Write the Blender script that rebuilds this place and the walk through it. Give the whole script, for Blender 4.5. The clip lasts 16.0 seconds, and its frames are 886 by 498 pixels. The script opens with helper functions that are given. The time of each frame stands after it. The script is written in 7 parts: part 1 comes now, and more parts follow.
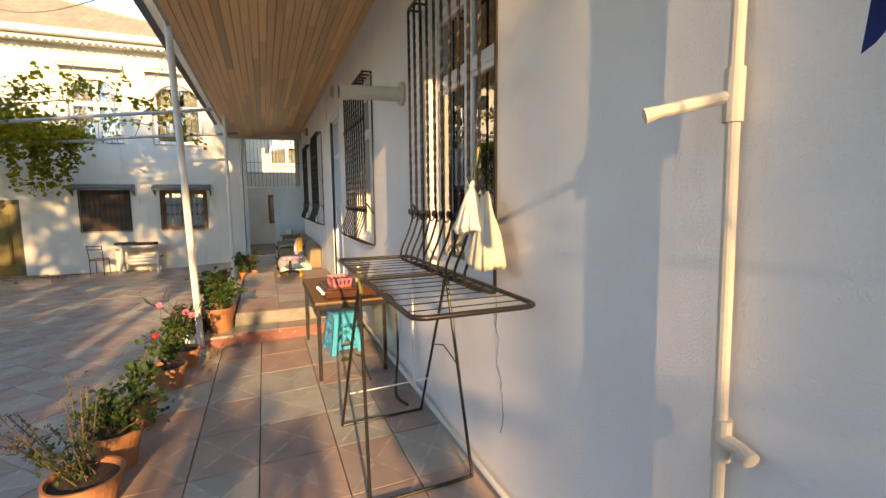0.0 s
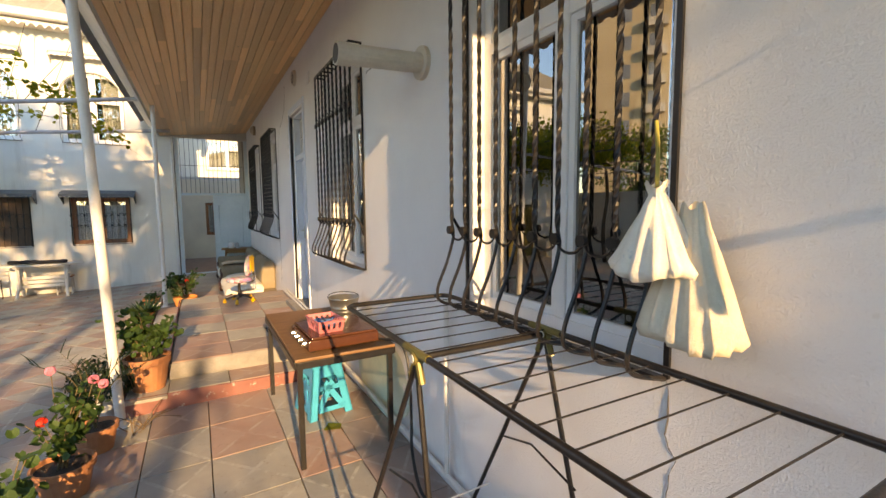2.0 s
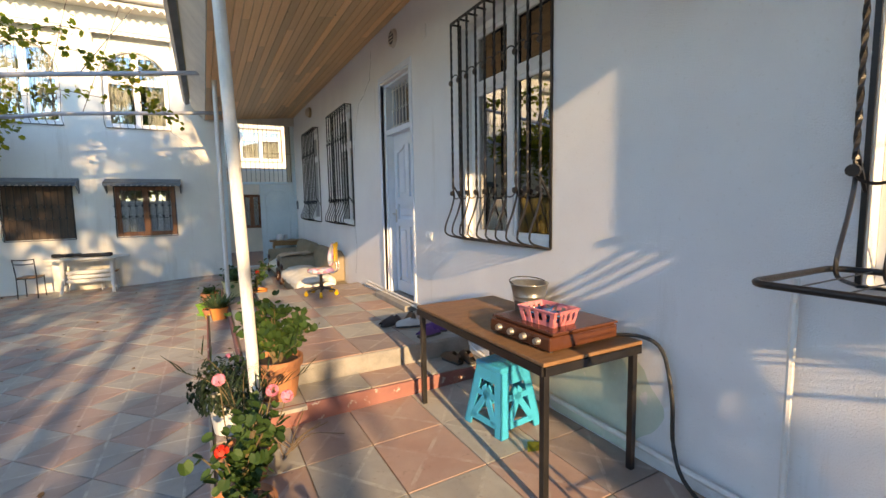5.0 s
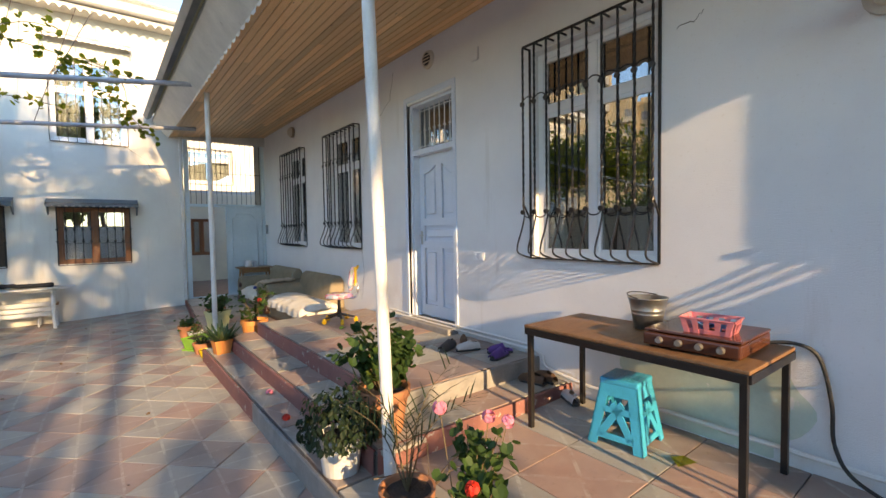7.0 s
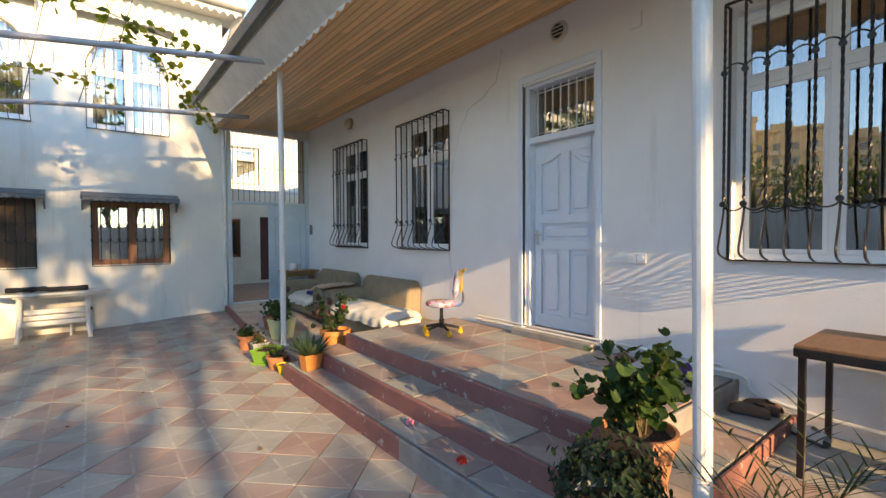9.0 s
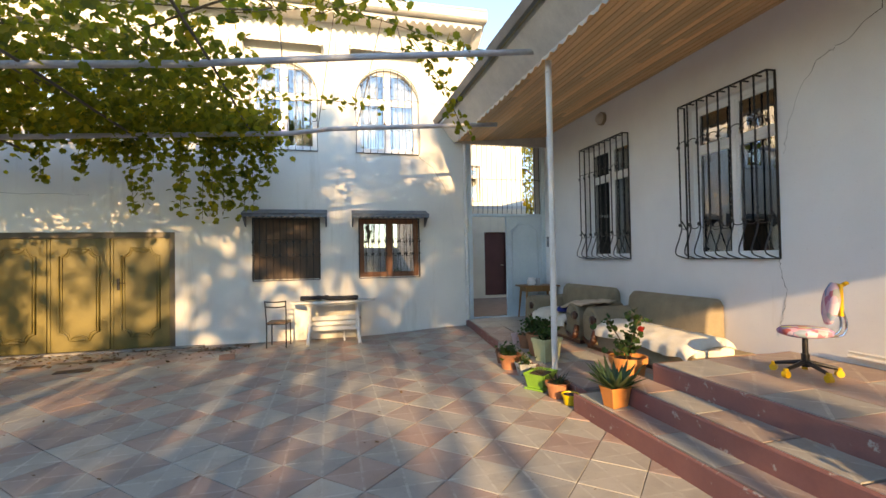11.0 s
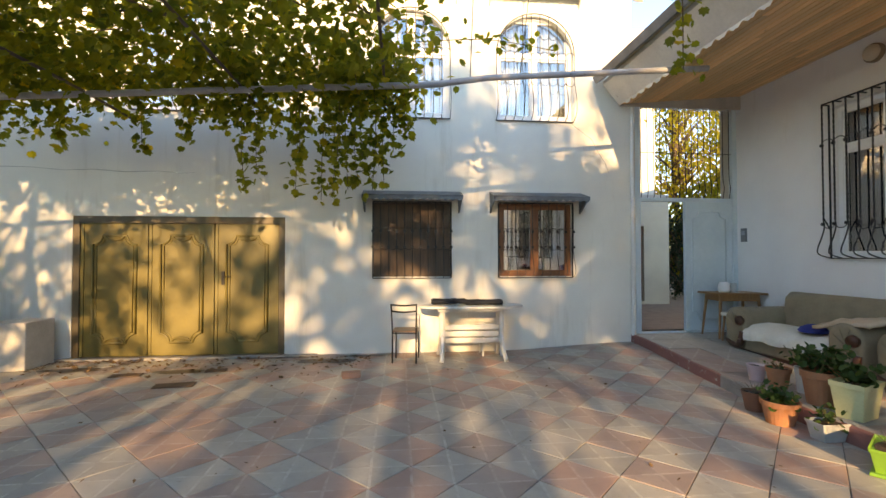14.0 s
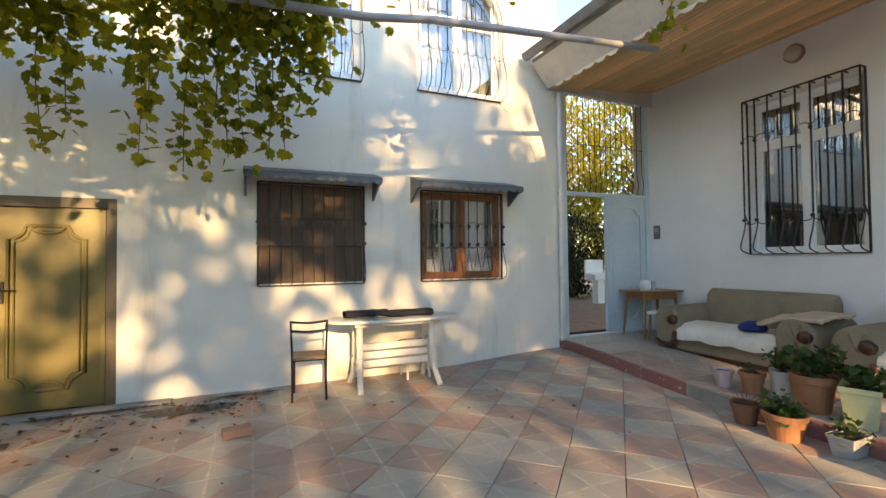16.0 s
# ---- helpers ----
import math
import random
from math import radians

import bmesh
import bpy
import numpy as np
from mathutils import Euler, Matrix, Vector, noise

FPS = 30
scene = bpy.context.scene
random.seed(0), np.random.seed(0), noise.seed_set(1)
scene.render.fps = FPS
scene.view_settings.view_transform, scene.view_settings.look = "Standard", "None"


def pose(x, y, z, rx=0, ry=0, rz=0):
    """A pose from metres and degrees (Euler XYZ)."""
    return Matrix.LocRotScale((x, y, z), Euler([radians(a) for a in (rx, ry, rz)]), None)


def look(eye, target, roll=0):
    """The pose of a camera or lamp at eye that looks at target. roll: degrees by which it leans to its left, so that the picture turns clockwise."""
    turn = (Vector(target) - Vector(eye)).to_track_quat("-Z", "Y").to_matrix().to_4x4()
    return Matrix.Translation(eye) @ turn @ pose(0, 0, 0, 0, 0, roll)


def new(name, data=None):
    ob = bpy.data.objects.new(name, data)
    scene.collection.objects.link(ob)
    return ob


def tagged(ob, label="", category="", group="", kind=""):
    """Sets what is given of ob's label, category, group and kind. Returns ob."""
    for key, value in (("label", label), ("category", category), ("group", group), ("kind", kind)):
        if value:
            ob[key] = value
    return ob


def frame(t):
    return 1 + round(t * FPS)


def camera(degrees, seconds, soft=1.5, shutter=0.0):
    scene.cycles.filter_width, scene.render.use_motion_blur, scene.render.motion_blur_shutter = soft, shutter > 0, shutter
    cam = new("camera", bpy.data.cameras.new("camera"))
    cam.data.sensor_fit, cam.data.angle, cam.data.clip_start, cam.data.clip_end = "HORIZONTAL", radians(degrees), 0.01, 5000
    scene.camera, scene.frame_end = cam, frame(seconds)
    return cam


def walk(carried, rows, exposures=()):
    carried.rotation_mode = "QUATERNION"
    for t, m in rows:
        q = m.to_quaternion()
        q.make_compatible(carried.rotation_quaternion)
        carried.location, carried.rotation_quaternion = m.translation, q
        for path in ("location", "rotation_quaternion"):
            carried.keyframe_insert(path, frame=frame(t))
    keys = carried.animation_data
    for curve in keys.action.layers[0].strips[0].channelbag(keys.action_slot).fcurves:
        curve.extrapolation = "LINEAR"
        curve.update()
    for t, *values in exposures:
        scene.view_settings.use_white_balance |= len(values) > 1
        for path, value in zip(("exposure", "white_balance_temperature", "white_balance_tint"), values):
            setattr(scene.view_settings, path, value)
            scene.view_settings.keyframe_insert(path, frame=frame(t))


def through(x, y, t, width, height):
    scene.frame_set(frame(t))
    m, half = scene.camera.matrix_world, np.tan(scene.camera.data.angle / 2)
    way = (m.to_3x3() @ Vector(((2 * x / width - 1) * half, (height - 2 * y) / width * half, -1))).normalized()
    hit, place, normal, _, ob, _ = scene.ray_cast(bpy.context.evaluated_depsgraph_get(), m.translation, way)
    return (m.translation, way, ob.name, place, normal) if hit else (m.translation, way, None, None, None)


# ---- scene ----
cam = camera(89.6, 16.0)
PATH = [
    (0, (-0.068, -0.202, 1.983), (0.668, 1.644, 1.761), -0.5),
    (0.5, (-0.083, 0.18, 1.983), (0.681, 2.016, 1.763), -0.8),
    (1, (-0.075, 0.485, 2.000), (0.715, 2.31, 1.791), -0.8),
    (1.5, (-0.14, 0.842, 2.014), (0.733, 2.63, 1.814), -0.5),
    (2, (-0.18, 1.14, 2.013), (0.778, 2.885, 1.823), -0.5),
    (2.5, (-0.182, 1.429, 1.978), (0.769, 3.179, 1.795), -0.6),
    (3, (-0.262, 1.666, 1.958), (0.655, 3.432, 1.754), 0.0),
    (3.5, (-0.432, 1.878, 1.959), (0.469, 3.649, 1.733), 0.2),
    (4, (-0.636, 2.095, 1.854), (0.231, 3.884, 1.631), -0.4),
    (4.2, (-0.717, 2.201, 1.828), (0.136, 3.996, 1.605), -0.6),
    (6.3, (-1.789, 2.952, 1.756), (-0.637, 4.582, 1.639), -0.8),
    (6.5, (-1.908, 3.058, 1.743), (-0.739, 4.679, 1.645), -0.5),
    (7, (-2.189, 3.337, 1.724), (-0.974, 4.923, 1.641), -0.9),
    (7.5, (-2.33, 3.689, 1.684), (-1.074, 5.243, 1.583), -0.9),
    (8, (-2.512, 4.084, 1.714), (-1.228, 5.613, 1.606), -0.5),
    (8.2, (-2.595, 4.246, 1.705), (-1.301, 5.769, 1.613), -0.2),
    (10.3, (-3.257, 5.729, 1.548), (-2.387, 7.529, 1.563), -0.6),
    (10.5, (-3.311, 5.843, 1.540), (-2.544, 7.69, 1.560), -0.6),
    (11, (-3.434, 6.164, 1.516), (-2.943, 8.102, 1.555), -1.0),
    (11.5, (-3.598, 6.468, 1.519), (-3.277, 8.442, 1.569), -0.7),
    (12, (-3.798, 6.783, 1.551), (-3.492, 8.758, 1.609), -0.3),
    (12.5, (-3.936, 7.125, 1.514), (-3.677, 9.107, 1.577), -0.2),
    (13, (-4.083, 7.491, 1.519), (-3.882, 9.48, 1.576), -0.0),
    (13.5, (-4.216, 7.848, 1.497), (-4.042, 9.839, 1.567), 0.1),
    (14, (-4.417, 8.209, 1.450), (-4.224, 10.199, 1.490), -0.0),
    (14.5, (-4.601, 8.609, 1.425), (-4.423, 10.6, 1.478), -0.0),
    (15, (-4.76, 8.978, 1.442), (-4.511, 10.962, 1.488), 0.0),
    (15.5, (-4.811, 9.303, 1.433), (-4.282, 11.231, 1.469), -0.0),
    (16, (-4.906, 9.693, 1.415), (-4.111, 11.528, 1.463), -0.6),
]
walk(cam, [(t, look(eye, target, roll)) for t, eye, target, roll in PATH], [(0, 2.12, 11600, 20), (2.5, 2.22, 10600, 18), (4.0, 2.22, 9300, 16), (6.5, 2.2, 8900, 16), (10.5, 2.24, 9700, 17), (13, 2.3, 11000, 18), (16, 2.45, 11000, 17)])

# ---- light ----
SUN_WAY = Vector((0.10, 1.0, -0.288)).normalized()
sun = new("sun", bpy.data.lights.new("sun", "SUN"))
sun.data.energy, sun.data.angle, sun.data.color = 2.1, radians(0.5), (1.0, 0.80, 0.53)
sun.matrix_world = look(-30 * SUN_WAY, (0, 0, 0))
world = bpy.data.worlds.new("sky")
scene.world = world
world.use_nodes = True
_wn = world.node_tree.nodes
_sky = _wn.new("ShaderNodeTexSky")
_sky.sky_type, _sky.sun_disc = "NISHITA", False
_sky.dust_density, _sky.ozone_density = 0.0, 4.6
_sky.sun_elevation, _sky.sun_rotation = math.asin(-SUN_WAY.z), math.atan2(-SUN_WAY.x, -SUN_WAY.y)
world.node_tree.links.new(_sky.outputs[0], _wn["Background"].inputs[0])
_wn["Background"].inputs[1].default_value = 0.15


# ---- materials ----
def ramp(nt, src, stops):
    n = nt.nodes.new("ShaderNodeValToRGB")
    e = n.color_ramp.elements
    while len(e) < len(stops):
        e.new(0.5)
    for i, (p, c) in enumerate(stops):
        e[i].position, e[i].color = p, (*c, 1) if len(c) == 3 else c
    nt.links.new(src, n.inputs[0])
    return n.outputs[0]


def mixc(nt, fac, a, b, mode="MIX"):
    n = nt.nodes.new("ShaderNodeMix")
    n.data_type, n.blend_type = "RGBA", mode
    for sock, v in ((n.inputs[0], fac), (n.inputs[6], a), (n.inputs[7], b)):
        if isinstance(v, (int, float)):
            sock.default_value = v
        elif isinstance(v, (tuple, list)):
            sock.default_value = (*v[:3], 1)
        else:
            nt.links.new(v, sock)
    return n.outputs[2]


def noise_tex(nt, scale, detail=4, rough=0.55, vec=None, dist=0.0):
    n = nt.nodes.new("ShaderNodeTexNoise")
    n.inputs["Scale"].default_value, n.inputs["Detail"].default_value = scale, detail
    n.inputs["Roughness"].default_value, n.inputs["Distortion"].default_value = rough, dist
    if vec is not None:
        nt.links.new(vec, n.inputs["Vector"])
    return n.outputs["Fac"]


def math_node(nt, op, a, b=0.0):
    n = nt.nodes.new("ShaderNodeMath")
    n.operation = op
    for sock, v in ((n.inputs[0], a), (n.inputs[1], b)):
        if isinstance(v, (int, float)):
            sock.default_value = v
        else:
            nt.links.new(v, sock)
    return n.outputs[0]


def coords(nt, kind="Object", scale=(1, 1, 1)):
    tc = nt.nodes.new("ShaderNodeTexCoord")
    mp = nt.nodes.new("ShaderNodeMapping")
    mp.inputs["Scale"].default_value = scale
    nt.links.new(tc.outputs[kind], mp.inputs["Vector"])
    return mp.outputs[0]


def blank(name):
    m = bpy.data.materials.new(name)
    m.use_nodes = True
    return m, m.node_tree, m.node_tree.nodes["Principled BSDF"]


def add_bump(nt, bsdf, height, strength, dist=0.01):
    b = nt.nodes.new("ShaderNodeBump")
    b.inputs["Strength"].default_value, b.inputs["Distance"].default_value = strength, dist
    nt.links.new(height, b.inputs["Height"])
    nt.links.new(b.outputs[0], bsdf.inputs["Normal"])


def mat(name, a, b=None, scale=4.0, rough=0.6, metal=0.0, bump=0.15, bscale=80.0, spots=None, spot_scale=9.0, spot_at=0.62,
        random=0.0, stretch=(1, 1, 1), rough_var=0.12, bdist=0.004):
    """A surface of two tones, mottled at two scales, with fine relief, optional worn spots and a change from piece to piece."""
    m, nt, s = blank(name)
    vec = coords(nt, scale=stretch)
    b = b or tuple(c * 0.8 for c in a)
    big, fine = noise_tex(nt, scale, 5, vec=vec), noise_tex(nt, scale * 9, 3, vec=vec)
    both = math_node(nt, "ADD", math_node(nt, "MULTIPLY", big, 0.7), math_node(nt, "MULTIPLY", fine, 0.3))
    col = ramp(nt, both, [(0.34, b), (0.66, a)])
    if spots:
        mask = ramp(nt, noise_tex(nt, spot_scale, 8, 0.65, vec=vec), [(spot_at, (0, 0, 0)), (spot_at + 0.04, (1, 1, 1))])
        col = mixc(nt, mask, col, spots)
    if random:
        oi = nt.nodes.new("ShaderNodeObjectInfo")
        shade = math_node(nt, "ADD", math_node(nt, "MULTIPLY", oi.outputs["Random"], 2 * random), 1 - random)
        hsv = nt.nodes.new("ShaderNodeHueSaturation")
        nt.links.new(shade, hsv.inputs["Value"])
        nt.links.new(col, hsv.inputs["Color"])
        col = hsv.outputs[0]
    nt.links.new(col, s.inputs["Base Color"])
    nt.links.new(math_node(nt, "ADD", math_node(nt, "MULTIPLY", fine, 2 * rough_var), rough - rough_var), s.inputs["Roughness"])
    s.inputs["Metallic"].default_value = metal
    if bump:
        add_bump(nt, s, noise_tex(nt, bscale, 4, vec=vec), bump, bdist)
    return m


def stucco(name, a, b, bscale, strength, stain, cover):
    m, nt, s = blank(name)
    vec = coords(nt)
    col = ramp(nt, noise_tex(nt, 0.9, 6, 0.6, vec), [(0.3, b), (0.62, a)])
    streak = noise_tex(nt, 1.0, 6, 0.7, coords(nt, scale=(3.2, 3.2, 0.35)))
    col = mixc(nt, ramp(nt, streak, [(cover, (0, 0, 0)), (cover + 0.2, (0.55, 0.55, 0.55))]), col, stain)
    fine = noise_tex(nt, 40, 3, vec=vec)
    col = mixc(nt, ramp(nt, fine, [(0.62, (0, 0, 0)), (0.75, (0.25, 0.25, 0.25))]), col, stain)
    nt.links.new(col, s.inputs["Base Color"])
    s.inputs["Roughness"].default_value = 0.82
    grain = math_node(nt, "ADD", noise_tex(nt, bscale, 4, 0.65, vec), math_node(nt, "MULTIPLY", noise_tex(nt, 3.5, 3, vec=vec), 0.5))
    add_bump(nt, s, grain, strength, 0.006)
    return m


def tile_mat(name, a, b, light):
    """A cement tile with a faint envelope pattern of four triangles, worn and dusty."""
    m, nt, s = blank(name)
    uv = nt.nodes.new("ShaderNodeTexCoord").outputs["UV"]
    sep = nt.nodes.new("ShaderNodeSeparateXYZ")
    nt.links.new(uv, sep.inputs[0])
    du = math_node(nt, "ABSOLUTE", math_node(nt, "SUBTRACT", sep.outputs[0], 0.5))
    dv = math_node(nt, "ABSOLUTE", math_node(nt, "SUBTRACT", sep.outputs[1], 0.5))
    diff = math_node(nt, "SUBTRACT", du, dv)
    tri = math_node(nt, "GREATER_THAN", diff, 0.0)
    line = math_node(nt, "LESS_THAN", math_node(nt, "ABSOLUTE", diff), 0.036)
    oi = nt.nodes.new("ShaderNodeObjectInfo")
    geo = nt.nodes.new("ShaderNodeNewGeometry")
    wpos = geo.outputs["Position"]
    mott = noise_tex(nt, 5.5, 6, 0.65, wpos, 0.4)
    col = ramp(nt, mott, [(0.3, b), (0.68, a)])
    att = nt.nodes.new("ShaderNodeAttribute")
    att.attribute_name = "vary"
    rnd = math_node(nt, "ADD", oi.outputs["Random"], att.outputs["Fac"])
    hsv = nt.nodes.new("ShaderNodeHueSaturation")
    nt.links.new(math_node(nt, "ADD", math_node(nt, "MULTIPLY", rnd, 0.36), 0.80), hsv.inputs["Value"])
    nt.links.new(math_node(nt, "ADD", math_node(nt, "MULTIPLY", rnd, 0.5), 0.72), hsv.inputs["Saturation"])
    nt.links.new(col, hsv.inputs["Color"])
    col = mixc(nt, math_node(nt, "MULTIPLY", tri, 0.17), hsv.outputs[0], light)
    wear = ramp(nt, noise_tex(nt, 9, 5, 0.7, wpos), [(0.42, (0, 0, 0)), (0.6, (1, 1, 1))])
    col = mixc(nt, math_node(nt, "MULTIPLY", math_node(nt, "MULTIPLY", line, 0.75), wear), col, light)
    dust = ramp(nt, noise_tex(nt, 1.1, 6, 0.65, wpos), [(0.45, (0, 0, 0)), (0.75, (0.5, 0.5, 0.5))])
    col = mixc(nt, dust, col, (0.42, 0.37, 0.31))
    dirt = ramp(nt, noise_tex(nt, 22, 6, 0.7, wpos), [(0.6, (0, 0, 0)), (0.72, (0.6, 0.6, 0.6))])
    col = mixc(nt, dirt, col, (0.16, 0.12, 0.10))
    nt.links.new(col, s.inputs["Base Color"])
    nt.links.new(math_node(nt, "ADD", math_node(nt, "MULTIPLY", mott, 0.35), 0.36), s.inputs["Roughness"])
    add_bump(nt, s, math_node(nt, "ADD", noise_tex(nt, 60, 4, vec=wpos), math_node(nt, "MULTIPLY", line, -0.5)), 0.25, 0.004)
    return m


def board_mat(name, a, b, axis_scale):
    m, nt, s = blank(name)
    vec = coords(nt, scale=axis_scale)
    grain = noise_tex(nt, 6, 6, 0.65, vec, 1.2)
    col = ramp(nt, grain, [(0.3, b), (0.7, a)])
    att = nt.nodes.new("ShaderNodeAttribute")
    att.attribute_name = "vary"
    hsv = nt.nodes.new("ShaderNodeHueSaturation")
    nt.links.new(math_node(nt, "ADD", math_node(nt, "MULTIPLY", att.outputs["Fac"], 0.5), 0.72), hsv.inputs["Value"])
    nt.links.new(col, hsv.inputs["Color"])
    vor = nt.nodes.new("ShaderNodeTexVoronoi")
    vor.inputs["Scale"].default_value = 2.6
    nt.links.new(coords(nt, scale=(2.2, 0.8, 1)), vor.inputs["Vector"])
    knot = ramp(nt, vor.outputs["Distance"], [(0.02, (1, 1, 1)), (0.06, (0, 0, 0))])
    col = mixc(nt, knot, hsv.outputs[0], (0.12, 0.045, 0.015))
    nt.links.new(col, s.inputs["Base Color"])
    s.inputs["Roughness"].default_value = 0.38
    add_bump(nt, s, grain, 0.12, 0.003)
    return m


def glass_mat(name, tint, gloss_rough=0.0, base_gloss=0.06):
    m, nt, s = blank(name)
    nt.nodes.remove(s)
    tr, gl, mx = nt.nodes.new("ShaderNodeBsdfTransparent"), nt.nodes.new("ShaderNodeBsdfGlossy"), nt.nodes.new("ShaderNodeMixShader")
    tr.inputs[0].default_value = (*tint, 1)
    gl.inputs["Roughness"].default_value = gloss_rough
    fr = nt.nodes.new("ShaderNodeFresnel")
    fr.inputs[0].default_value = 1.55
    nt.links.new(math_node(nt, "ADD", math_node(nt, "MULTIPLY", fr.outputs[0], 1.5), base_gloss), mx.inputs[0])
    nt.links.new(tr.outputs[0], mx.inputs[1])
    nt.links.new(gl.outputs[0], mx.inputs[2])
    nt.links.new(mx.outputs[0], nt.nodes["Material Output"].inputs[0])
    return m


def leaf_mat(name, a, b, c, through=0.45, vary=True):
    """Leaves that let part of the light through, from dark to light green with a few yellow ones."""
    m, nt, s = blank(name)
    att = nt.nodes.new("ShaderNodeAttribute")
    att.attribute_name = "vary"
    col = ramp(nt, att.outputs["Fac"], [(0.0, b), (0.7, a), (0.93, a), (1.0, c)])
    col = mixc(nt, math_node(nt, "MULTIPLY", noise_tex(nt, 30, 3), 0.5), col, b)
    nt.links.new(col, s.inputs["Base Color"])
    s.inputs["Roughness"].default_value, s.inputs["Specular IOR Level"].default_value = 0.6, 0.25
    tl = nt.nodes.new("ShaderNodeBsdfTranslucent")
    br = mixc(nt, 1.0, col, (1.9, 2.0, 0.9), "MULTIPLY")
    nt.links.new(br, tl.inputs[0])
    mx = nt.nodes.new("ShaderNodeMixShader")
    mx.inputs[0].default_value = through
    nt.links.new(s.outputs[0], mx.inputs[1])
    nt.links.new(tl.outputs[0], mx.inputs[2])
    nt.links.new(mx.outputs[0], nt.nodes["Material Output"].inputs[0])
    return m


M_HOUSE = stucco("white_stucco", (0.80, 0.79, 0.78), (0.72, 0.71, 0.71), 120, 0.85, (0.55, 0.50, 0.44), 0.62)
M_FAR = stucco("white_plaster", (0.76, 0.74, 0.67), (0.67, 0.655, 0.60), 45, 0.3, (0.46, 0.41, 0.32), 0.55)
M_NEIGH = stucco("cream_plaster", (0.75, 0.66, 0.52), (0.62, 0.53, 0.42), 45, 0.25, (0.45, 0.38, 0.30), 0.6)
M_YARD = stucco("grey_plaster", (0.62, 0.58, 0.52), (0.50, 0.47, 0.42), 40, 0.3, (0.35, 0.31, 0.27), 0.55)
M_PINK = tile_mat("pink_cement_tile", (0.34, 0.235, 0.20), (0.26, 0.178, 0.155), (0.44, 0.36, 0.31))
M_GREY = tile_mat("grey_cement_tile", (0.35, 0.33, 0.29), (0.25, 0.24, 0.215), (0.47, 0.45, 0.40))
M_GROUT = mat("dirty_mortar", (0.20, 0.17, 0.14), (0.12, 0.10, 0.09), 8, 0.9, bump=0.4)
M_RED = mat("worn_red_paint", (0.30, 0.125, 0.105), (0.22, 0.09, 0.08), 3, 0.8, bump=0.4, bscale=50, spots=(0.42, 0.36, 0.32), spot_scale=9, spot_at=0.60)
M_CEMENT = mat("bare_cement", (0.30, 0.28, 0.26), (0.20, 0.19, 0.18), 6, 0.9, bump=0.5, bscale=60)
M_PINE = board_mat("varnished_pine", (0.84, 0.53, 0.26), (0.70, 0.40, 0.17), (22, 1.0, 22))
M_PVC = mat("white_plastic_frame", (0.82, 0.82, 0.82), (0.74, 0.74, 0.73), 2, 0.35, bump=0.03, bscale=40)
M_PIPE = mat("white_painted_pipe", (0.74, 0.73, 0.70), (0.62, 0.61, 0.58), 5, 0.5, bump=0.15, spots=(0.38, 0.30, 0.24), spot_scale=10, spot_at=0.68)
M_IRON = mat("black_painted_iron", (0.024, 0.021, 0.02), (0.012, 0.011, 0.011), 12, 0.34, metal=0.2, bump=0.2, bscale=120)
M_DOOR = mat("pale_blue_door_paint", (0.68, 0.74, 0.82), (0.60, 0.67, 0.75), 2, 0.4, bump=0.08, bscale=60)
M_GATE = mat("pale_blue_gate_paint", (0.56, 0.66, 0.70), (0.46, 0.57, 0.62), 2, 0.5, bump=0.15, spots=(0.30, 0.33, 0.34), spot_scale=7, spot_at=0.70)
M_OLIVE = mat("olive_gate_paint", (0.165, 0.128, 0.034), (0.12, 0.095, 0.026), 2.5, 0.45, bump=0.15, bscale=40, spots=(0.12, 0.09, 0.04), spot_scale=8, spot_at=0.70)
M_WOODWIN = mat("reddish_brown_window_wood", (0.26, 0.095, 0.035), (0.15, 0.05, 0.02), 4, 0.45, stretch=(6, 6, 0.7), bump=0.15)
M_SHEET = mat("corrugated_sheet", (0.42, 0.36, 0.25), (0.30, 0.25, 0.17), 2, 0.75, bump=0.25, bscale=30)
M_TIN = mat("weathered_white_tin", (0.60, 0.58, 0.54), (0.44, 0.43, 0.41), 3, 0.55, metal=0.2, bump=0.15, spots=(0.26, 0.22, 0.18), spot_scale=5, spot_at=0.66)
M_CANOPY = mat("grey_blue_tin", (0.14, 0.175, 0.20), (0.085, 0.10, 0.115), 5, 0.55, metal=0.2, bump=0.2)
# dark tone that paints in the dimness of rooms and flue; also for cracks
M_DARK = mat("painted_dimness", (0.10, 0.09, 0.08), (0.06, 0.055, 0.05), 2, 0.9, bump=0.05)
M_GLASS = glass_mat("window_glass", (0.74, 0.78, 0.78), 0.0, 0.26)
M_CURTAIN = mat("sheer_curtain", (0.26, 0.26, 0.25), (0.17, 0.17, 0.165), 6, 0.9, stretch=(8, 8, 0.6), bump=0.1)
M_BROWNCURTAIN = mat("brown_curtain", (0.20, 0.12, 0.07), (0.10, 0.06, 0.035), 6, 0.9, stretch=(8, 8, 0.6), bump=0.1)
M_WHITECURTAIN = mat("white_lace_curtain", (0.80, 0.79, 0.76), (0.62, 0.61, 0.58), 9, 0.9, stretch=(8, 8, 0.8), bump=0.1)
M_MAROON = mat("maroon_metal_door", (0.10, 0.028, 0.028), (0.07, 0.02, 0.02), 2, 0.4, bump=0.1)
M_TERRA = mat("terracotta", (0.43, 0.185, 0.09), (0.32, 0.13, 0.065), 7, 0.75, bump=0.25, bscale=70, spots=(0.42, 0.34, 0.28), spot_scale=6, spot_at=0.66)
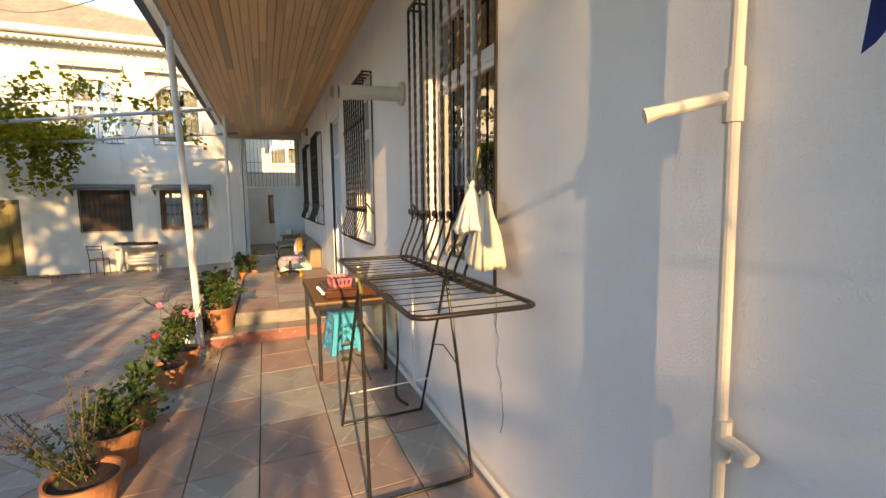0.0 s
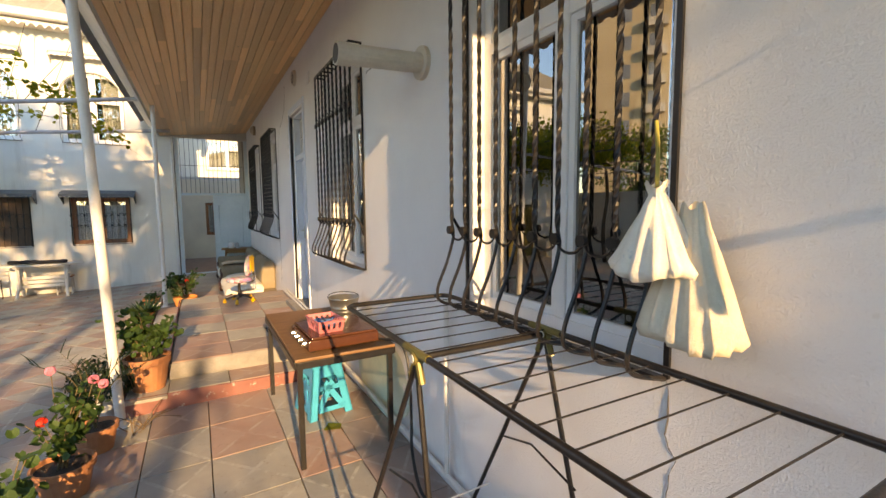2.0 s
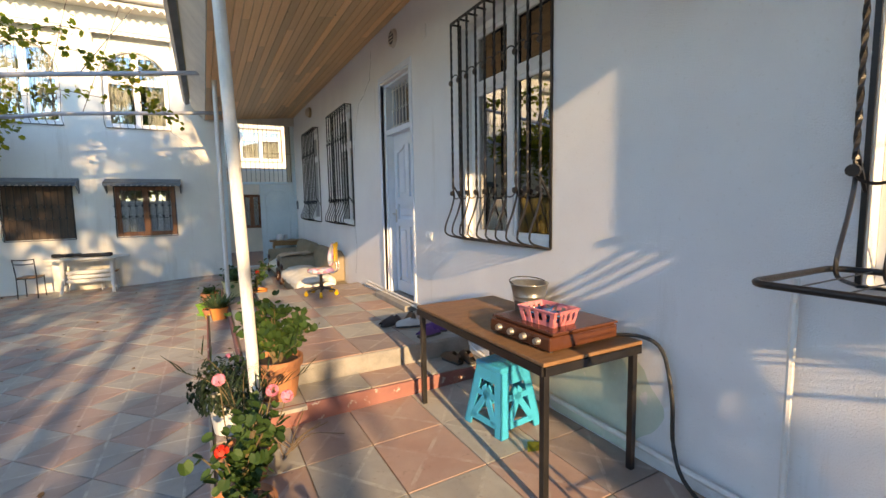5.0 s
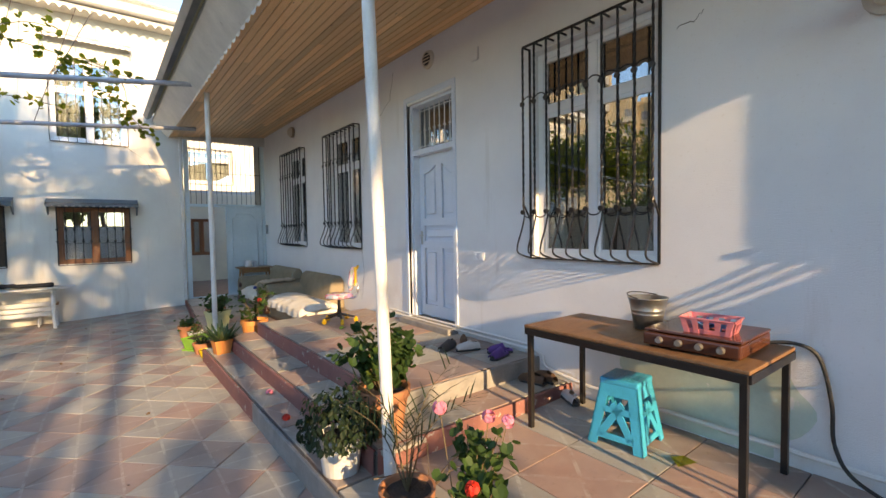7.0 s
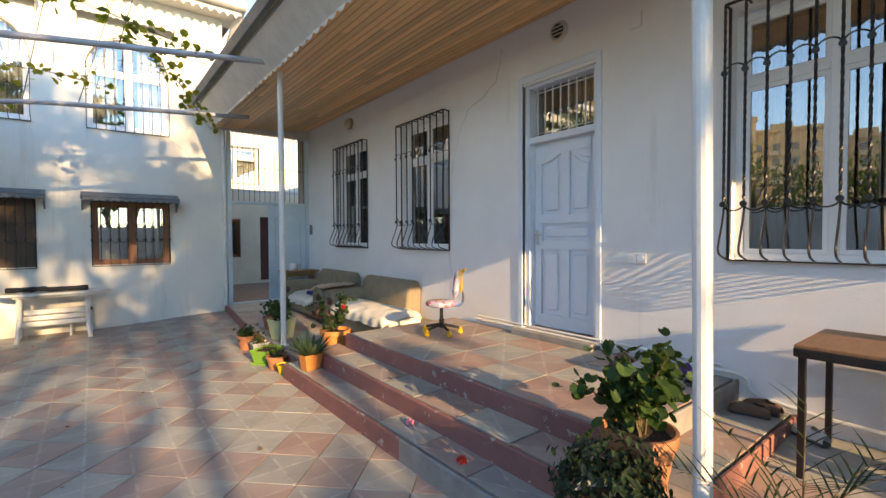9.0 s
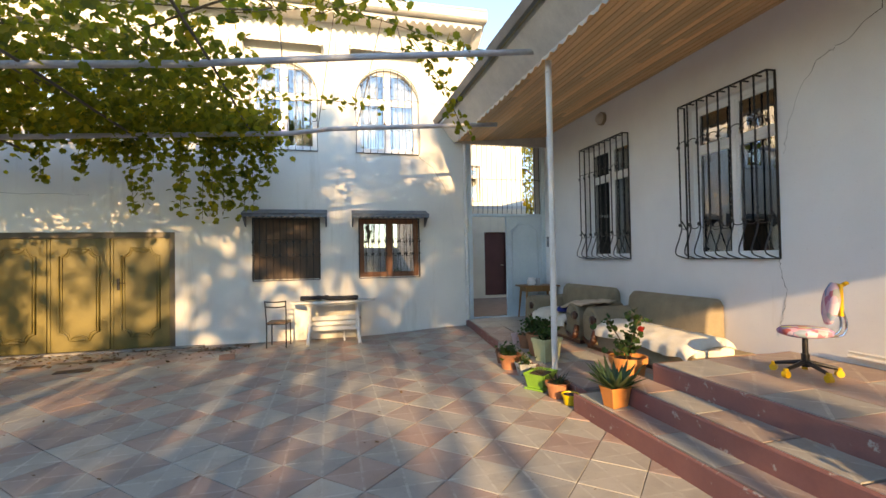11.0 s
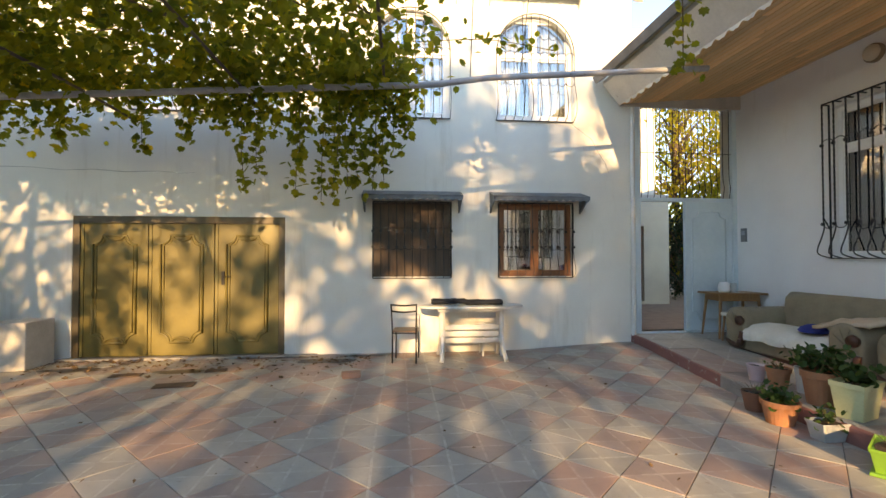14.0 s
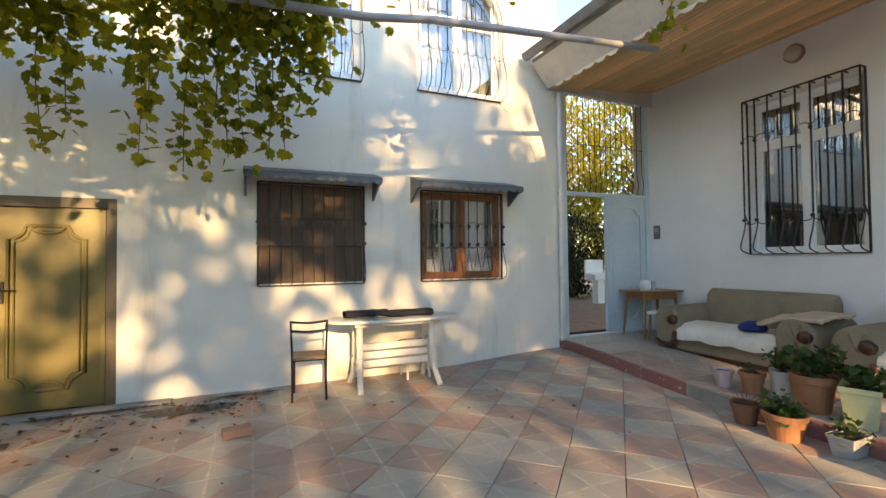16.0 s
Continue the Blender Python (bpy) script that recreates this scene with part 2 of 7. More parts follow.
M_SOIL = mat("potting_soil", (0.06, 0.04, 0.028), (0.03, 0.02, 0.015), 20, 0.95, bump=0.9, bscale=60, bdist=0.02)
M_STEM = mat("plant_stem", (0.16, 0.12, 0.06), (0.09, 0.06, 0.03), 14, 0.8, bump=0.3)
M_BARK = mat("bark", (0.14, 0.10, 0.07), (0.07, 0.05, 0.035), 8, 0.9, bump=0.7, stretch=(3, 3, 0.7), bdist=0.02)
M_VINE = leaf_mat("grape_leaves", (0.215, 0.20, 0.032), (0.07, 0.09, 0.018), (0.50, 0.32, 0.04), 0.66)
M_GERAN = leaf_mat("geranium_leaves", (0.048, 0.095, 0.025), (0.02, 0.046, 0.013), (0.10, 0.14, 0.03), 0.2)
M_DKLEAF = leaf_mat("dark_succulent_leaves", (0.024, 0.044, 0.02), (0.012, 0.024, 0.012), (0.04, 0.06, 0.022), 0.12)
M_ALOE = leaf_mat("aloe_leaves", (0.065, 0.115, 0.05), (0.03, 0.06, 0.03), (0.16, 0.18, 0.09), 0.15)
M_TREE = leaf_mat("tree_leaves", (0.10, 0.14, 0.03), (0.045, 0.075, 0.02), (0.20, 0.20, 0.05), 0.35)
M_GOLD = leaf_mat("autumn_leaves", (0.36, 0.27, 0.03), (0.15, 0.17, 0.03), (0.50, 0.36, 0.04), 0.5)
M_BASIL = leaf_mat("basil_flower_spikes", (0.11, 0.07, 0.065), (0.06, 0.06, 0.035), (0.14, 0.08, 0.09), 0.2)


def plain(name, c, rough=0.6, metal=0.0, bump=0.08, bscale=60, d=0.8):
    return mat(name, c, tuple(v * d for v in c), 6, rough, metal, bump=bump, bscale=bscale, rough_var=0.06)


# ---- mesh building ----
class Geo:
    """Collects faces of one mesh."""

    def __init__(self):
        self.v, self.f, self.uv, self.vary = [], [], {}, []

    def add(self, verts, faces, vary=0.5):
        o = len(self.v)
        self.v += [tuple(p) for p in verts]
        self.f += [tuple(i + o for i in f) for f in faces]
        self.vary += [vary] * len(faces)
        return self

    def box(self, x0, x1, y0, y1, z0, z1, vary=0.5):
        p = [(x, y, z) for z in (z0, z1) for y in (y0, y1) for x in (x0, x1)]
        return self.add(p, [(0, 2, 3, 1), (4, 5, 7, 6), (0, 1, 5, 4), (2, 6, 7, 3), (0, 4, 6, 2), (1, 3, 7, 5)], vary)

    def obox(self, a, b, w, h, up=(0, 0, 1)):
        """A bar of w by h from a to b."""
        a, b = Vector(a), Vector(b)
        d = (b - a).normalized()
        s = d.cross(Vector(up))
        s = s.normalized() if s.length > 1e-4 else Vector((1, 0, 0))
        t = s.cross(d)
        p = [q + i * s * w / 2 + j * t * h / 2 for q in (a, b) for i, j in ((-1, -1), (1, -1), (1, 1), (-1, 1))]
        return self.add(p, [(3, 2, 1, 0), (4, 5, 6, 7), (0, 1, 5, 4), (1, 2, 6, 5), (2, 3, 7, 6), (3, 0, 4, 7)])

    def tube(self, pts, r, n=8, twist=0.0, vary=0.5, cap=True):
        """A tube along the points; r: one radius or one for each point; twist: turns from ring to ring."""
        pts = [Vector(p) for p in pts]
        rs = r if isinstance(r, (list, tuple)) else [r] * len(pts)
        o, ref = len(self.v), Vector((0.013, 0.02, 1))
        for i, p in enumerate(pts):
            d = (pts[min(i + 1, len(pts) - 1)] - pts[max(i - 1, 0)]).normalized()
            if abs(d.dot(ref.normalized())) > 0.98:
                s = d.cross(Vector((1, 0.01, 0))).normalized()
            else:
                s = d.cross(ref).normalized()
            t = d.cross(s)
            for k in range(n):
                a = 2 * math.pi * k / n + twist * i
                self.v.append(tuple(p + rs[i] * (math.cos(a) * s + math.sin(a) * t)))
        fs = [(o + i * n + k, o + i * n + (k + 1) % n, o + (i + 1) * n + (k + 1) % n, o + (i + 1) * n + k) for i in range(len(pts) - 1) for k in range(n)]
        if cap:
            fs += [tuple(o + k for k in reversed(range(n))), tuple(o + (len(pts) - 1) * n + k for k in range(n))]
        self.f += fs
        self.vary += [vary] * len(fs)
        return self

    def lathe(self, prof, n=20, at=(0, 0, 0)):
        """A turned shape from (radius, height) pairs."""
        o = len(self.v)
        for r, z in prof:
            self.v += [(at[0] + r * math.cos(2 * math.pi * k / n), at[1] + r * math.sin(2 * math.pi * k / n), at[2] + z) for k in range(n)]
        fs = [(o + i * n + k, o + i * n + (k + 1) % n, o + (i + 1) * n + (k + 1) % n, o + (i + 1) * n + k) for i in range(len(prof) - 1) for k in range(n)]
        self.f += fs
        self.vary += [0.5] * len(fs)
        return self

    def prism(self, outline, axis, a, b):
        """An outline of (u, v) pairs drawn out along axis from a to b: x: (y, z); y: (x, z); z: (x, y)."""
        place = {"x": lambda u, v, w: (w, u, v), "y": lambda u, v, w: (u, w, v), "z": lambda u, v, w: (u, v, w)}[axis]
        n = len(outline)
        p = [place(u, v, w) for w in (a, b) for u, v in outline]
        return self.add(p, [tuple(range(n)), tuple(range(2 * n - 1, n - 1, -1))] + [(i, i + n, (i + 1) % n + n, (i + 1) % n) for i in range(n)])

    def mesh(self, name, material, bevel=0.0, seg=2, smooth=False):
        me = bpy.data.meshes.new(name)
        me.from_pydata(self.v, [], self.f)
        if any(x != 0.5 for x in self.vary):
            at = me.attributes.new("vary", "FLOAT", "FACE")
            at.data.foreach_set("value", self.vary)
        bm = bmesh.new()
        bm.from_mesh(me)
        if smooth and not bevel:
            bmesh.ops.remove_doubles(bm, verts=bm.verts, dist=1e-5)
        if bevel:
            bmesh.ops.remove_doubles(bm, verts=bm.verts, dist=1e-5)
            es = [e for e in bm.edges if len(e.link_faces) == 2 and e.calc_face_angle(0) > 0.5]
            bmesh.ops.bevel(bm, geom=es, offset=bevel, segments=seg, affect="EDGES", profile=0.6, clamp_overlap=True)
        bmesh.ops.recalc_face_normals(bm, faces=bm.faces)
        for f in bm.faces:
            f.smooth = smooth
        bm.to_mesh(me)
        bm.free()
        me.materials.append(material)
        return me

    def ob(self, name, material, parent=None, bevel=0.0, seg=2, smooth=False, at=None):
        o = new(name, self.mesh(name, material, bevel, seg, smooth))
        if parent is not None:
            o.parent = parent
        if at is not None:
            o.matrix_basis = at
        return o


def thing(name, m, label, category, group="", kind=""):
    e = new(name)
    e.empty_display_size = 0.1
    e.matrix_basis = m
    return tagged(e, label, category, group, kind)


def struct(ob, label, category):
    return tagged(ob, label, category, kind="structure")


def bowed(pts, n=8):
    """A smooth curve through the points."""
    pts = [Vector(p) for p in pts]
    ext = [2 * pts[0] - pts[1], *pts, 2 * pts[-1] - pts[-2]]
    out = []
    for i in range(1, len(ext) - 2):
        a, b, c, d = ext[i - 1:i + 3]
        for k in range(n):
            t = k / n
            out.append(0.5 * (2 * b + (c - a) * t + (2 * a - 5 * b + 4 * c - d) * t * t + (3 * b - a - 3 * c + d) * t ** 3))
    return out + [pts[-1]]


def holed_wall(g, u0, u1, z0, z1, holes, place, depth):
    """A wall from u0 to u1 with openings (u0, u1, z0, z1) that go through it; place(u, w, z) puts it into the world, w from 0 to depth."""
    us = sorted({u0, u1, *[h[0] for h in holes], *[h[1] for h in holes]})
    zs = sorted({z0, z1, *[h[2] for h in holes], *[h[3] for h in holes]})
    solid = lambda i, j: 0 <= i < len(us) - 1 and 0 <= j < len(zs) - 1 and not any(
        h[0] <= us[i] < h[1] and h[2] <= zs[j] < h[3] for h in holes)
    for i in range(len(us) - 1):
        for j in range(len(zs) - 1):
            if not solid(i, j):
                continue
            a, b, c, d = us[i], us[i + 1], zs[j], zs[j + 1]
            for w in (0, depth):
                g.add([place(a, w, c), place(b, w, c), place(b, w, d), place(a, w, d)], [(0, 1, 2, 3)])
            for (di, dj), (p, q) in (((-1, 0), ((a, c), (a, d))), ((1, 0), ((b, c), (b, d))), ((0, -1), ((a, c), (b, c))), ((0, 1), ((a, d), (b, d)))):
                if not solid(i + di, j + dj):
                    g.add([place(p[0], 0, p[1]), place(q[0], 0, q[1]), place(q[0], depth, q[1]), place(p[0], depth, p[1])], [(0, 1, 2, 3)])
    return g


# ---- large structure ----
HX = 1.15     # face of the long house
FY = 15.10    # face of the two-storey house
Z1, Z2, Z3 = 0.17, 0.33, 0.49   # treads above the courtyard


def ease(t):
    t = min(1.0, max(0.0, t))
    return t * t * (3 - 2 * t)


def yard_z(y, x=-6.0):
    """The paving rises a little towards the corner by the gateway."""
    return 0.10 * ease((x + 3.0) / 2.3) * ease((y - 12.6) / 2.5)


def lower_z(x):
    return 0.165 + 0.03 * (x + 1.13)


def sofa_z(y):
    return 0.14 + 0.092 * ease((y - 12.6) / 2.5)


ground = Geo().add([(-250, -250, -0.14), (250, -250, -0.14), (250, 250, -0.14), (-250, 250, -0.14)], [(0, 1, 2, 3)]).ob("ground", mat("earth", (0.22, 0.18, 0.13), (0.15, 0.12, 0.09), 0.6, 0.95, bump=0.5, bscale=12))
struct(ground, "bare dusty earth around the houses", "ground")

WINDOWS = [(2.04, 3.25), (5.02, 6.26), (9.84, 11.06), (12.24, 13.46)]
WZ0, WZ1 = 1.44, 3.40
DOOR = (7.47, 8.45, 0.53, 3.40)
g = holed_wall(Geo(), -7.0, 15.16, -0.1, 4.3, [(a, b, WZ0, WZ1) for a, b in WINDOWS] + [DOOR], lambda u, w, z: (HX + w, u, z), 0.38)
house_wall = struct(g.ob("wall_east", M_HOUSE), "long white stuccoed house wall with rough trowelled grain", "wall")
# room shells in a dark colour that stands in for missing light
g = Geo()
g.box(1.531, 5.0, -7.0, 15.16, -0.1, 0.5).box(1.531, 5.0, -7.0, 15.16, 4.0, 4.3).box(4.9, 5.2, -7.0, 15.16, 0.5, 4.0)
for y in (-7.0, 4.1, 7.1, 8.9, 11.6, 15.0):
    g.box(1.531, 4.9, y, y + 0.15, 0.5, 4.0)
struct(g.ob("wall_rooms", M_DARK), "rooms behind the house windows, coloured dark to look unlit", "wall")

# far two-storey house
LOWWIN = [(-4.82, -3.63, 1.16, 2.31), (-2.87, -1.68, 1.16, 2.31)]
UPWIN = [(-8.35, -7.15), (-4.86, -3.64), (-2.91, -1.65)]
UZ0, UZ1 = 3.64, 5.32
GARAGE = (-9.10, -6.13, -0.01, 2.06)
g = holed_wall(Geo(), -10.9, -0.66, -0.1, 6.28, LOWWIN + [(a, b, UZ0, UZ1) for a, b in UPWIN] + [GARAGE], lambda u, w, z: (u, FY + w, z), 0.4)
far_wall = struct(g.ob("wall_north", M_FAR), "white plastered two-storey house wall, cracked and stained", "wall")
# same dark colour makes these rooms look unlit
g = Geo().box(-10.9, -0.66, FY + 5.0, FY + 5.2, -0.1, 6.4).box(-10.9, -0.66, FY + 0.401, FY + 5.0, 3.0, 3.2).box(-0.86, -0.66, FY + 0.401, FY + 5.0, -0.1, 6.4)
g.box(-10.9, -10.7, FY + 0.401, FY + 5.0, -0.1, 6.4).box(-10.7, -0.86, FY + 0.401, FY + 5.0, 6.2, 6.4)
struct(g.ob("wall_far_rooms", M_DARK), "rooms and side walls of the two-storey house, coloured dark to look unlit", "wall")

# yard walls that close the place
g = Geo().box(-11.2, -10.9, -7.3, 15.5, -0.1, 2.5)
struct(g.ob("wall_west", M_YARD), "grey plastered yard wall", "wall")
g = Geo().box(-10.9, 1.15, -7.3, -7.0, -0.1, 2.3)
struct(g.ob("wall_south", M_YARD), "grey plastered yard wall", "wall")

# roof over the two-storey house: cornice, gutter, corrugated sheet
g = Geo().box(-11.3, -0.38, FY - 0.42, FY + 0.3, 6.17, 6.25)
for k in range(70):
    x = -11.25 + k * 0.155
    g.add([(x, FY - 0.425, 6.19), (x + 0.14, FY - 0.425, 6.19), (x + 0.07, FY - 0.425, 6.10)], [(0, 1, 2)])
struct(g.ob("eaves_cornice", M_TIN), "white tin eaves with a small scalloped edge", "eaves")
g = Geo().prism([(FY - 0.56, 6.29), (FY - 0.56, 6.43), (FY - 0.50, 6.47), (FY - 0.42, 6.43), (FY - 0.42, 6.25), (FY - 0.52, 6.25)], "x", -11.4, -0.30)
g.obox((-0.36, FY - 0.45, 6.45), (-0.45, FY + 0.2, 5.78), 0.16, 0.14)
struct(g.ob("gutter", M_TIN, bevel=0.012), "white tin box gutter with a bent end", "gutter")
g = Geo()
n = 200
rise = 0.56
for k in range(n):
    x0, x1 = -11.5 + 11.2 * k / n, -11.5 + 11.2 * (k + 1) / n
    za, zb = 0.022 * math.sin(k * math.pi / 2), 0.022 * math.sin((k + 1) * math.pi / 2)
    ra, rb = (max(0.02, min(3.7, (-0.3 - x) * 0.60)) for x in (x0, x1))
    g.add([(x0, FY - 0.5, 6.45 + za), (x1, FY - 0.5, 6.45 + zb), (x1, FY - 0.5 + rb, 6.45 + rb * rise + zb), (x0, FY - 0.5 + ra, 6.45 + ra * rise + za)], [(0, 1, 2, 3)])
xr, yr, zr = -0.3 - 3.7 / 0.60, FY + 3.2, 6.45 + 3.7 * rise
g.add([(-0.3, FY - 0.5, 6.45), (-0.3, FY + 6.9, 6.45), (xr, yr, zr), (-11.5, yr, zr), (-11.5, FY + 6.9, 6.45)], [(0, 1, 2), (2, 1, 4, 3)])
struct(g.ob("roof_north", M_SHEET), "corrugated sandy asbestos sheet roof", "roof")
g = Geo().tube([(-0.3, FY - 0.5, 6.47), (xr, yr, zr + 0.02), (-11.5, yr, zr + 0.02)], 0.05, 6)
struct(g.ob("roof_ridge_cap", M_TIN), "pale ridge cap on the roof", "roof")

# long house: pine boarded soffit, fascia, roof
EX, EZ, IZ = -0.93, 3.90, 4.10
SY0, SY1 = 0.0, 14.98
g = Geo()
nb = 23
bw = (HX - EX) / nb
for i in range(nb):
    x0 = EX + i * bw
    y = SY0 - random.uniform(0, 2.5)
    while y < SY1:
        ln = random.uniform(2.2, 3.4)
        a, b = max(y, SY0), min(y + ln, SY1)
        if b > SY0:
            z = lambda x: EZ + (IZ - EZ) * (x - EX) / (HX - EX)
            xa, xb, v = x0 + 0.003, x0 + bw - 0.003, random.random()
            q = 0.006
            g.add([(xa, a, z(xa) + q), (xa + q, a, z(xa)), (xb - q, a, z(xb)), (xb, a, z(xb) + q), (xa, b - 0.002, z(xa) + q), (xa + q, b - 0.002, z(xa)), (xb - q, b - 0.002, z(xb)), (xb, b - 0.002, z(xb) + q)],
                  [(0, 1, 5, 4), (1, 2, 6, 5), (2, 3, 7, 6)], v)
        y += ln
g.add([(EX, SY0, EZ + 0.02), (HX, SY0, IZ + 0.02), (HX, SY1, IZ + 0.02), (EX, SY1, EZ + 0.02)], [(0, 1, 2, 3)], 0.01)
struct(g.ob("ceiling", M_PINE), "varnished orange pine boards under the eaves", "ceiling")
g = Geo().prism([(EX - 0.001, EZ - 0.02), (EX - 0.27, EZ + 0.30), (EX - 0.27, EZ + 0.36), (EX + 0.03, EZ + 0.03)], "y", SY0, SY1)
k = SY0
while k < SY1 - 0.2:
    pts = [(k + 0.2 * i / 6, 0.03 * abs(math.sin(math.pi * i / 6)) + (0.012 if i in (2, 4) else 0)) for i in range(7)]
    for (ya, da), (yb, db) in zip(pts, pts[1:]):
        g.add([(EX - 0.004, ya, EZ), (EX - 0.004, yb, EZ), (EX - 0.012 + 0.2 * db, yb, EZ - 0.028 - db), (EX - 0.012 + 0.2 * da, ya, EZ - 0.028 - da)], [(0, 1, 2, 3)])
    k += 0.2
struct(g.ob("fascia", M_TIN), "weathered white tin fascia with a scalloped lower edge", "fascia")
g = Geo().prism([(EX - 0.38, EZ + 0.32), (EX - 0.44, EZ + 0.42), (EX - 0.30, EZ + 0.47), (EX - 0.29, EZ + 0.37)], "y", SY0 - 0.1, SY1 + 0.02)
struct(g.ob("eaves_gutter", mat("grey_gutter_tin", (0.20, 0.21, 0.23), (0.12, 0.13, 0.14), 3, 0.5, metal=0.3), bevel=0.01), "dark grey tin gutter along the eaves", "gutter")
g = Geo()
for k in range(220):
    y0, y1 = SY0 - 0.1 + (SY1 - SY0 + 0.12) * k / 220, SY0 - 0.1 + (SY1 - SY0 + 0.12) * (k + 1) / 220
    za, zb = 0.02 * math.sin(k * math.pi / 2), 0.02 * math.sin((k + 1) * math.pi / 2)
    g.add([(EX - 0.34, y0, EZ + 0.46 + za), (EX - 0.34, y1, EZ + 0.46 + zb), (5.4, y1, EZ + 2.1 + zb), (5.4, y0, EZ + 2.1 + za)], [(0, 1, 2, 3)])
struct(g.ob("roof_east", M_SHEET), "corrugated sheet roof of the long house", "roof")
g = Geo().box(EX, HX, SY0 - 0.03, SY0 - 0.001, EZ - 0.03, EZ + 0.7).box(EX, HX, SY1 + 0.001, SY1 + 0.03, EZ - 0.02, EZ + 0.7)
struct(g.ob("eaves_end", M_TIN), "tin board closing the end of the eaves", "eaves")

# treads: solid cores under the tiles, red painted risers
g = Geo()
g.prism([(-1.13, -0.1), (-1.13, 0.135), (HX, 0.135 + 0.068), (HX, -0.1)], "y", -6.99, 6.2)
g.prism([(-1.13, -0.1), (-1.13, Z1 - 0.03), (-0.5, Z1 - 0.03), (-0.5, -0.1)], "y", 6.2, 10.1)
g.box(-0.5, HX, 6.2, 9.75, -0.1, Z3 - 0.03).box(-0.85, -0.5, 5.82, 10.0, Z1 - 0.03, Z2 - 0.03).box(-0.5, HX, 5.82, 6.2, Z1 - 0.03, Z2 - 0.03)
cuts = [9.76, 12.4, 12.9, 13.5, 14.1, 14.7, FY + 0.3]


def kerb_x(y):
    return -0.68 - 0.066 * (FY - y) if y > 12.4 else -0.86 - 0.035 * (12.4 - y)


for ya, yb in zip(cuts, cuts[1:]):
    q = [(kerb_x(ya), ya), (HX, ya), (HX, yb), (kerb_x(yb), yb)]
    g.add([(x, y, -0.1) for x, y in q] + [(x, y, sofa_z(y) - 0.03) for x, y in q], [(0, 3, 2, 1), (4, 5, 6, 7), (0, 1, 5, 4), (1, 2, 6, 5), (2, 3, 7, 6), (3, 0, 4, 7)])
struct(g.ob("terrace", M_GROUT), "raised terrace core with mortar joints", "terrace")


def riser(name, pts, z0, z1, out, material, label):
    """A worn painted strip along a step's front, from point to point, between two heights at each end."""
    g = Geo()
    (xa, ya), (xb, yb) = pts
    d = Vector((xb - xa, yb - ya, 0)).normalized()
    nrm = Vector((d.y, -d.x, 0)) * out
    n = max(2, int((Vector((xb - xa, yb - ya, 0)).length) / 0.25))
    prev = None
    for i in range(n + 1):
        t = i / n
        p = Vector((xa + (xb - xa) * t, ya + (yb - ya) * t, 0))
        lo, hi = z0[0] + (z0[1] - z0[0]) * t, z1[0] + (z1[1] - z1[0]) * t
        j = random.uniform(-0.004, 0.004)
        ring = [p + Vector((0, 0, lo)), p + nrm * (1 + j * 20) + Vector((0, 0, lo)), p + nrm * (1 + j * 20) + Vector((0, 0, hi - 0.012)), p + nrm * 0.7 + Vector((0, 0, hi + j)), p + Vector((0, 0, hi + j))]
        if prev:
            g.add(prev + ring, [(k, k + 1, k + 6, k + 5) for k in range(4)])
        prev = ring
    return struct(g.ob(name, material), label, "step")


riser("step_riser", ((-1.13, 10.1), (-1.13, 7.6)), (-0.05, -0.05), (Z1, Z1), 0.02, M_RED, "worn red painted riser of the lowest step")
riser("step_riser", ((-1.13, 7.6), (-1.13, -6.9)), (-0.05, -0.05), (Z1, Z1), 0.02, M_CEMENT, "bare grey cement edge of the lowest step")
riser("step_riser", ((-0.85, 10.0), (-0.85, 5.82)), (Z1 - 0.02, Z1 - 0.02), (Z2, Z2), 0.02, M_RED, "worn red painted riser of the middle step")
riser("step_riser", ((-0.5, 9.75), (-0.5, 6.2)), (Z2 - 0.02, Z2 - 0.02), (Z3, Z3), 0.02, M_RED, "worn red painted riser of the top step")
riser("step_riser", ((HX, 5.82), (-0.85, 5.82)), (Z1 - 0.04, Z1 - 0.04), (Z2, Z2), -0.02, M_RED, "worn red painted riser of the middle step")
riser("step_riser", ((HX, 6.2), (-0.5, 6.2)), (Z2 - 0.02, Z2 - 0.02), (Z3, Z3), -0.02, M_CEMENT, "bare cement riser of the top step")
riser("step_riser", ((-0.5, 9.75), (HX, 9.75)), (0.1, 0.1), (Z3, Z3), -0.02, M_RED, "worn red painted end of the top step")
for ya, yb in ((FY, 14.7), (14.7, 14.1), (14.1, 13.5), (13.5, 12.9), (12.9, 12.4), (12.4, 10.1)):
    bare = ya == 12.9
    riser("step_riser", ((kerb_x(ya), ya), (kerb_x(yb), yb)), (-0.05, -0.05), (sofa_z(ya), sofa_z(yb)), 0.02, M_CEMENT if bare else M_RED, "bare cement patch in the kerb" if bare else "worn red painted kerb of the sitting terrace")

# paving bed of the courtyard
g = Geo()
ys, xs = [-7.0, 10.3, 12.6, 13.2, 13.8, 14.4, 15.0, 15.4], [-10.9, -3.0, -2.4, -1.8, -1.2, -0.6]
for ya, yb in zip(ys, ys[1:]):
    for xa, xb in zip(xs, xs[1:]):
        g.add([(x, y, yard_z(y, x) - 0.010) for x, y in ((xa, ya), (xb, ya), (xb, yb), (xa, yb))], [(0, 1, 2, 3)])
floor = struct(g.ob("pavement_bed", M_GROUT), "dark mortar bed of the courtyard paving", "pavement")


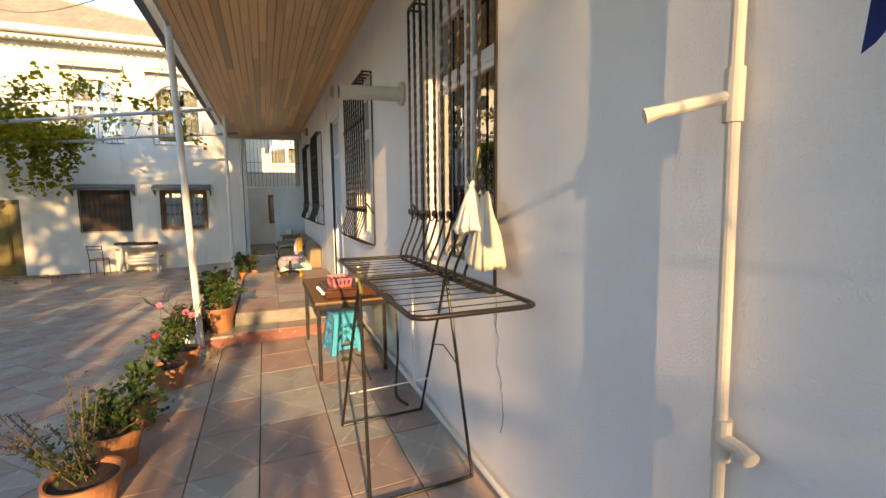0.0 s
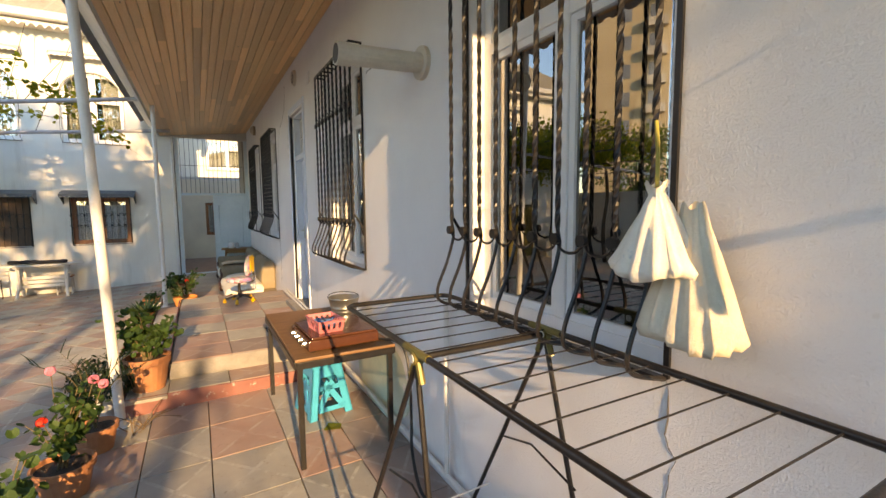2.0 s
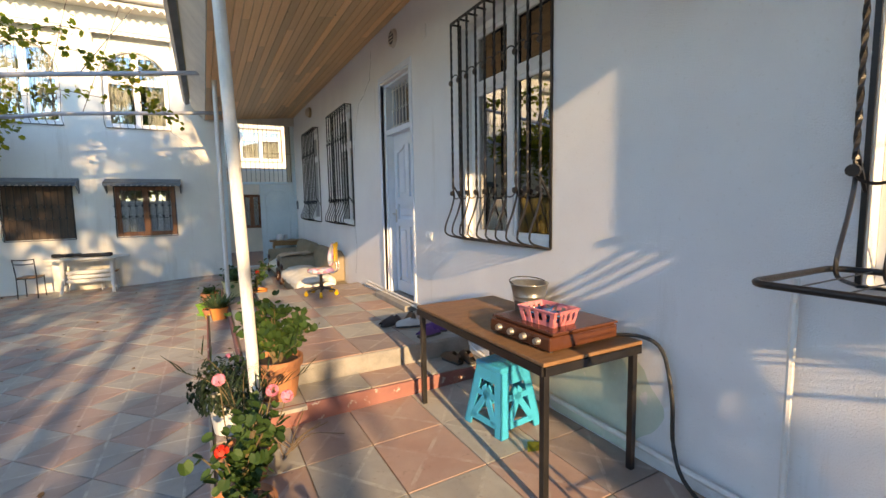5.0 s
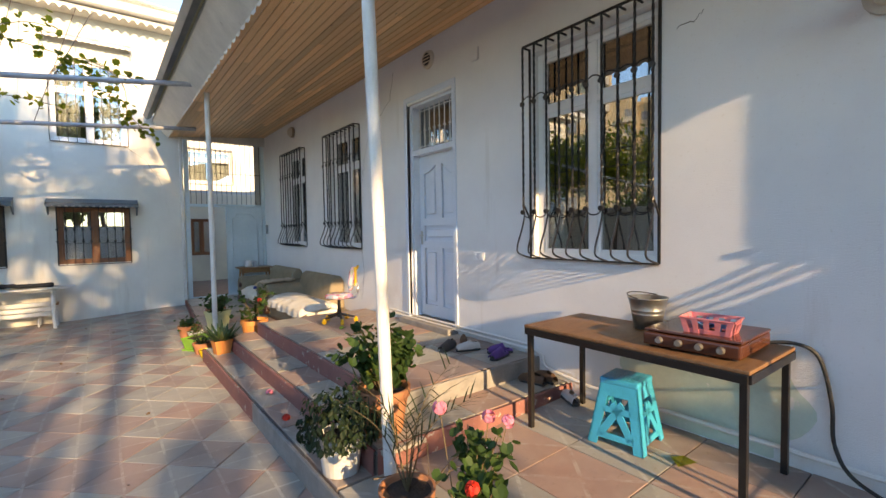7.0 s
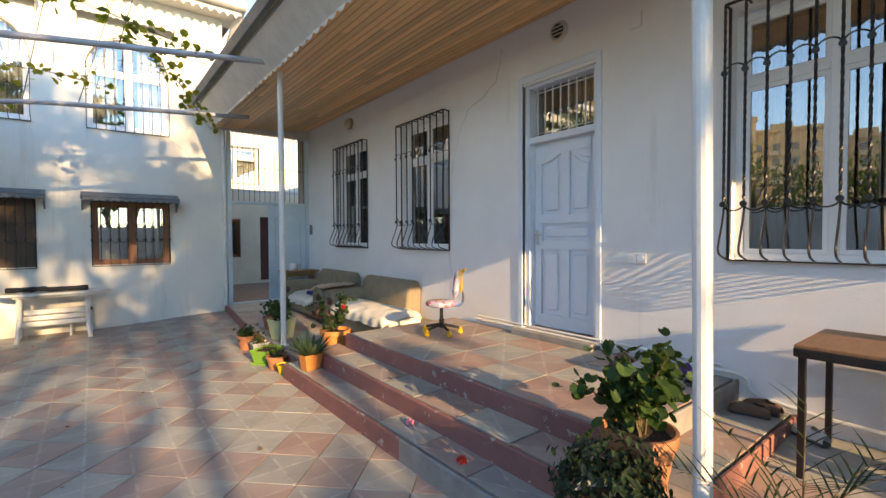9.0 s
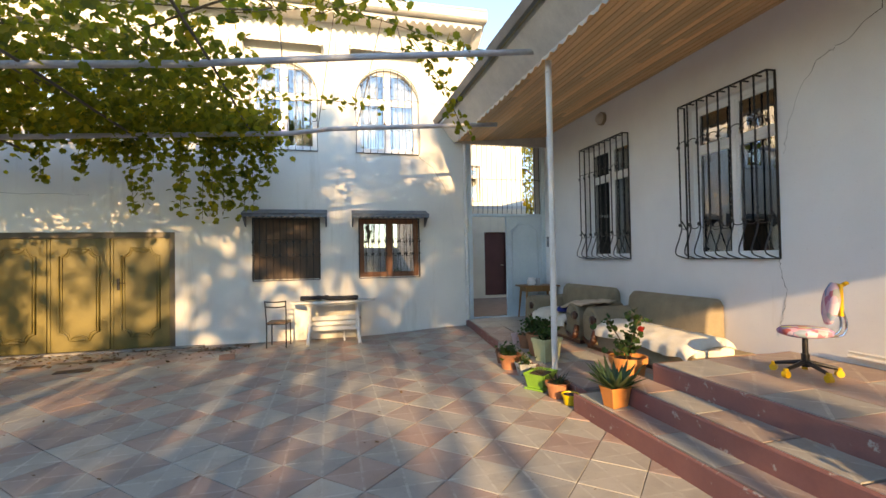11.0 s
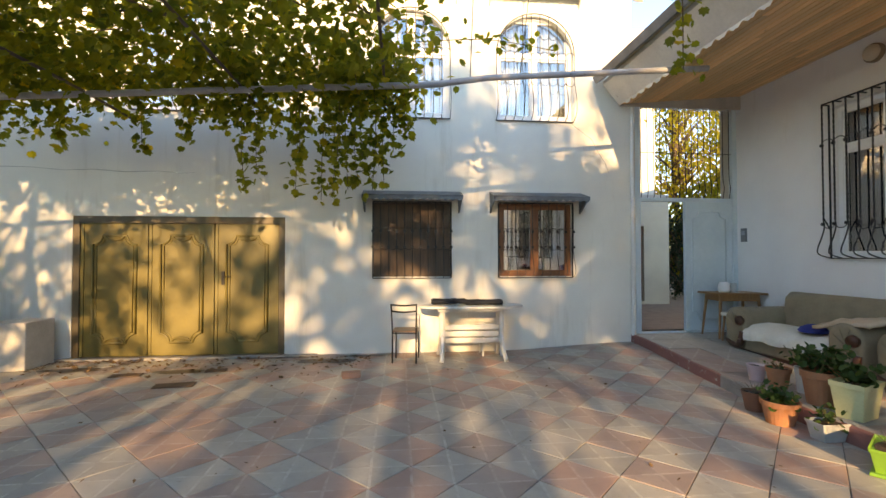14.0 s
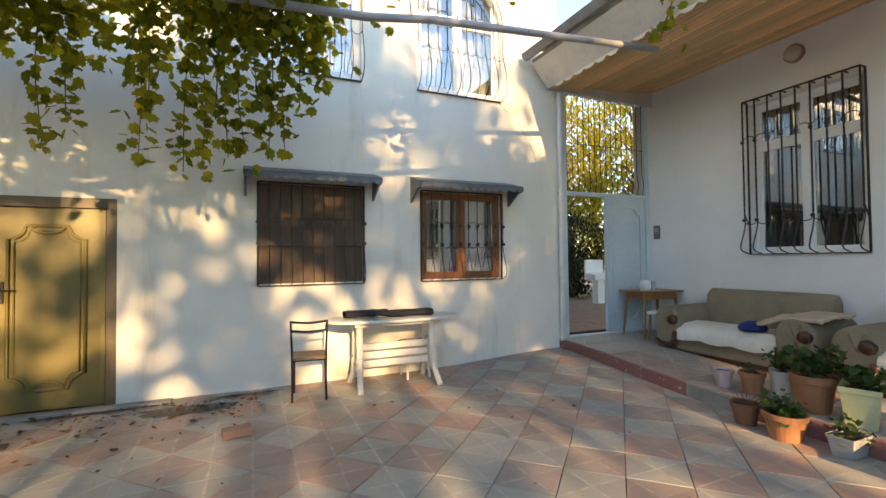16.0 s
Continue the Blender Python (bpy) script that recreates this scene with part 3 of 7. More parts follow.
# ---- windows, grilles, doors ----
def window(name, m, w, h, label, transom=0.72, sash=True, fixed=None, material=M_PVC, curtain=M_CURTAIN, gap=0.25, screen=False):
    """A two-leaf window in local space: x across, z up from the sill, -y towards the viewer."""
    e = thing(name, m, label, "window", kind="structure")
    f, d = 0.06, 0.07
    g = Geo()
    g.box(-w / 2, -w / 2 + f, -d, 0, 0, h).box(w / 2 - f, w / 2, -d, 0, 0, h).box(-w / 2 + f, w / 2 - f, -d, 0, 0, f).box(-w / 2 + f, w / 2 - f, -d, 0, h - f, h)
    g.box(-f / 2, f / 2, -d, 0, f, h - f)
    zt = h * transom
    if transom < 1:
        for a, b in ((-w / 2 + f, -f / 2), (f / 2, w / 2 - f)):
            g.box(a, b, -d, 0, zt - f / 2, zt + f / 2)
    g.ob("frame", material, e, bevel=0.006)
    cells = []
    for a, b in ((-w / 2 + f, -f / 2), (f / 2, w / 2 - f)):
        cells.append((a, b, f, zt - f / 2 if transom < 1 else h - f))
        if transom < 1:
            cells.append((a, b, zt + f / 2, h - f))
    for a, b, c, d2 in cells:
        g = Geo()
        s = 0.035
        g.box(a, a + s, -d + 0.012, -0.012, c, d2).box(b - s, b, -d + 0.012, -0.012, c, d2).box(a + s, b - s, -d + 0.012, -0.012, c, c + s).box(a + s, b - s, -d + 0.012, -0.012, d2 - s, d2)
        g.ob("sash", material, e, bevel=0.005)
        p = Geo().box(a + s, b - s, -0.042, -0.036, c + s, d2 - s).ob("pane", M_GLASS, e)
        p.visible_shadow = False
    if screen:
        Geo().box(-w / 2 + 0.03, w / 2 - 0.03, -d - 0.012, -d - 0.004, 0.03, h - 0.03).ob("insect_screen", mat("dark_brown_mesh", (0.115, 0.075, 0.05), (0.065, 0.042, 0.03), 5, 0.75, stretch=(6, 6, 0.7), bump=0.3, bscale=220), e)
    if curtain:
        for sgn in (-1, 1):
            g = Geo()
            x0, x1 = (-w / 2, -gap * w / 2) if sgn < 0 else (gap * w / 2, w / 2)
            n = 40
            for k in range(n):
                xa, xb = x0 + (x1 - x0) * k / n, x0 + (x1 - x0) * (k + 1) / n
                ya, yb = 0.12 + 0.022 * math.sin(k * 1.35 + sgn) + 0.01 * math.sin(k * 0.47), 0.12 + 0.022 * math.sin((k + 1) * 1.35 + sgn) + 0.01 * math.sin((k + 1) * 0.47)
                g.add([(xa, ya, 0.02), (xb, yb, 0.02), (xb, yb, h), (xa, ya, h)], [(0, 1, 2, 3)])
            g.ob("curtain", curtain, e, smooth=True)
    return e


def grille(m, w, h, n, stand, belly, bz, label, group, twist=True, arcs=True, ring=None, bell=0.0, r=0.0085):
    """An iron window grille: upright bars that stand off the wall and swell out below bz, with arcs between them."""
    e = thing("window_grille", m, label, "window grille", group)
    prof = [(0, h), (-stand, h), (-stand, bz + 0.10), (-stand * 0.92, bz + 0.02), (-stand - belly * 0.35, bz * 0.70), (-stand - belly, bz * 0.33), (-stand - belly * 0.80, 0.05), (-0.02, 0.0)]
    path = [Vector((0, y, z)) for y, z in prof[:2]]
    seg = []
    k = int((h - bz) / 0.03)
    for i in range(k + 1):
        seg.append(Vector((0, -stand, h - (h - bz - 0.1) * i / k)))
    curve = bowed([(0, y, z) for y, z in prof[2:]], 6)
    g = Geo()
    g.tube(path, r, 5)
    if twist:
        g.tube(seg, r * 1.15, 4, twist=0.62)
    else:
        g.tube([seg[0], seg[-1]], r, 5)
    g.tube(curve, r * 0.85, 5)
    bar = g.mesh("bar", M_IRON)
    xs = [-w / 2 + w * i / (n - 1) for i in range(n)]
    for x in xs:
        o = new("bar", bar)
        o.parent, o.matrix_basis = e, pose(x, 0, 0)
    g = Geo()
    g.obox((-w / 2, -stand, h), (w / 2, -stand, h), 0.012, 0.02)
    g.obox((-w / 2, -0.02, 0.0), (w / 2, -0.02, 0.0), 0.03, 0.012)
    for s in (-1, 1):
        x = s * w / 2
        g.obox((x, -0.01, 0), (x, -0.01, h), 0.02, 0.012, up=(0, 1, 0))
        g.tube([(x, -0.01, bz * 0.95), (x, -stand * 0.9, bz * 0.95 + 0.14)], r * 0.9, 5)
    g.ob("frame", M_IRON, e)
    if arcs:
        g = Geo()
        for a, b in zip(xs, xs[1:]):
            c, rr = (a + b) / 2, (b - a) / 2
            g.tube([(c + rr * math.cos(t), -stand * 0.97 - 0.008, bz + 0.06 - rr * 0.75 * math.sin(t)) for t in [math.pi * i / 8 for i in range(9)]], r * 0.6, 4)
        if ring:
            g.ob("scroll", M_IRON, e)
            g = Geo()
            for a, b in zip(xs, xs[1:]):
                c, rr = (a + b) / 2, (b - a) / 2
                g.tube([(c + rr * math.cos(t), -stand - 0.006, ring + rr * 0.85 * math.sin(t)) for t in [math.pi * i / 8 for i in range(9)]], r * 0.6, 4)
        g.ob("scroll", M_IRON, e)
        disc = Geo().tube([(0, -0.010, 0), (0, 0.010, 0)], 0.023, 10).mesh("rosette", M_IRON)
        for x in xs:
            o = new("rosette", disc)
            o.parent, o.matrix_basis = e, pose(x, -stand - 0.012, bz + 0.06)
            if ring:
                o = new("rosette", disc)
                o.parent, o.matrix_basis = e, pose(x, -stand - 0.010, ring)
    return e


for i, (a, b) in enumerate(WINDOWS):
    w, c = b - a, (a + b) / 2
    window(f"window_{i + 1}", pose(HX + 0.17, c, WZ0, 0, 0, -90), w, WZ1 - WZ0, "white plastic two-leaf window with a top light and drawn curtains", curtain=M_CURTAIN, gap=(0.5, 0.3, 0.15, 0.15)[i])
    grille(pose(HX, c, WZ0 + 0.005, 0, 0, -90), w + 0.02, WZ1 - WZ0 + 0.03, (10, 10, 9, 9)[i], 0.11, 0.09, 0.38, "black wrought iron belly grille with twisted bars", "house window grilles",
           ring=None if i == 0 else WZ1 - WZ0 - 0.5, r=0.0100)
    g = Geo().box(a, b, HX + 0.03, HX + 0.17, WZ0 - 0.02, WZ0 + 0.012)
    struct(g.ob("window_sill", M_PVC, bevel=0.004), "white window sill", "sill")

for i, (a, b, z0, z1) in enumerate(LOWWIN):
    w, c = b - a, (a + b) / 2
    window(f"window_{i + 5}", pose(c, FY + 0.12, z0), w, z1 - z0, "window behind a dark brown insect screen" if i == 0 else "reddish brown wooden window with white lace curtains", transom=1.1,
           material=mat("dark_brown_window_frame", (0.09, 0.05, 0.03), (0.05, 0.03, 0.02), 4, 0.4) if i == 0 else M_WOODWIN, curtain=M_BROWNCURTAIN if i == 0 else M_WHITECURTAIN, gap=0.02 if i == 0 else 0.3, screen=i == 0)
    grille(pose(c, FY, z0 - 0.02), w + 0.01, z1 - z0 + 0.02, 11 if i == 0 else 10, 0.05, 0.05 if i == 0 else 0.09, 0.42, "black wrought iron grille on a ground floor window", "ground floor grilles", twist=False, ring=0.72, r=0.006)
for i, (a, b) in enumerate(UPWIN):
    w, c, h = b - a, (a + b) / 2, UZ1 - UZ0
    window(f"window_{i + 7}", pose(c, FY + 0.14, UZ0), w, h, "white upstairs window with pale curtains", transom=0.62, curtain=M_WHITECURTAIN, gap=0.25)
    # rounded head filled with plaster spandrels
    g = Geo()
    for s in (-1, 1):
        arc = [(c + s * (w / 2) * math.cos(t), UZ1 - 0.62 + 0.62 * math.sin(t)) for t in [math.pi / 2 * k / 10 for k in range(11)]]
        g.prism([(c + s * w / 2, UZ1 + 0.002), *arc] if s > 0 else [*reversed(arc), (c + s * w / 2, UZ1 + 0.002)], "y", FY + 0.004, FY + 0.12)
    struct(g.ob("window_arch", M_FAR), "plastered arch over an upstairs window", "arch")
    e = thing("window_grille", pose(c, FY, UZ0 - 0.02), "black arched iron grille on an upstairs window", "window grille", "upstairs grilles")
    xs = [-w / 2 + w * k / 9 for k in range(10)]
    for x in xs:
        top = h - 0.62 + 0.64 * math.sqrt(max(0, 1 - (2 * x / w) ** 2))
        g = Geo().tube(bowed([(x, -0.02, 0), (x, -0.15, 0.10), (x, -0.17, 0.3), (x, -0.10, 0.55), (x, -0.07, 0.7), (x, -0.07, top)], 4), 0.006, 5)
        g.ob("bar", M_IRON, e)
    g = Geo()
    g.tube([(w / 2 * math.cos(t), -0.07, h - 0.62 + 0.64 * math.sin(t)) for t in [math.pi * k / 20 for k in range(21)]], 0.009, 5)
    g.obox((-w / 2, -0.02, 0), (w / 2, -0.02, 0), 0.03, 0.01)
    for z, sc in ((0.62, -1), (1.02, 1), (1.35, -1)):
        for xa, xb in zip(xs, xs[1:]):
            cc, rr = (xa + xb) / 2, (xb - xa) / 2
            if z < 1.2 or abs(cc) < w * 0.36:
                g.tube([(cc + rr * math.cos(t), -0.078, z + sc * rr * math.sin(t)) for t in [math.pi * k / 6 for k in range(7)]], 0.005, 4)
    g.ob("frame", M_IRON, e)


def canopy(c, w, z, m, depth=0.36):
    e = thing("window_canopy", pose(c, FY, z), "small tin canopy with a scalloped rim on side brackets", "canopy", "window canopies")
    g = Geo().prism([(0, 0.10), (-depth, 0.0), (-depth, 0.012), (0, 0.115)], "x", -w / 2, w / 2)
    g.ob("roof", m, e)
    g = Geo()
    n = int(w / 0.1)
    for k in range(n):
        x = -w / 2 + w * k / n
        s = w / n
        g.add([(x, -depth, 0.008), (x + s, -depth, 0.008), (x + s, -depth, -0.045), (x + s * 0.5, -depth - 0.003, -0.075), (x, -depth, -0.045)], [(0, 1, 2, 3, 4)])
    g.ob("rim", m, e)
    for s in (-1, 1):
        x = s * (w / 2 - 0.02)
        Geo().prism([(0, 0.1), (-depth, 0.0), (-depth, -0.06), (-depth + 0.1, -0.07), (0, -0.22)], "x", x - 0.012, x + 0.012).ob("bracket", m, e)


for a, b, z0, z1 in LOWWIN:
    canopy((a + b) / 2, b - a + 0.30, z1 + 0.06, M_CANOPY)
for a, b in UPWIN:
    canopy((a + b) / 2, b - a + 0.24, 5.66, M_TIN, 0.22)


def panel_rim(g, x0, x1, z0, z1, y, r=0.011, notch=0.09, arch=0.0):
    """A raised moulding round a panel with notched corners."""
    if arch:
        p = [(x0, z0), (x1, z0), (x1, z1 - arch)] + [(x1 + (x0 - x1) * k / 8, z1 - arch + arch * math.sin(math.pi * (0.5 + 0.5 * k / 8)) if arch > 0 else z1) for k in range(1, 8)] + [(x0, z1)]
    else:
        q = notch
        p = []
        for cx, cz, sx, sz in ((x0, z0, 1, 1), (x1, z0, -1, 1), (x1, z1, -1, -1), (x0, z1, 1, -1)):
            arc = [(cx + sx * q * math.sin(t), cz + sz * q * math.cos(t)) for t in [math.pi / 2 * k / 5 for k in range(6)]]
            p += arc if (sx * sz > 0) else arc[::-1]
    pts = [(x, y, z) for x, z in p]
    g.tube(pts + pts[:1], r, 6, cap=False)


# olive garage gate with three leaves
e = thing("garage_gate", pose(0, FY + 0.06, 0), "olive painted steel gate of three leaves with moulded panels", "gate", kind="structure")
gx0, gx1, gz0, gz1 = GARAGE
g = Geo().box(gx0, gx0 + 0.09, -0.05, 0.03, gz0, gz1).box(gx1 - 0.09, gx1, -0.05, 0.03, gz0, gz1).box(gx0 + 0.09, gx1 - 0.09, -0.05, 0.03, gz1 - 0.10, gz1)
g.ob("frame", mat("brown_gate_frame", (0.13, 0.095, 0.05), (0.08, 0.06, 0.035), 3, 0.5, bump=0.2), e, bevel=0.006)
lw = (gx1 - gx0 - 0.18) / 3
for k in range(3):
    x0 = gx0 + 0.09 + k * lw
    g = Geo().box(x0 + 0.009, x0 + lw - 0.009, -0.02, 0.02, gz0 + 0.03, gz1 - 0.105)
    g.box(x0 + 0.006, x0 + 0.05, -0.035, -0.019, gz0 + 0.03, gz1 - 0.105).box(x0 + lw - 0.05, x0 + lw - 0.006, -0.035, -0.019, gz0 + 0.03, gz1 - 0.105)
    leaf = g.ob("leaf", M_OLIVE, e, bevel=0.004)
    g = Geo()
    panel_rim(g, x0 + 0.17, x0 + lw - 0.17, gz0 + 0.22, gz1 - 0.28, -0.026, 0.017, 0.13)
    panel_rim(g, x0 + 0.215, x0 + lw - 0.215, gz0 + 0.265, gz1 - 0.325, -0.022, 0.009, 0.11)
    xm = x0 + lw / 2
    for zb, sg in ((gz0 + 0.22, 1), (gz1 - 0.28, -1)):
        g.tube([(xm + 0.13 * math.cos(t), -0.028, zb + sg * 0.075 * math.sin(t)) for t in [math.pi * i / 10 for i in range(11)]], 0.014, 6)
    g.ob("moulding", M_OLIVE, e, smooth=True)
g = Geo().box(gx1 - 0.09 - lw + 0.10, gx1 - 0.09 - lw + 0.14, -0.04, -0.02, 1.05, 1.25).tube([(gx1 - lw + 0.03, -0.05, 1.17), (gx1 - lw + 0.15, -0.06, 1.17)], 0.009, 6)
g.ob("handle", M_IRON, e)
g = Geo().box(gx0 - 0.2, gx1 + 0.5, -0.18, -0.062, -0.03, 0.03)
struct(g.ob("gate_threshold", M_CEMENT, bevel=0.01), "crumbling cement threshold along the garage gate", "threshold").location = (0, FY + 0.0, 0)

# house door with a grilled top light
e = thing("house_door", pose(HX + 0.19, (DOOR[0] + DOOR[1]) / 2, 0.56, 0, 0, -90), "closed pale blue panelled wooden door with a barred top light", "door", kind="structure")
dw, lh, fh = DOOR[1] - DOOR[0], 2.17, DOOR[3] - DOOR[2]
g = Geo().box(-dw / 2, -dw / 2 + 0.06, -0.14, 0.05, 0, fh).box(dw / 2 - 0.06, dw / 2, -0.14, 0.05, 0, fh).box(-dw / 2 + 0.06, dw / 2 - 0.06, -0.14, 0.05, fh - 0.06, fh).box(-dw / 2 + 0.06, dw / 2 - 0.06, -0.14, 0.05, lh, lh + 0.07)
g.ob("frame", M_DOOR, e, bevel=0.005)
g = Geo().box(-dw / 2 - 0.06, -dw / 2, -0.205, -0.15, 0, fh + 0.07).box(dw / 2, dw / 2 + 0.06, -0.205, -0.15, 0, fh + 0.07).box(-dw / 2, dw / 2, -0.205, -0.15, fh, fh + 0.07)
g.ob("casing", M_DOOR, e, bevel=0.006)
# leaf: stiles and rails round recessed panels, each with a raised field
sx0, sx1, si = dw / 2 - 0.063, dw / 2 - 0.155, 0.055
PANELS = [(sg, z0, z1, up) for sg in (-1, 1) for z0, z1, up in ((0.17, 0.93, False), (1.33, 2.03, True))]
g = Geo().box(-sx0, sx0, -0.008, 0.012, 0.02, lh - 0.004)
for a, b in ((-sx0, -sx1), (sx1, sx0)):
    g.box(a, b, -0.040, -0.0085, 0.02, lh - 0.004)
for z0, z1 in ((0.02, 0.17), (0.93, 1.03), (1.23, 1.33), (2.03, lh - 0.004)):
    g.box(-sx1, sx1, -0.040, -0.0085, z0, z1)
for z0, z1 in ((0.17, 0.93), (1.33, 2.03)):
    g.box(-si, si, -0.040, -0.0085, z0, z1)
for sg in (-1, 1):
    arc = [(sg * (sx1 - (sx1 - si) * k / 8), 2.03 - 0.10 * math.cos(math.pi / 2 * k / 8)) for k in range(9)]
    o = [(sg * sx1, 2.03), *arc]
    g.prism(o if sg < 0 else o[::-1], "y", -0.040, -0.0085)
g.ob("leaf", M_DOOR, e, bevel=0.004)
for sg, z0, z1, up in PANELS:
    m1 = 0.05
    top = [(sg * (sx1 - m1 - (sx1 - si - 2 * m1) * k / 8), z1 - m1 - (0.10 * math.cos(math.pi / 2 * k / 8) if up else 0)) for k in range(9)]
    o = [(sg * (si + m1), z0 + m1), (sg * (sx1 - m1), z0 + m1), *top]
    Geo().prism(o if sg < 0 else o[::-1], "y", -0.034, -0.0085).ob("panel", M_DOOR, e, bevel=0.012, seg=1)
Geo().box(-sx1 + 0.05, sx1 - 0.05, -0.034, -0.0085, 1.075, 1.185).ob("panel", M_DOOR, e, bevel=0.012, seg=1)
Geo().box(-sx0 + 0.02, -sx0 + 0.055, -0.052, -0.0405, 0.98, 1.16).tube([(-sx0 + 0.037, -0.05, 1.10), (-sx0 + 0.037, -0.09, 1.10), (-sx0 + 0.13, -0.09, 1.10)], 0.009, 8).ob("handle", M_TIN, e, bevel=0.002)
p = Geo().box(-dw / 2 + 0.06, dw / 2 - 0.06, -0.012, -0.006, lh + 0.07, fh - 0.06).ob("pane", M_GLASS, e)
p.visible_shadow = False
g = Geo()
for k in range(8):
    x = -dw / 2 + 0.06 + (dw - 0.12) * (k + 0.5) / 8
    g.tube([(x, -0.055, lh + 0.07), (x, -0.055, fh - 0.06)], 0.008, 6).lathe([(0.0, -0.02), (0.018, -0.008), (0.02, 0), (0.018, 0.008), (0, 0.02)], 8, (x, -0.055, lh + 0.33))
for z in (lh + 0.12, fh - 0.11):
    g.obox((-dw / 2 + 0.06, -0.055, z), (dw / 2 - 0.06, -0.055, z), 0.012, 0.008)
g.ob("bar", M_PIPE, e)
g = Geo().box(-dw / 2 - 0.05, dw / 2 + 0.05, -0.35, -0.001, -0.075, 0.0)
struct(g.ob("door_threshold", M_CEMENT, None, bevel=0.012, at=e.matrix_basis.copy()), "cement door threshold", "threshold")

# gateway at the end of the terrace
GY = FY + 0.02
e = thing("yard_gate", pose(0, GY, sofa_z(FY)), "pale blue steel gateway with one open and one closed leaf and barred top", "gate", kind="structure")
gt, gh = 2.14, 3.74
g = Geo().box(-0.62, -0.53, -0.04, 0.06, -0.02, gh).box(1.07, 1.148, -0.04, 0.06, -0.02, gh).box(-0.53, 1.07, -0.03, 0.05, gt, gt + 0.06).box(-0.53, 1.07, -0.02, 0.04, gh - 0.05, gh).box(-0.53, 1.07, -0.05, 0.07, -0.03, 0.02)
g.ob("frame", M_GATE, e, bevel=0.006)
g = Geo().box(0.23, 1.065, -0.02, 0.02, 0.03, gt - 0.004).box(0.23, 0.27, -0.035, -0.019, 0.03, gt - 0.004)
g.ob("leaf", M_GATE, e, bevel=0.004)
g = Geo()
panel_rim(g, 0.36, 0.95, 0.22, gt - 0.16, -0.026, 0.013, 0.12)
g.ob("moulding", M_GATE, e, smooth=True)
g = Geo()
for k in range(15):
    x = -0.50 + 1.54 * k / 14
    g.tube(bowed([(x, 0.0, gt + 0.06), (x, -0.03, gt + 0.25), (x, 0.0, gt + 0.45), (x, 0, gh - 0.05)], 3), 0.006, 5)
for z in (gt + 0.80,):
    g.obox((-0.53, 0, z), (1.07, 0, z), 0.008, 0.01)
g.ob("bar", M_IRON, e)
g = Geo()
for k in range(24):
    x = -0.53 + 1.6 * k / 24
    g.add([(x, -0.035, gh - 0.04), (x + 0.066, -0.035, gh - 0.04), (x + 0.05, -0.037, gh - 0.10), (x + 0.016, -0.037, gh - 0.10)], [(0, 1, 2, 3)])
g.ob("valance", M_TIN, e)
g = Geo().box(0.93, 1.07, 0.045, 0.06, gt + 0.06, gh - 0.05)
g.ob("side_sheet", mat("translucent_sheet", (0.50, 0.48, 0.42), (0.38, 0.36, 0.32), 3, 0.5, stretch=(30, 1, 1)), e)
g = Geo().tube([(-0.685, -0.05, 0), (-0.685, -0.05, 3.95)], 0.035, 10)
struct(g.ob("downpipe", M_PIPE, smooth=False), "white painted downpipe beside the gateway", "pipe").location = (0, GY - 0.03, sofa_z(FY) - 0.02)

# ---- neighbour's yard beyond the gateway ----
g = Geo().add([(-6, FY + 0.41, 0.22), (10, FY + 0.41, 0.22), (10, 30, 0.22), (-6, 30, 0.22)], [(0, 1, 2, 3)])
struct(g.ob("lane", mat("reddish_lane_paving", (0.34, 0.22, 0.16), (0.24, 0.15, 0.11), 5, 0.9, bump=0.4, bscale=25)), "dusty reddish lane paving behind the gateway", "pavement")
NY = 19.5
g = holed_wall(Geo(), -4.0, 2.75, 0.2, 3.05, [(0.10, 0.72, 1.05, 2.22), (1.30, 2.05, 0.30, 2.30)], lambda u, w, z: (u, NY + w, z), 0.25)
struct(g.ob("wall_neighbour", M_NEIGH), "cream plastered neighbouring wall with a doorway", "wall")
g = Geo().box(1.30, 2.05, NY + 0.10, NY + 0.15, 0.30, 2.30)
struct(g.ob("door_2", M_MAROON, bevel=0.006), "closed maroon metal door", "door")
g = Geo().tube([(1.95, NY + 0.05, 1.25), (1.86, NY + 0.05, 1.25)], 0.012, 6)
struct(g.ob("door_handle", M_TIN), "steel handle on the maroon door", "handle")
window("window_10", pose(0.41, NY + 0.14, 1.05), 0.62, 1.17, "small brown window in the neighbouring wall", transom=1.1, material=M_WOODWIN, curtain=M_BROWNCURTAIN, gap=0.02)
g = holed_wall(Geo(), -6.0, 3.4, 2.9, 8.5, [(0.25, 1.75, 3.55, 4.72)], lambda u, w, z: (u, 21.2 + w, z), 0.3)
g.box(3.1, 3.4, 21.501, 26, 0.2, 8.5)
struct(g.ob("wall_neighbour_house", M_FAR), "tall sunlit white wall of the neighbouring house", "wall")
window("window_11", pose(1.0, 21.33, 3.55), 1.5, 1.17, "white upstairs window of the neighbouring house", transom=0.7, curtain=M_WHITECURTAIN, gap=0.1)
grille(pose(1.0, 21.2, 3.5), 1.52, 1.25, 12, 0.06, 0.06, 0.4, "iron grille on the neighbour's upstairs window", "neighbour grilles", twist=False, arcs=False, r=0.007)
g = Geo().box(-4.0, 2.75, NY + 0.0, 21.2, 3.051, 3.14)
struct(g.ob("roof_neighbour", M_TIN), "flat tin roof of the neighbouring porch", "roof")
e = thing("garden_sink", pose(3.55, 18.9, 0.22), "white garden sink on a pedestal in front of the bushes", "sink")
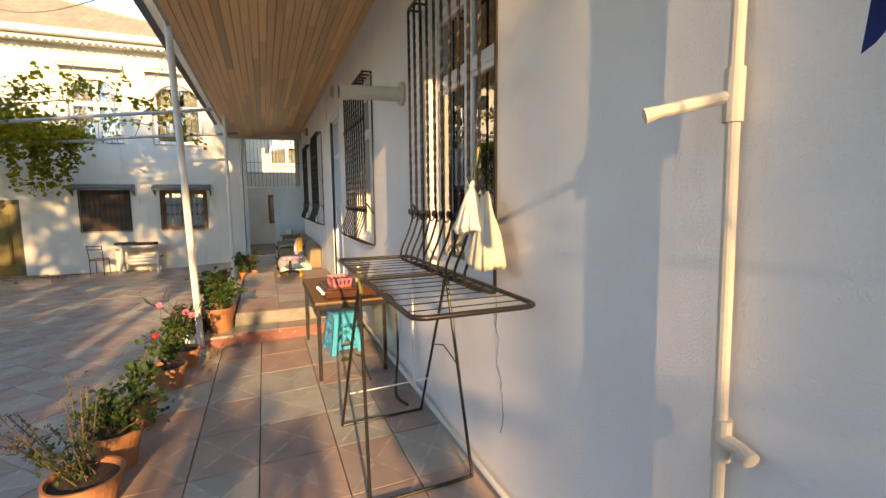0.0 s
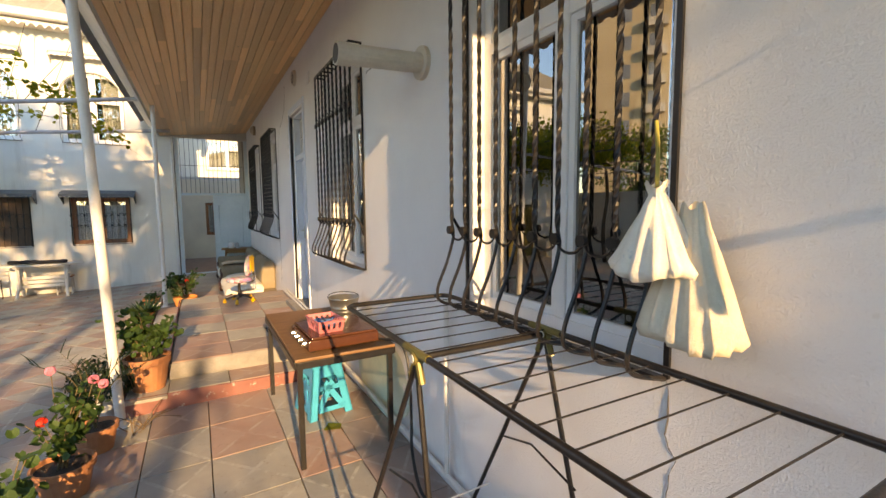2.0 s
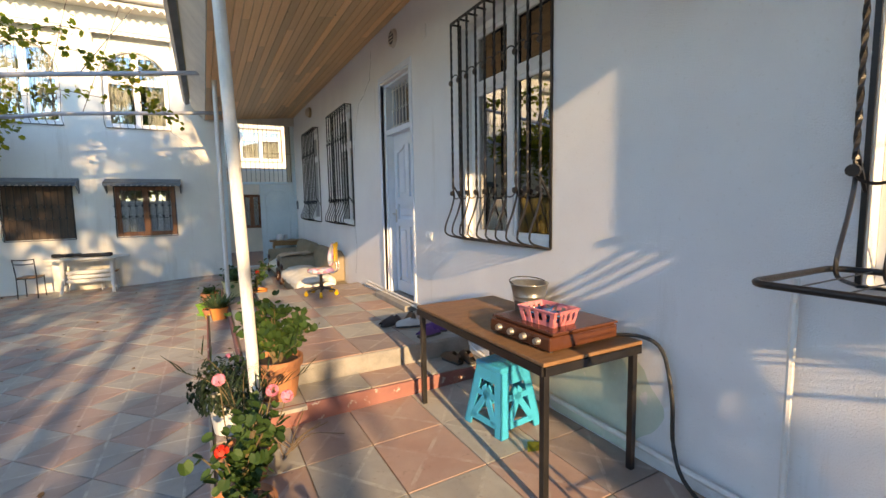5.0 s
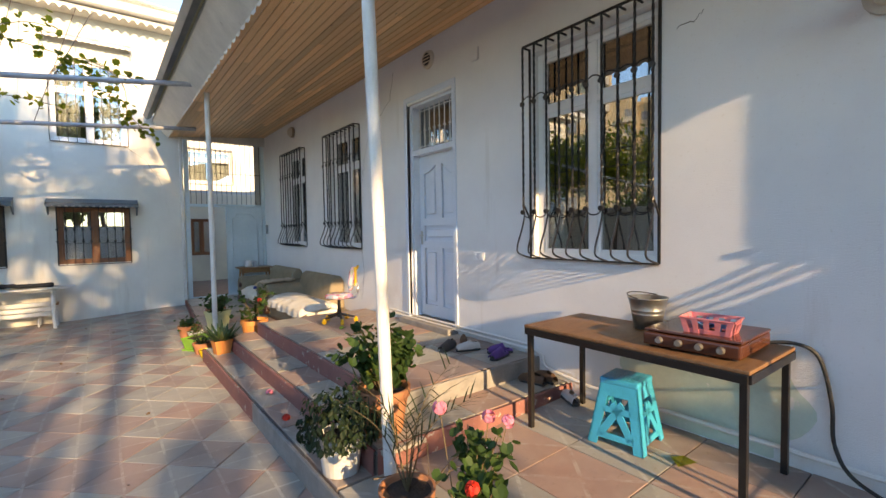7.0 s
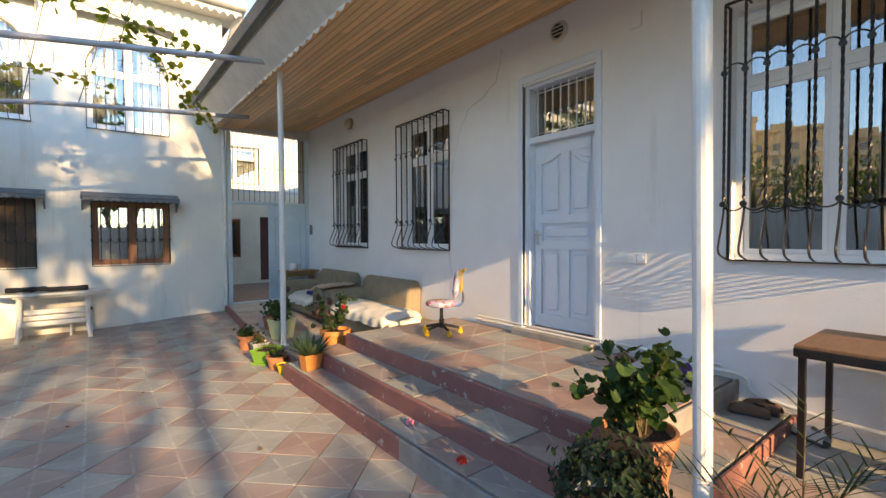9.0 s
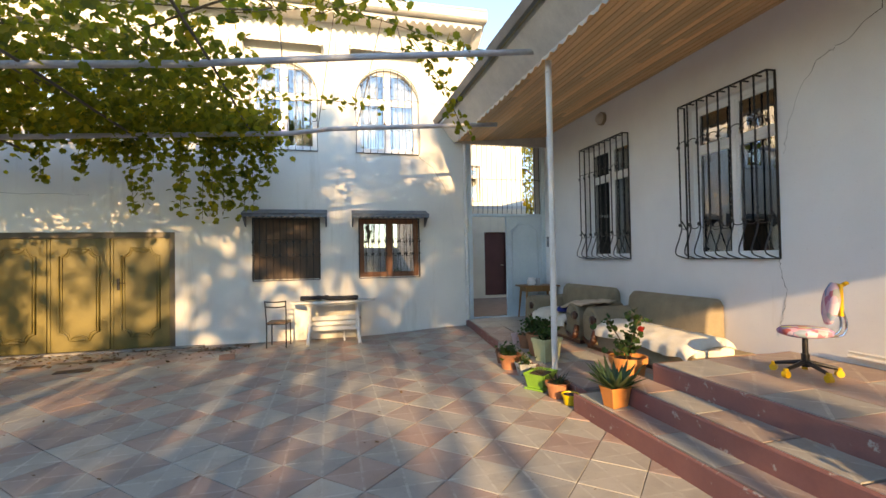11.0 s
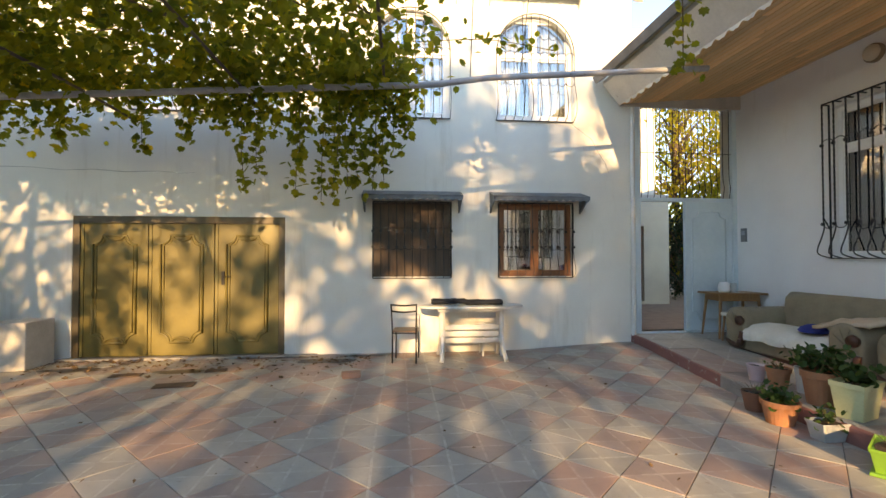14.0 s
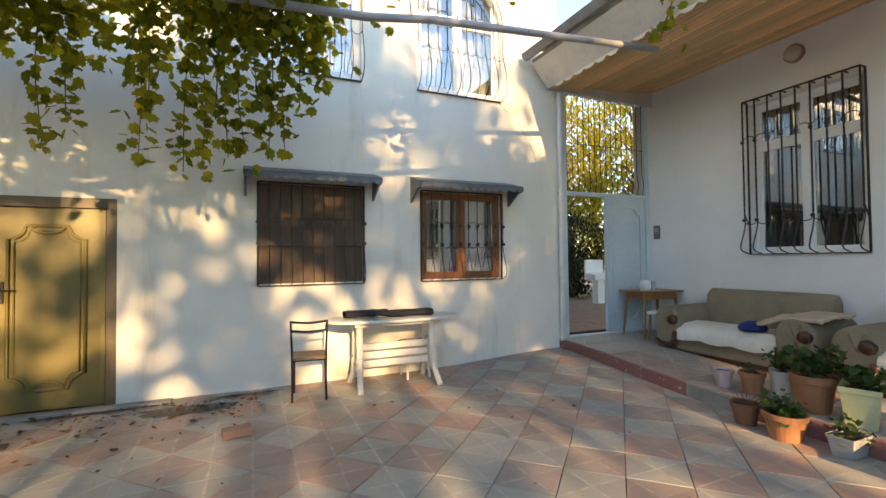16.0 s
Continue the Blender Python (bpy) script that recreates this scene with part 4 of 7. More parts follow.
Geo().box(-0.3, 0.3, -0.2, 0.2, 0.62, 0.78).box(-0.3, 0.3, 0.14, 0.2, 0.78, 1.15).ob("basin", M_PVC, e, bevel=0.03)
Geo().box(-0.12, 0.12, -0.1, 0.1, 0, 0.62).ob("pedestal", M_PVC, e, bevel=0.02)

# ---- far blocks of flats ----
M_FLAT = mat("sandy_render", (0.50, 0.40, 0.26), (0.42, 0.33, 0.21), 0.4, 0.9, bump=0.1, bscale=4)
M_FLATBAL = mat("pale_balcony_panels", (0.55, 0.50, 0.42), (0.40, 0.36, 0.30), 0.5, 0.8, bump=0.1, bscale=4)
M_FLATWIN = mat("flat_windows", (0.22, 0.24, 0.26), (0.12, 0.13, 0.14), 0.8, 0.3)


def flats(x, y, w, d, h, rz):
    e = thing("apartment_block", pose(x, y, -0.14, 0, 0, rz), "sandy coloured block of flats with rows of windows", "apartment block", "far blocks of flats")
    g = Geo().box(-w / 2, w / 2, -d / 2, d / 2, 0, h).box(-w / 2 - 0.3, w / 2 + 0.3, -d / 2 - 0.3, d / 2 + 0.3, h, h + 0.8).box(-w * 0.2, w * 0.1, -2, 2, h + 0.8, h + 3.2)
    g.ob("wall", M_FLAT, e, bevel=0.05, seg=1)
    g = Geo()
    for k in range(int(h / 3)):
        for i in range(int(w / 2.6)):
            xx = -w / 2 + 1.3 + i * 2.6
            g.box(xx - 0.55, xx + 0.55, -d / 2 - 0.06, -d / 2 + 0.1, 1 + 3 * k, 2.5 + 3 * k).box(xx - 0.55, xx + 0.55, d / 2 - 0.1, d / 2 + 0.06, 1 + 3 * k, 2.5 + 3 * k)
        for i in range(int(d / 3)):
            yy = -d / 2 + 1.5 + i * 3
            g.box(w / 2 - 0.1, w / 2 + 0.06, yy - 0.6, yy + 0.6, 1 + 3 * k, 2.5 + 3 * k)
    tagged(g.ob("window", M_FLATWIN, e), kind="stuff")
    g = Geo()
    for k in range(1, int(h / 3)):
        for i in range(0, int(d / 3), 2):
            yy = -d / 2 + 1.5 + i * 3
            g.box(w / 2 + 0.061, w / 2 + 0.9, yy - 1.1, yy + 1.1, 3 * k + 0.05, 3 * k + 0.95)
    if len(g.v):
        tagged(g.ob("balcony", M_FLATBAL, e), kind="stuff")


# they stand round the yard to the north-west: bearing from the west wall, distance, width, depth, height
for bearing, far, w, d, h in ((39.7, 60, 14, 8.6, 38), (32.6, 95, 16, 5.0, 26.0), (29.2, 98, 16, 6.4, 24.6), (25.9, 96, 16, 4.6, 25.4), (21.8, 110, 18, 9.5, 23.6), (16.6, 120, 18, 13, 22.8), (10.0, 130, 18, 14, 21.5)):
    flats(HX - far * math.cos(radians(bearing)), 2.0 + far * math.sin(radians(bearing)), w, d, h, -bearing)

# ---- fixtures on the walls ----
g = Geo().tube([(HX + 0.02, 3.80, 2.93), (0.62, 3.80, 2.91)], 0.062, 16).tube([(HX - 0.001, 3.80, 2.93), (HX - 0.03, 3.80, 2.93)], 0.105, 16).tube([(0.66, 3.80, 2.911), (0.58, 3.80, 2.909)], [0.068, 0.068], 16)
M_CREAM = plain("cream_enamel", (0.62, 0.56, 0.47), 0.5)
g.tube([(0.582, 3.80, 2.909), (0.5785, 3.80, 2.909)], 0.068, 16)
flue = tagged(g.ob("flue_pipe", M_CREAM), "cream enamelled flue pipe with a wall collar", "pipe")
# dark disc on the capped end paints the shade inside the pipe
Geo().tube([(0.578, 3.80, 2.909), (0.576, 3.80, 2.909)], 0.056, 16).ob("opening", M_DARK, flue)
e = thing("water_pipe", pose(0, 0, 0), "cream painted water pipe clipped to the stuccoed wall", "pipe")
Geo().tube([(1.105, 0.65, 3.9), (1.105, 0.645, 2.25), (1.105, 0.625, 1.3), (1.105, 0.615, 0.25)], 0.018, 12).ob("riser", M_CREAM, e, smooth=False)
Geo().tube([(1.105, 0.645, 2.25), (0.95, 0.745, 2.215), (0.92, 0.765, 2.205)], [0.017, 0.017, 0.022], 10).tube([(1.105, 0.645, 2.18), (1.105, 0.645, 2.32)], 0.025, 12).ob("branch", M_CREAM, e)
Geo().tube([(1.105, 0.62, 1.30), (1.10, 0.56, 1.30), (1.09, 0.525, 1.29)], [0.026, 0.02, 0.024], 10).tube([(1.105, 0.62, 1.24), (1.105, 0.62, 1.36)], 0.025, 12).ob("tap_stub", M_CREAM, e)
e = thing("heating_pipe", pose(0, 0, 0), "pair of white painted pipes along the foot of the wall", "pipe")
Geo().tube([(1.10, 5.6, 0.36), (1.10, -1.5, 0.30)], 0.018, 8).ob("flow", M_PIPE, e)
Geo().tube(bowed([(1.10, 9.2, 0.56), (1.10, 6.6, 0.55), (1.10, 6.15, 0.54), (1.10, 6.05, 0.42), (1.10, 5.6, 0.36)], 5), 0.016, 8).ob("bend", M_PIPE, e)
Geo().tube([(1.115, 9.2, 0.60), (1.115, 6.3, 0.59)], 0.012, 8).ob("return", M_PIPE, e)
Geo().tube([(1.10, 3.45, 0.32), (1.105, 3.45, 1.45)], 0.016, 8).ob("drop", M_PIPE, e)
e = thing("vent_rosette", pose(HX, 7.93, 3.86, 0, 0, -90), "round cream plastic vent with a dark fan opening", "vent")
Geo().tube([(0, 0, 0), (0, -0.035, 0)], [0.115, 0.10], 24).ob("ring", M_CREAM, e)
Geo().tube([(0, -0.034, 0), (0, -0.04, 0)], 0.075, 20).ob("opening", M_IRON, e)
for k in range(3):
    Geo().obox((-0.07, -0.043, -0.04 + 0.04 * k), (0.07, -0.043, -0.04 + 0.04 * k), 0.008, 0.012).ob("slat", M_CREAM, e)
e = thing("wall_lamp", pose(HX, 12.89, 3.86, 0, 0, -90), "oval frosted wall lamp in a brown ring", "lamp")
Geo().tube([(0, 0, 0), (0, -0.05, 0)], 0.11, 20).ob("ring", plain("brown_lamp_ring", (0.30, 0.22, 0.14), 0.5), e)
Geo().lathe([(0.095, 0), (0.09, 0.03), (0.06, 0.06), (0.0, 0.07)], 20).ob("globe", plain("frosted_globe", (0.55, 0.47, 0.38), 0.3), e, smooth=True).matrix_basis = pose(0, -0.05, 0, 90, 0, 0)
e = thing("intercom", pose(HX, 14.93, 1.82, 0, 0, -90), "small grey intercom panel on the wall", "intercom")
Geo().box(-0.055, 0.055, -0.03, 0, -0.11, 0.11).ob("case", plain("grey_plastic", (0.16, 0.17, 0.18), 0.4), e, bevel=0.008)
Geo().box(-0.035, 0.035, -0.034, -0.029, 0.0, 0.07).ob("screen", plain("pale_screen", (0.35, 0.38, 0.42), 0.2), e)
e = thing("wall_socket", pose(HX, 7.03, 1.43, 0, 0, -90), "double white wall socket with round covers", "socket")
for s in (-1, 1):
    Geo().box(s * 0.045 - 0.043, s * 0.045 + 0.043, -0.02, 0, -0.045, 0.045).tube([(s * 0.045, -0.02, 0), (s * 0.045, -0.028, 0)], 0.03, 14).ob("plate", M_PVC, e, bevel=0.004)
tagged(Geo().box(HX - 0.02, HX, 7.0, 7.12, 3.58, 3.72).ob("junction_box", M_HOUSE, bevel=0.006), "painted-over junction box on the wall", "box")


def crack(pts, axis):
    g = Geo()
    out = []
    for a, b in zip(pts, pts[1:]):
        for k in range(5):
            t = k / 5
            j = [random.uniform(-0.018, 0.018) for _ in range(2)]
            u, z = a[0] + (b[0] - a[0]) * t + j[0], a[1] + (b[1] - a[1]) * t + j[1]
            out.append((HX + 0.0005, u, z) if axis == "x" else (u, FY + 0.0005, z))
    g.tube(out, [random.uniform(0.0015, 0.004) for _ in out], 4)
    return struct(g.ob("wall_crack", M_DARK), "thin dark crack in the plaster", "crack")


crack([(8.78, 3.95), (8.88, 3.59), (9.2, 3.42), (9.37, 3.39), (9.56, 3.2), (9.74, 2.75), (9.76, 2.5)], "x")
crack([(9.84, 1.5), (9.84, 1.33), (9.78, 1.12), (9.84, 0.82), (9.9, 0.6)], "x")
crack([(2.03, 1.5), (2.04, 1.26), (2.0, 1.18), (2.02, 1.02), (1.95, 0.88), (1.97, 0.55)], "x")
crack([(4.72, 3.2), (4.79, 3.16), (4.92, 3.15)], "x")
crack([(-1.75, 3.7), (-1.35, 3.35), (-1.1, 2.95), (-1.05, 2.8)], "y")
crack([(-10.5, 2.75), (-8.4, 2.72), (-7.2, 2.70)], "y")

# ---- pergola rails and posts ----
def post(x, y, z0, z1, r=0.038, lean=(0, 0)):
    e = thing("eaves_post", pose(x, y, z0), "white painted steel pipe post", "post", "pipe posts")
    Geo().tube([(0, 0, 0), (*lean, z1 - z0)], r, 14).ob("pipe", M_PIPE, e)
    Geo().tube([(0, 0, 0), (0, 0, 0.012)], 0.075, 14).ob("foot", M_PIPE, e)


post(-0.84, 5.66, Z1, 4.0, lean=(-0.11, 0))
post(-0.80, 11.12, sofa_z(11.1) - 0.01, 4.05)
post(0.39, -6.4, lower_z(0.39), 5.2, 0.022, lean=(-0.045, 0))
M_RAIL = mat("grey_steel_pipe", (0.42, 0.43, 0.45), (0.30, 0.30, 0.32), 6, 0.5, metal=0.3, bump=0.15, spots=(0.22, 0.15, 0.10), spot_scale=8, spot_at=0.66)
RAILS = ((11.10, ((-0.78, 4.03), (-3.1, 3.74), (-4.8, 3.51), (-7.05, 3.30), (-10.9, 3.02))), (13.35, ((-0.62, 3.80), (-3.4, 3.57), (-4.0, 3.47), (-8.9, 3.15), (-10.9, 3.04))))
for y, line in RAILS:
    tagged(Geo().tube([(x, y, z) for x, z in line], 0.036, 10).ob("pergola_rail", M_RAIL), "grey white steel pipe rail carrying the vine", "rail", "pergola rails")
M_RUST = plain("rusty_wire", (0.10, 0.075, 0.06), 0.7)
for x in (-4.6, -6.2, -7.8, -9.4):
    tagged(Geo().tube([(x, 8.6, 3.97 + 0.1 * x), (x, 11.1, 4.05 + 0.105 * x), (x, 13.35, 3.93 + 0.088 * x), (x, 14.2, 3.9 + 0.088 * x)], 0.016, 6).ob("pergola_rod", M_RUST), "thin rusty rod across the rails", "rod", "pergola rods")
for a, b in (((-2.6, 11.1, 3.80), (-2.15, 14.69, 6.19)), ((-3.0, 13.35, 3.60), (-2.4, 14.69, 6.19)), ((-3.6, 13.35, 3.54), (-3.3, 14.69, 6.19)), ((-3.9, 11.1, 3.63), (-4.3, 14.69, 6.19))):
    tagged(Geo().tube([a, b], 0.007, 5).ob("stay_wire", M_RUST), "taut rusty stay wire", "wire", "stay wires")
mid = [Vector((-8, 18.0, 8.25)).lerp(Vector((-1.0, 5.6, 4.38)), t) - Vector((0, 0, 0.5 * 4 * t * (1 - t))) for t in [k / 14 for k in range(15)]]
tagged(Geo().tube(mid, 0.008, 5).ob("overhead_cable", M_IRON), "black overhead cable sagging to the eaves", "cable")

# ---- drying rack ----
M_BRASS = plain("olive_gold_plastic", (0.19, 0.155, 0.045), 0.35, 0.2)
e = thing("drying_rack", pose(0, 0, 0), "black steel drying rack with gold plastic joints", "drying rack")
TZ, x0, x1, ya, yb = 1.52, 0.45, 1.02, 1.41, 3.30
rim = []
for cx, cy, a0 in ((x1 - 0.06, yb - 0.06, 0), (x0 + 0.06, yb - 0.06, 90), (x0 + 0.06, ya + 0.06, 180), (x1 - 0.06, ya + 0.06, 270)):
    rim += [(cx + 0.06 * math.cos(radians(a0 + k * 22.5)), cy + 0.06 * math.sin(radians(a0 + k * 22.5)), TZ) for k in range(5)]
Geo().tube(rim + rim[:1], 0.012, 10, cap=False).ob("rim", M_IRON, e, smooth=True)
for k in range(15):
    y = ya + 0.12 + (yb - ya - 0.24) * k / 14
    Geo().tube([(x0, y, TZ), (x1, y, TZ)], 0.0028, 5).ob("wire", M_IRON, e)
AY = 2.48
Geo().tube([(x0, AY, TZ - 0.02), (x1, AY, TZ - 0.02)], 0.012, 10).ob("crossbar", M_IRON, e)
for x in (x0, x1):
    for fy in (2.19, 3.18):
        Geo().tube([(x, AY, TZ - 0.03), (x + (0.05 if x > 0.8 else -0.03), fy, lower_z(x) + 0.014)], 0.0105, 8).ob("leg", M_IRON, e)
    Geo().tube([(x, AY - 0.09, TZ), (x, AY + 0.09, TZ)], 0.0142, 10).tube([(x - 0.018, AY, TZ - 0.02), (x + 0.018, AY, TZ - 0.02)], 0.023, 14).ob("joint", M_BRASS, e)
    for d in (-0.055, 0.055):
        Geo().tube([(x, AY + d * 0.25, TZ - 0.03), (x, AY + d * 0.75, TZ - 0.10)], 0.0125, 8).ob("socket", M_BRASS, e)
    Geo().tube([(x - 0.021, AY, TZ - 0.02), (x + 0.021, AY, TZ - 0.02)], 0.015, 12).ob("rivet", M_PIPE, e)
    Geo().tube([(x + 0.02, AY - 0.16, 0.92), (x + 0.02, AY + 0.10, 0.98), (x + 0.02, AY + 0.32, 0.92)], 0.005, 5).ob("brace", M_IRON, e)
for fy in (2.19, 3.18):
    Geo().tube([(x0 - 0.03, fy, lower_z(x0) + 0.014), (x1 + 0.05, fy, lower_z(x1) + 0.014)], 0.0105, 8).ob("foot_bar", M_IRON, e)
Geo().tube([(x0 - 0.01, 2.9, 0.60), (x1 + 0.02, 2.9, 0.62)], 0.005, 6).ob("spreader", M_PIPE, e)


# ---- cloth bags on the first grille ----
def bag(m, prof, pleats, label, material):
    g = Geo()
    n = 44
    for r, z in prof:
        g.v += [((r * (1 + 0.17 * math.sin(pleats * a + 6 * z) * min(1, (0.02 + abs(z)) * 5))) * math.cos(a) * 0.62, r * (1 + 0.11 * math.sin(pleats * a + 5 * z + 1)) * math.sin(a), z + 0.012 * math.sin(3 * a + 20 * z))
                for a in [2 * math.pi * k / n for k in range(n)]]
    fs = [(i * n + k, i * n + (k + 1) % n, (i + 1) * n + (k + 1) % n, (i + 1) * n + k) for i in range(len(prof) - 1) for k in range(n)]
    g.f += fs + [tuple(len(prof) * n - n + k for k in range(n))]
    g.vary += [0.5] * len(g.f)
    return tagged(g.ob("cloth_bag", material, smooth=True, at=m), label, "bag", "cloth bags")


M_MUSLIN = mat("cream_muslin", (0.78, 0.74, 0.65), (0.66, 0.61, 0.51), 7, 0.95, bump=0.5, bscale=140, spots=(0.42, 0.48, 0.52), spot_scale=5, spot_at=0.70)
M_MUSLIN2 = mat("tan_muslin", (0.67, 0.60, 0.48), (0.55, 0.48, 0.37), 7, 0.95, bump=0.5, bscale=140)
bag(pose(0.96, 1.96, 2.04), [(0.035, 0.03), (0.02, 0.0), (0.045, -0.04), (0.08, -0.10), (0.112, -0.17), (0.135, -0.205), (0.125, -0.23), (0.05, -0.235)], 13, "white cloth bag tied up on the grille", M_MUSLIN)
bag(pose(1.0, 1.875, 1.96), [(0.03, 0.05), (0.045, -0.02), (0.07, -0.09), (0.10, -0.17), (0.125, -0.25), (0.142, -0.305), (0.13, -0.33), (0.05, -0.335)], 15, "cream cloth bag hanging from the grille", M_MUSLIN2)
tagged(Geo().tube(bowed([(1.03, 2.02, 2.26), (1.0, 1.99, 2.16), (0.96, 1.96, 2.06)], 5), 0.006, 6).ob("bag_cord", plain("yellow_cord", (0.40, 0.33, 0.07))), "yellow cord holding up the cloth bags", "cord")
g = Geo()
nn = 16
for i in range(nn):
    for j in range(8):
        q = lambda a, b: (0.80 + 0.02 * math.sin(a * 0.9), 0.205 - 0.15 * a / nn + 0.02 * math.sin(b), 2.82 - 0.62 * (b / 8) * (1 - 0.12 * (a % 5) / 5))
        g.add([q(i, j), q(i + 1, j), q(i + 1, j + 1), q(i, j + 1)], [(0, 1, 2, 3)])
tagged(g.ob("blue_laundry", plain("dark_blue_cloth", (0.02, 0.04, 0.16), 0.95), smooth=True), "dark blue garment drying on a line", "laundry")
tagged(Geo().tube([(0.80, -4.0, 2.78), (0.80, 0.5, 2.755), (1.15, 0.66, 2.76)], 0.004, 5).ob("clothes_line", M_PIPE), "thin clothes line tied to the pipe", "line")

# ---- work table with stove, basket and bucket ----
M_TTOP = mat("worn_table_board", (0.25, 0.13, 0.06), (0.15, 0.075, 0.035), 3, 0.5, stretch=(2, 12, 2), bump=0.2, bscale=90)
tz0 = lower_z(0.7)
TT = 1.0
e = thing("work_table", pose(0, 0, tz0), "narrow table with a brown board top on a black steel frame", "table")
Geo().box(0.34, 1.06, 4.15, 5.64, TT - tz0 - 0.022, TT - tz0).ob("top", M_TTOP, e, bevel=0.006)
g = Geo()
for (a, b), (c, d) in (((0.35, 4.16), (1.05, 4.16)), ((1.05, 4.16), (1.05, 5.63)), ((1.05, 5.63), (0.35, 5.63)), ((0.35, 5.63), (0.35, 4.16))):
    g.obox((a, b, TT - tz0 - 0.047), (c, d, TT - tz0 - 0.047), 0.03, 0.048)
g.ob("apron", M_IRON, e, bevel=0.003)
for x in (0.375, 1.025):
    for y in (4.185, 5.605):
        Geo().box(x - 0.018, x + 0.018, y - 0.018, y + 0.018, lower_z(x) - tz0, TT - tz0 - 0.071).ob("leg", M_IRON, e, bevel=0.003)
e = thing("gas_stove", pose(0.70, 4.50, TT, 0, 0, 2), "brown enamelled table stove with four knobs and a closed lid", "stove")
M_STOVE = mat("brown_enamel", (0.10, 0.035, 0.018), (0.065, 0.022, 0.012), 2, 0.22, bump=0.05, spots=(0.22, 0.10, 0.04), spot_scale=7, spot_at=0.72)
Geo().box(-0.26, 0.26, -0.26, 0.26, 0.012, 0.088).ob("body", M_STOVE, e, bevel=0.012)
Geo().box(-0.24, 0.262, -0.263, 0.263, 0.092, 0.108).ob("lid", M_STOVE, e, bevel=0.008)
for k in range(4):
    Geo().tube([(-0.26, -0.17 + 0.11 * k, 0.052), (-0.285, -0.17 + 0.11 * k, 0.052)], [0.021, 0.017], 12).ob("knob", plain("steel_knob", (0.5, 0.48, 0.45), 0.3, 0.8), e)
for x in (-0.22, 0.22):
    for y in (-0.22, 0.22):
        Geo().tube([(x, y, 0), (x, y, 0.014)], 0.018, 8).ob("foot", M_IRON, e)
e = thing("plastic_basket", pose(0.62, 4.44, TT + 0.108, 0, 0, 6), "pink plastic basket with holes, full of blue clothes pegs", "basket")
M_PINKP = plain("pink_plastic", (0.62, 0.20, 0.22), 0.35)
g = Geo()
a, b, hh, t = (0.085, 0.115), (0.10, 0.14), 0.085, 0.004
for s, (u0, u1, v0, v1) in ((0, (a[0], b[0], a[1], b[1])),):
    ringn = []
    for z, f in ((0, 0.0), (0.025, 0.28), (0.05, 0.55), (0.07, 0.8), (hh, 1.0)):
        ringn.append([(sx * (a[0] + (b[0] - a[0]) * f), sy * (a[1] + (b[1] - a[1]) * f), z) for sx, sy in ((-1, -1), (1, -1), (1, 1), (-1, 1))])
    for lo, hi, holes in zip(ringn, ringn[1:], (0, 1, 1, 0)):
        for k in range(4):
            p, q, r2, s2 = Vector(lo[k]), Vector(lo[(k + 1) % 4]), Vector(hi[(k + 1) % 4]), Vector(hi[k])
            m_ = 9
            for i in range(m_):
                if holes and i % 2 == 1:
                    continue
                g.add([p.lerp(q, i / m_), p.lerp(q, (i + 1) / m_), s2.lerp(r2, (i + 1) / m_), s2.lerp(r2, i / m_)], [(0, 1, 2, 3)])
    g.add(ringn[0], [(0, 1, 2, 3)])
o = g.ob("shell", M_PINKP, e)
o.modifiers.new("thick", "SOLIDIFY").thickness = 0.004
rimp = [(sx * b[0], sy * b[1], hh) for sx, sy in ((-1, -1), (1, -1), (1, 1), (-1, 1))]
Geo().tube(rimp + rimp[:1], 0.006, 6, cap=False).ob("rim", M_PINKP, e)
g = Geo()
for k in range(40):
    x, y = random.uniform(-0.06, 0.06), random.uniform(-0.09, 0.09)
    d = Vector((random.uniform(-1, 1), random.uniform(-1, 1), random.uniform(-0.2, 0.5))).normalized() * 0.03
    c = Vector((x, y, random.uniform(0.03, 0.06)))
    g.obox(c - d, c + d, 0.01, 0.008)
tagged(g.ob("peg", plain("blue_pegs", (0.08, 0.20, 0.42), 0.4), e), kind="stuff")
e = thing("zinc_bucket", pose(0.92, 4.98, TT), "galvanised zinc bucket with ribs and a wire handle", "bucket")
M_ZINC = mat("galvanised_zinc", (0.50, 0.51, 0.50), (0.34, 0.35, 0.35), 9, 0.32, metal=0.9, bump=0.1)
Geo().lathe([(0.0, 0.012), (0.085, 0.012), (0.088, 0.0), (0.092, 0.0), (0.108, 0.10), (0.112, 0.104), (0.110, 0.108), (0.114, 0.13), (0.118, 0.134), (0.116, 0.138), (0.132, 0.215), (0.138, 0.218), (0.138, 0.224), (0.130, 0.222), (0.086, 0.016), (0.0, 0.016)], 28).ob("pail", M_ZINC, e, smooth=True)
Geo().tube([(0.138 * math.cos(t) , 0.138 * math.sin(t), 0.225 + 0.02 * math.sin(t)) for t in [math.pi * k / 12 for k in range(13)]], 0.004, 5).ob("handle", M_IRON, e)
tagged(Geo().tube(bowed([(0.97, 4.35, 1.0), (1.06, 4.16, 1.02), (1.10, 4.05, 0.95), (1.105, 3.99, 0.7), (1.10, 3.97, 0.45), (1.05, 3.85, 0.30), (0.95, 3.5, 0.245), (0.99, 3.3, 0.24)], 7), 0.011, 8).ob("gas_hose", plain("black_rubber", (0.02, 0.02, 0.02), 0.5)), "black rubber gas hose from the stove to the floor", "hose")

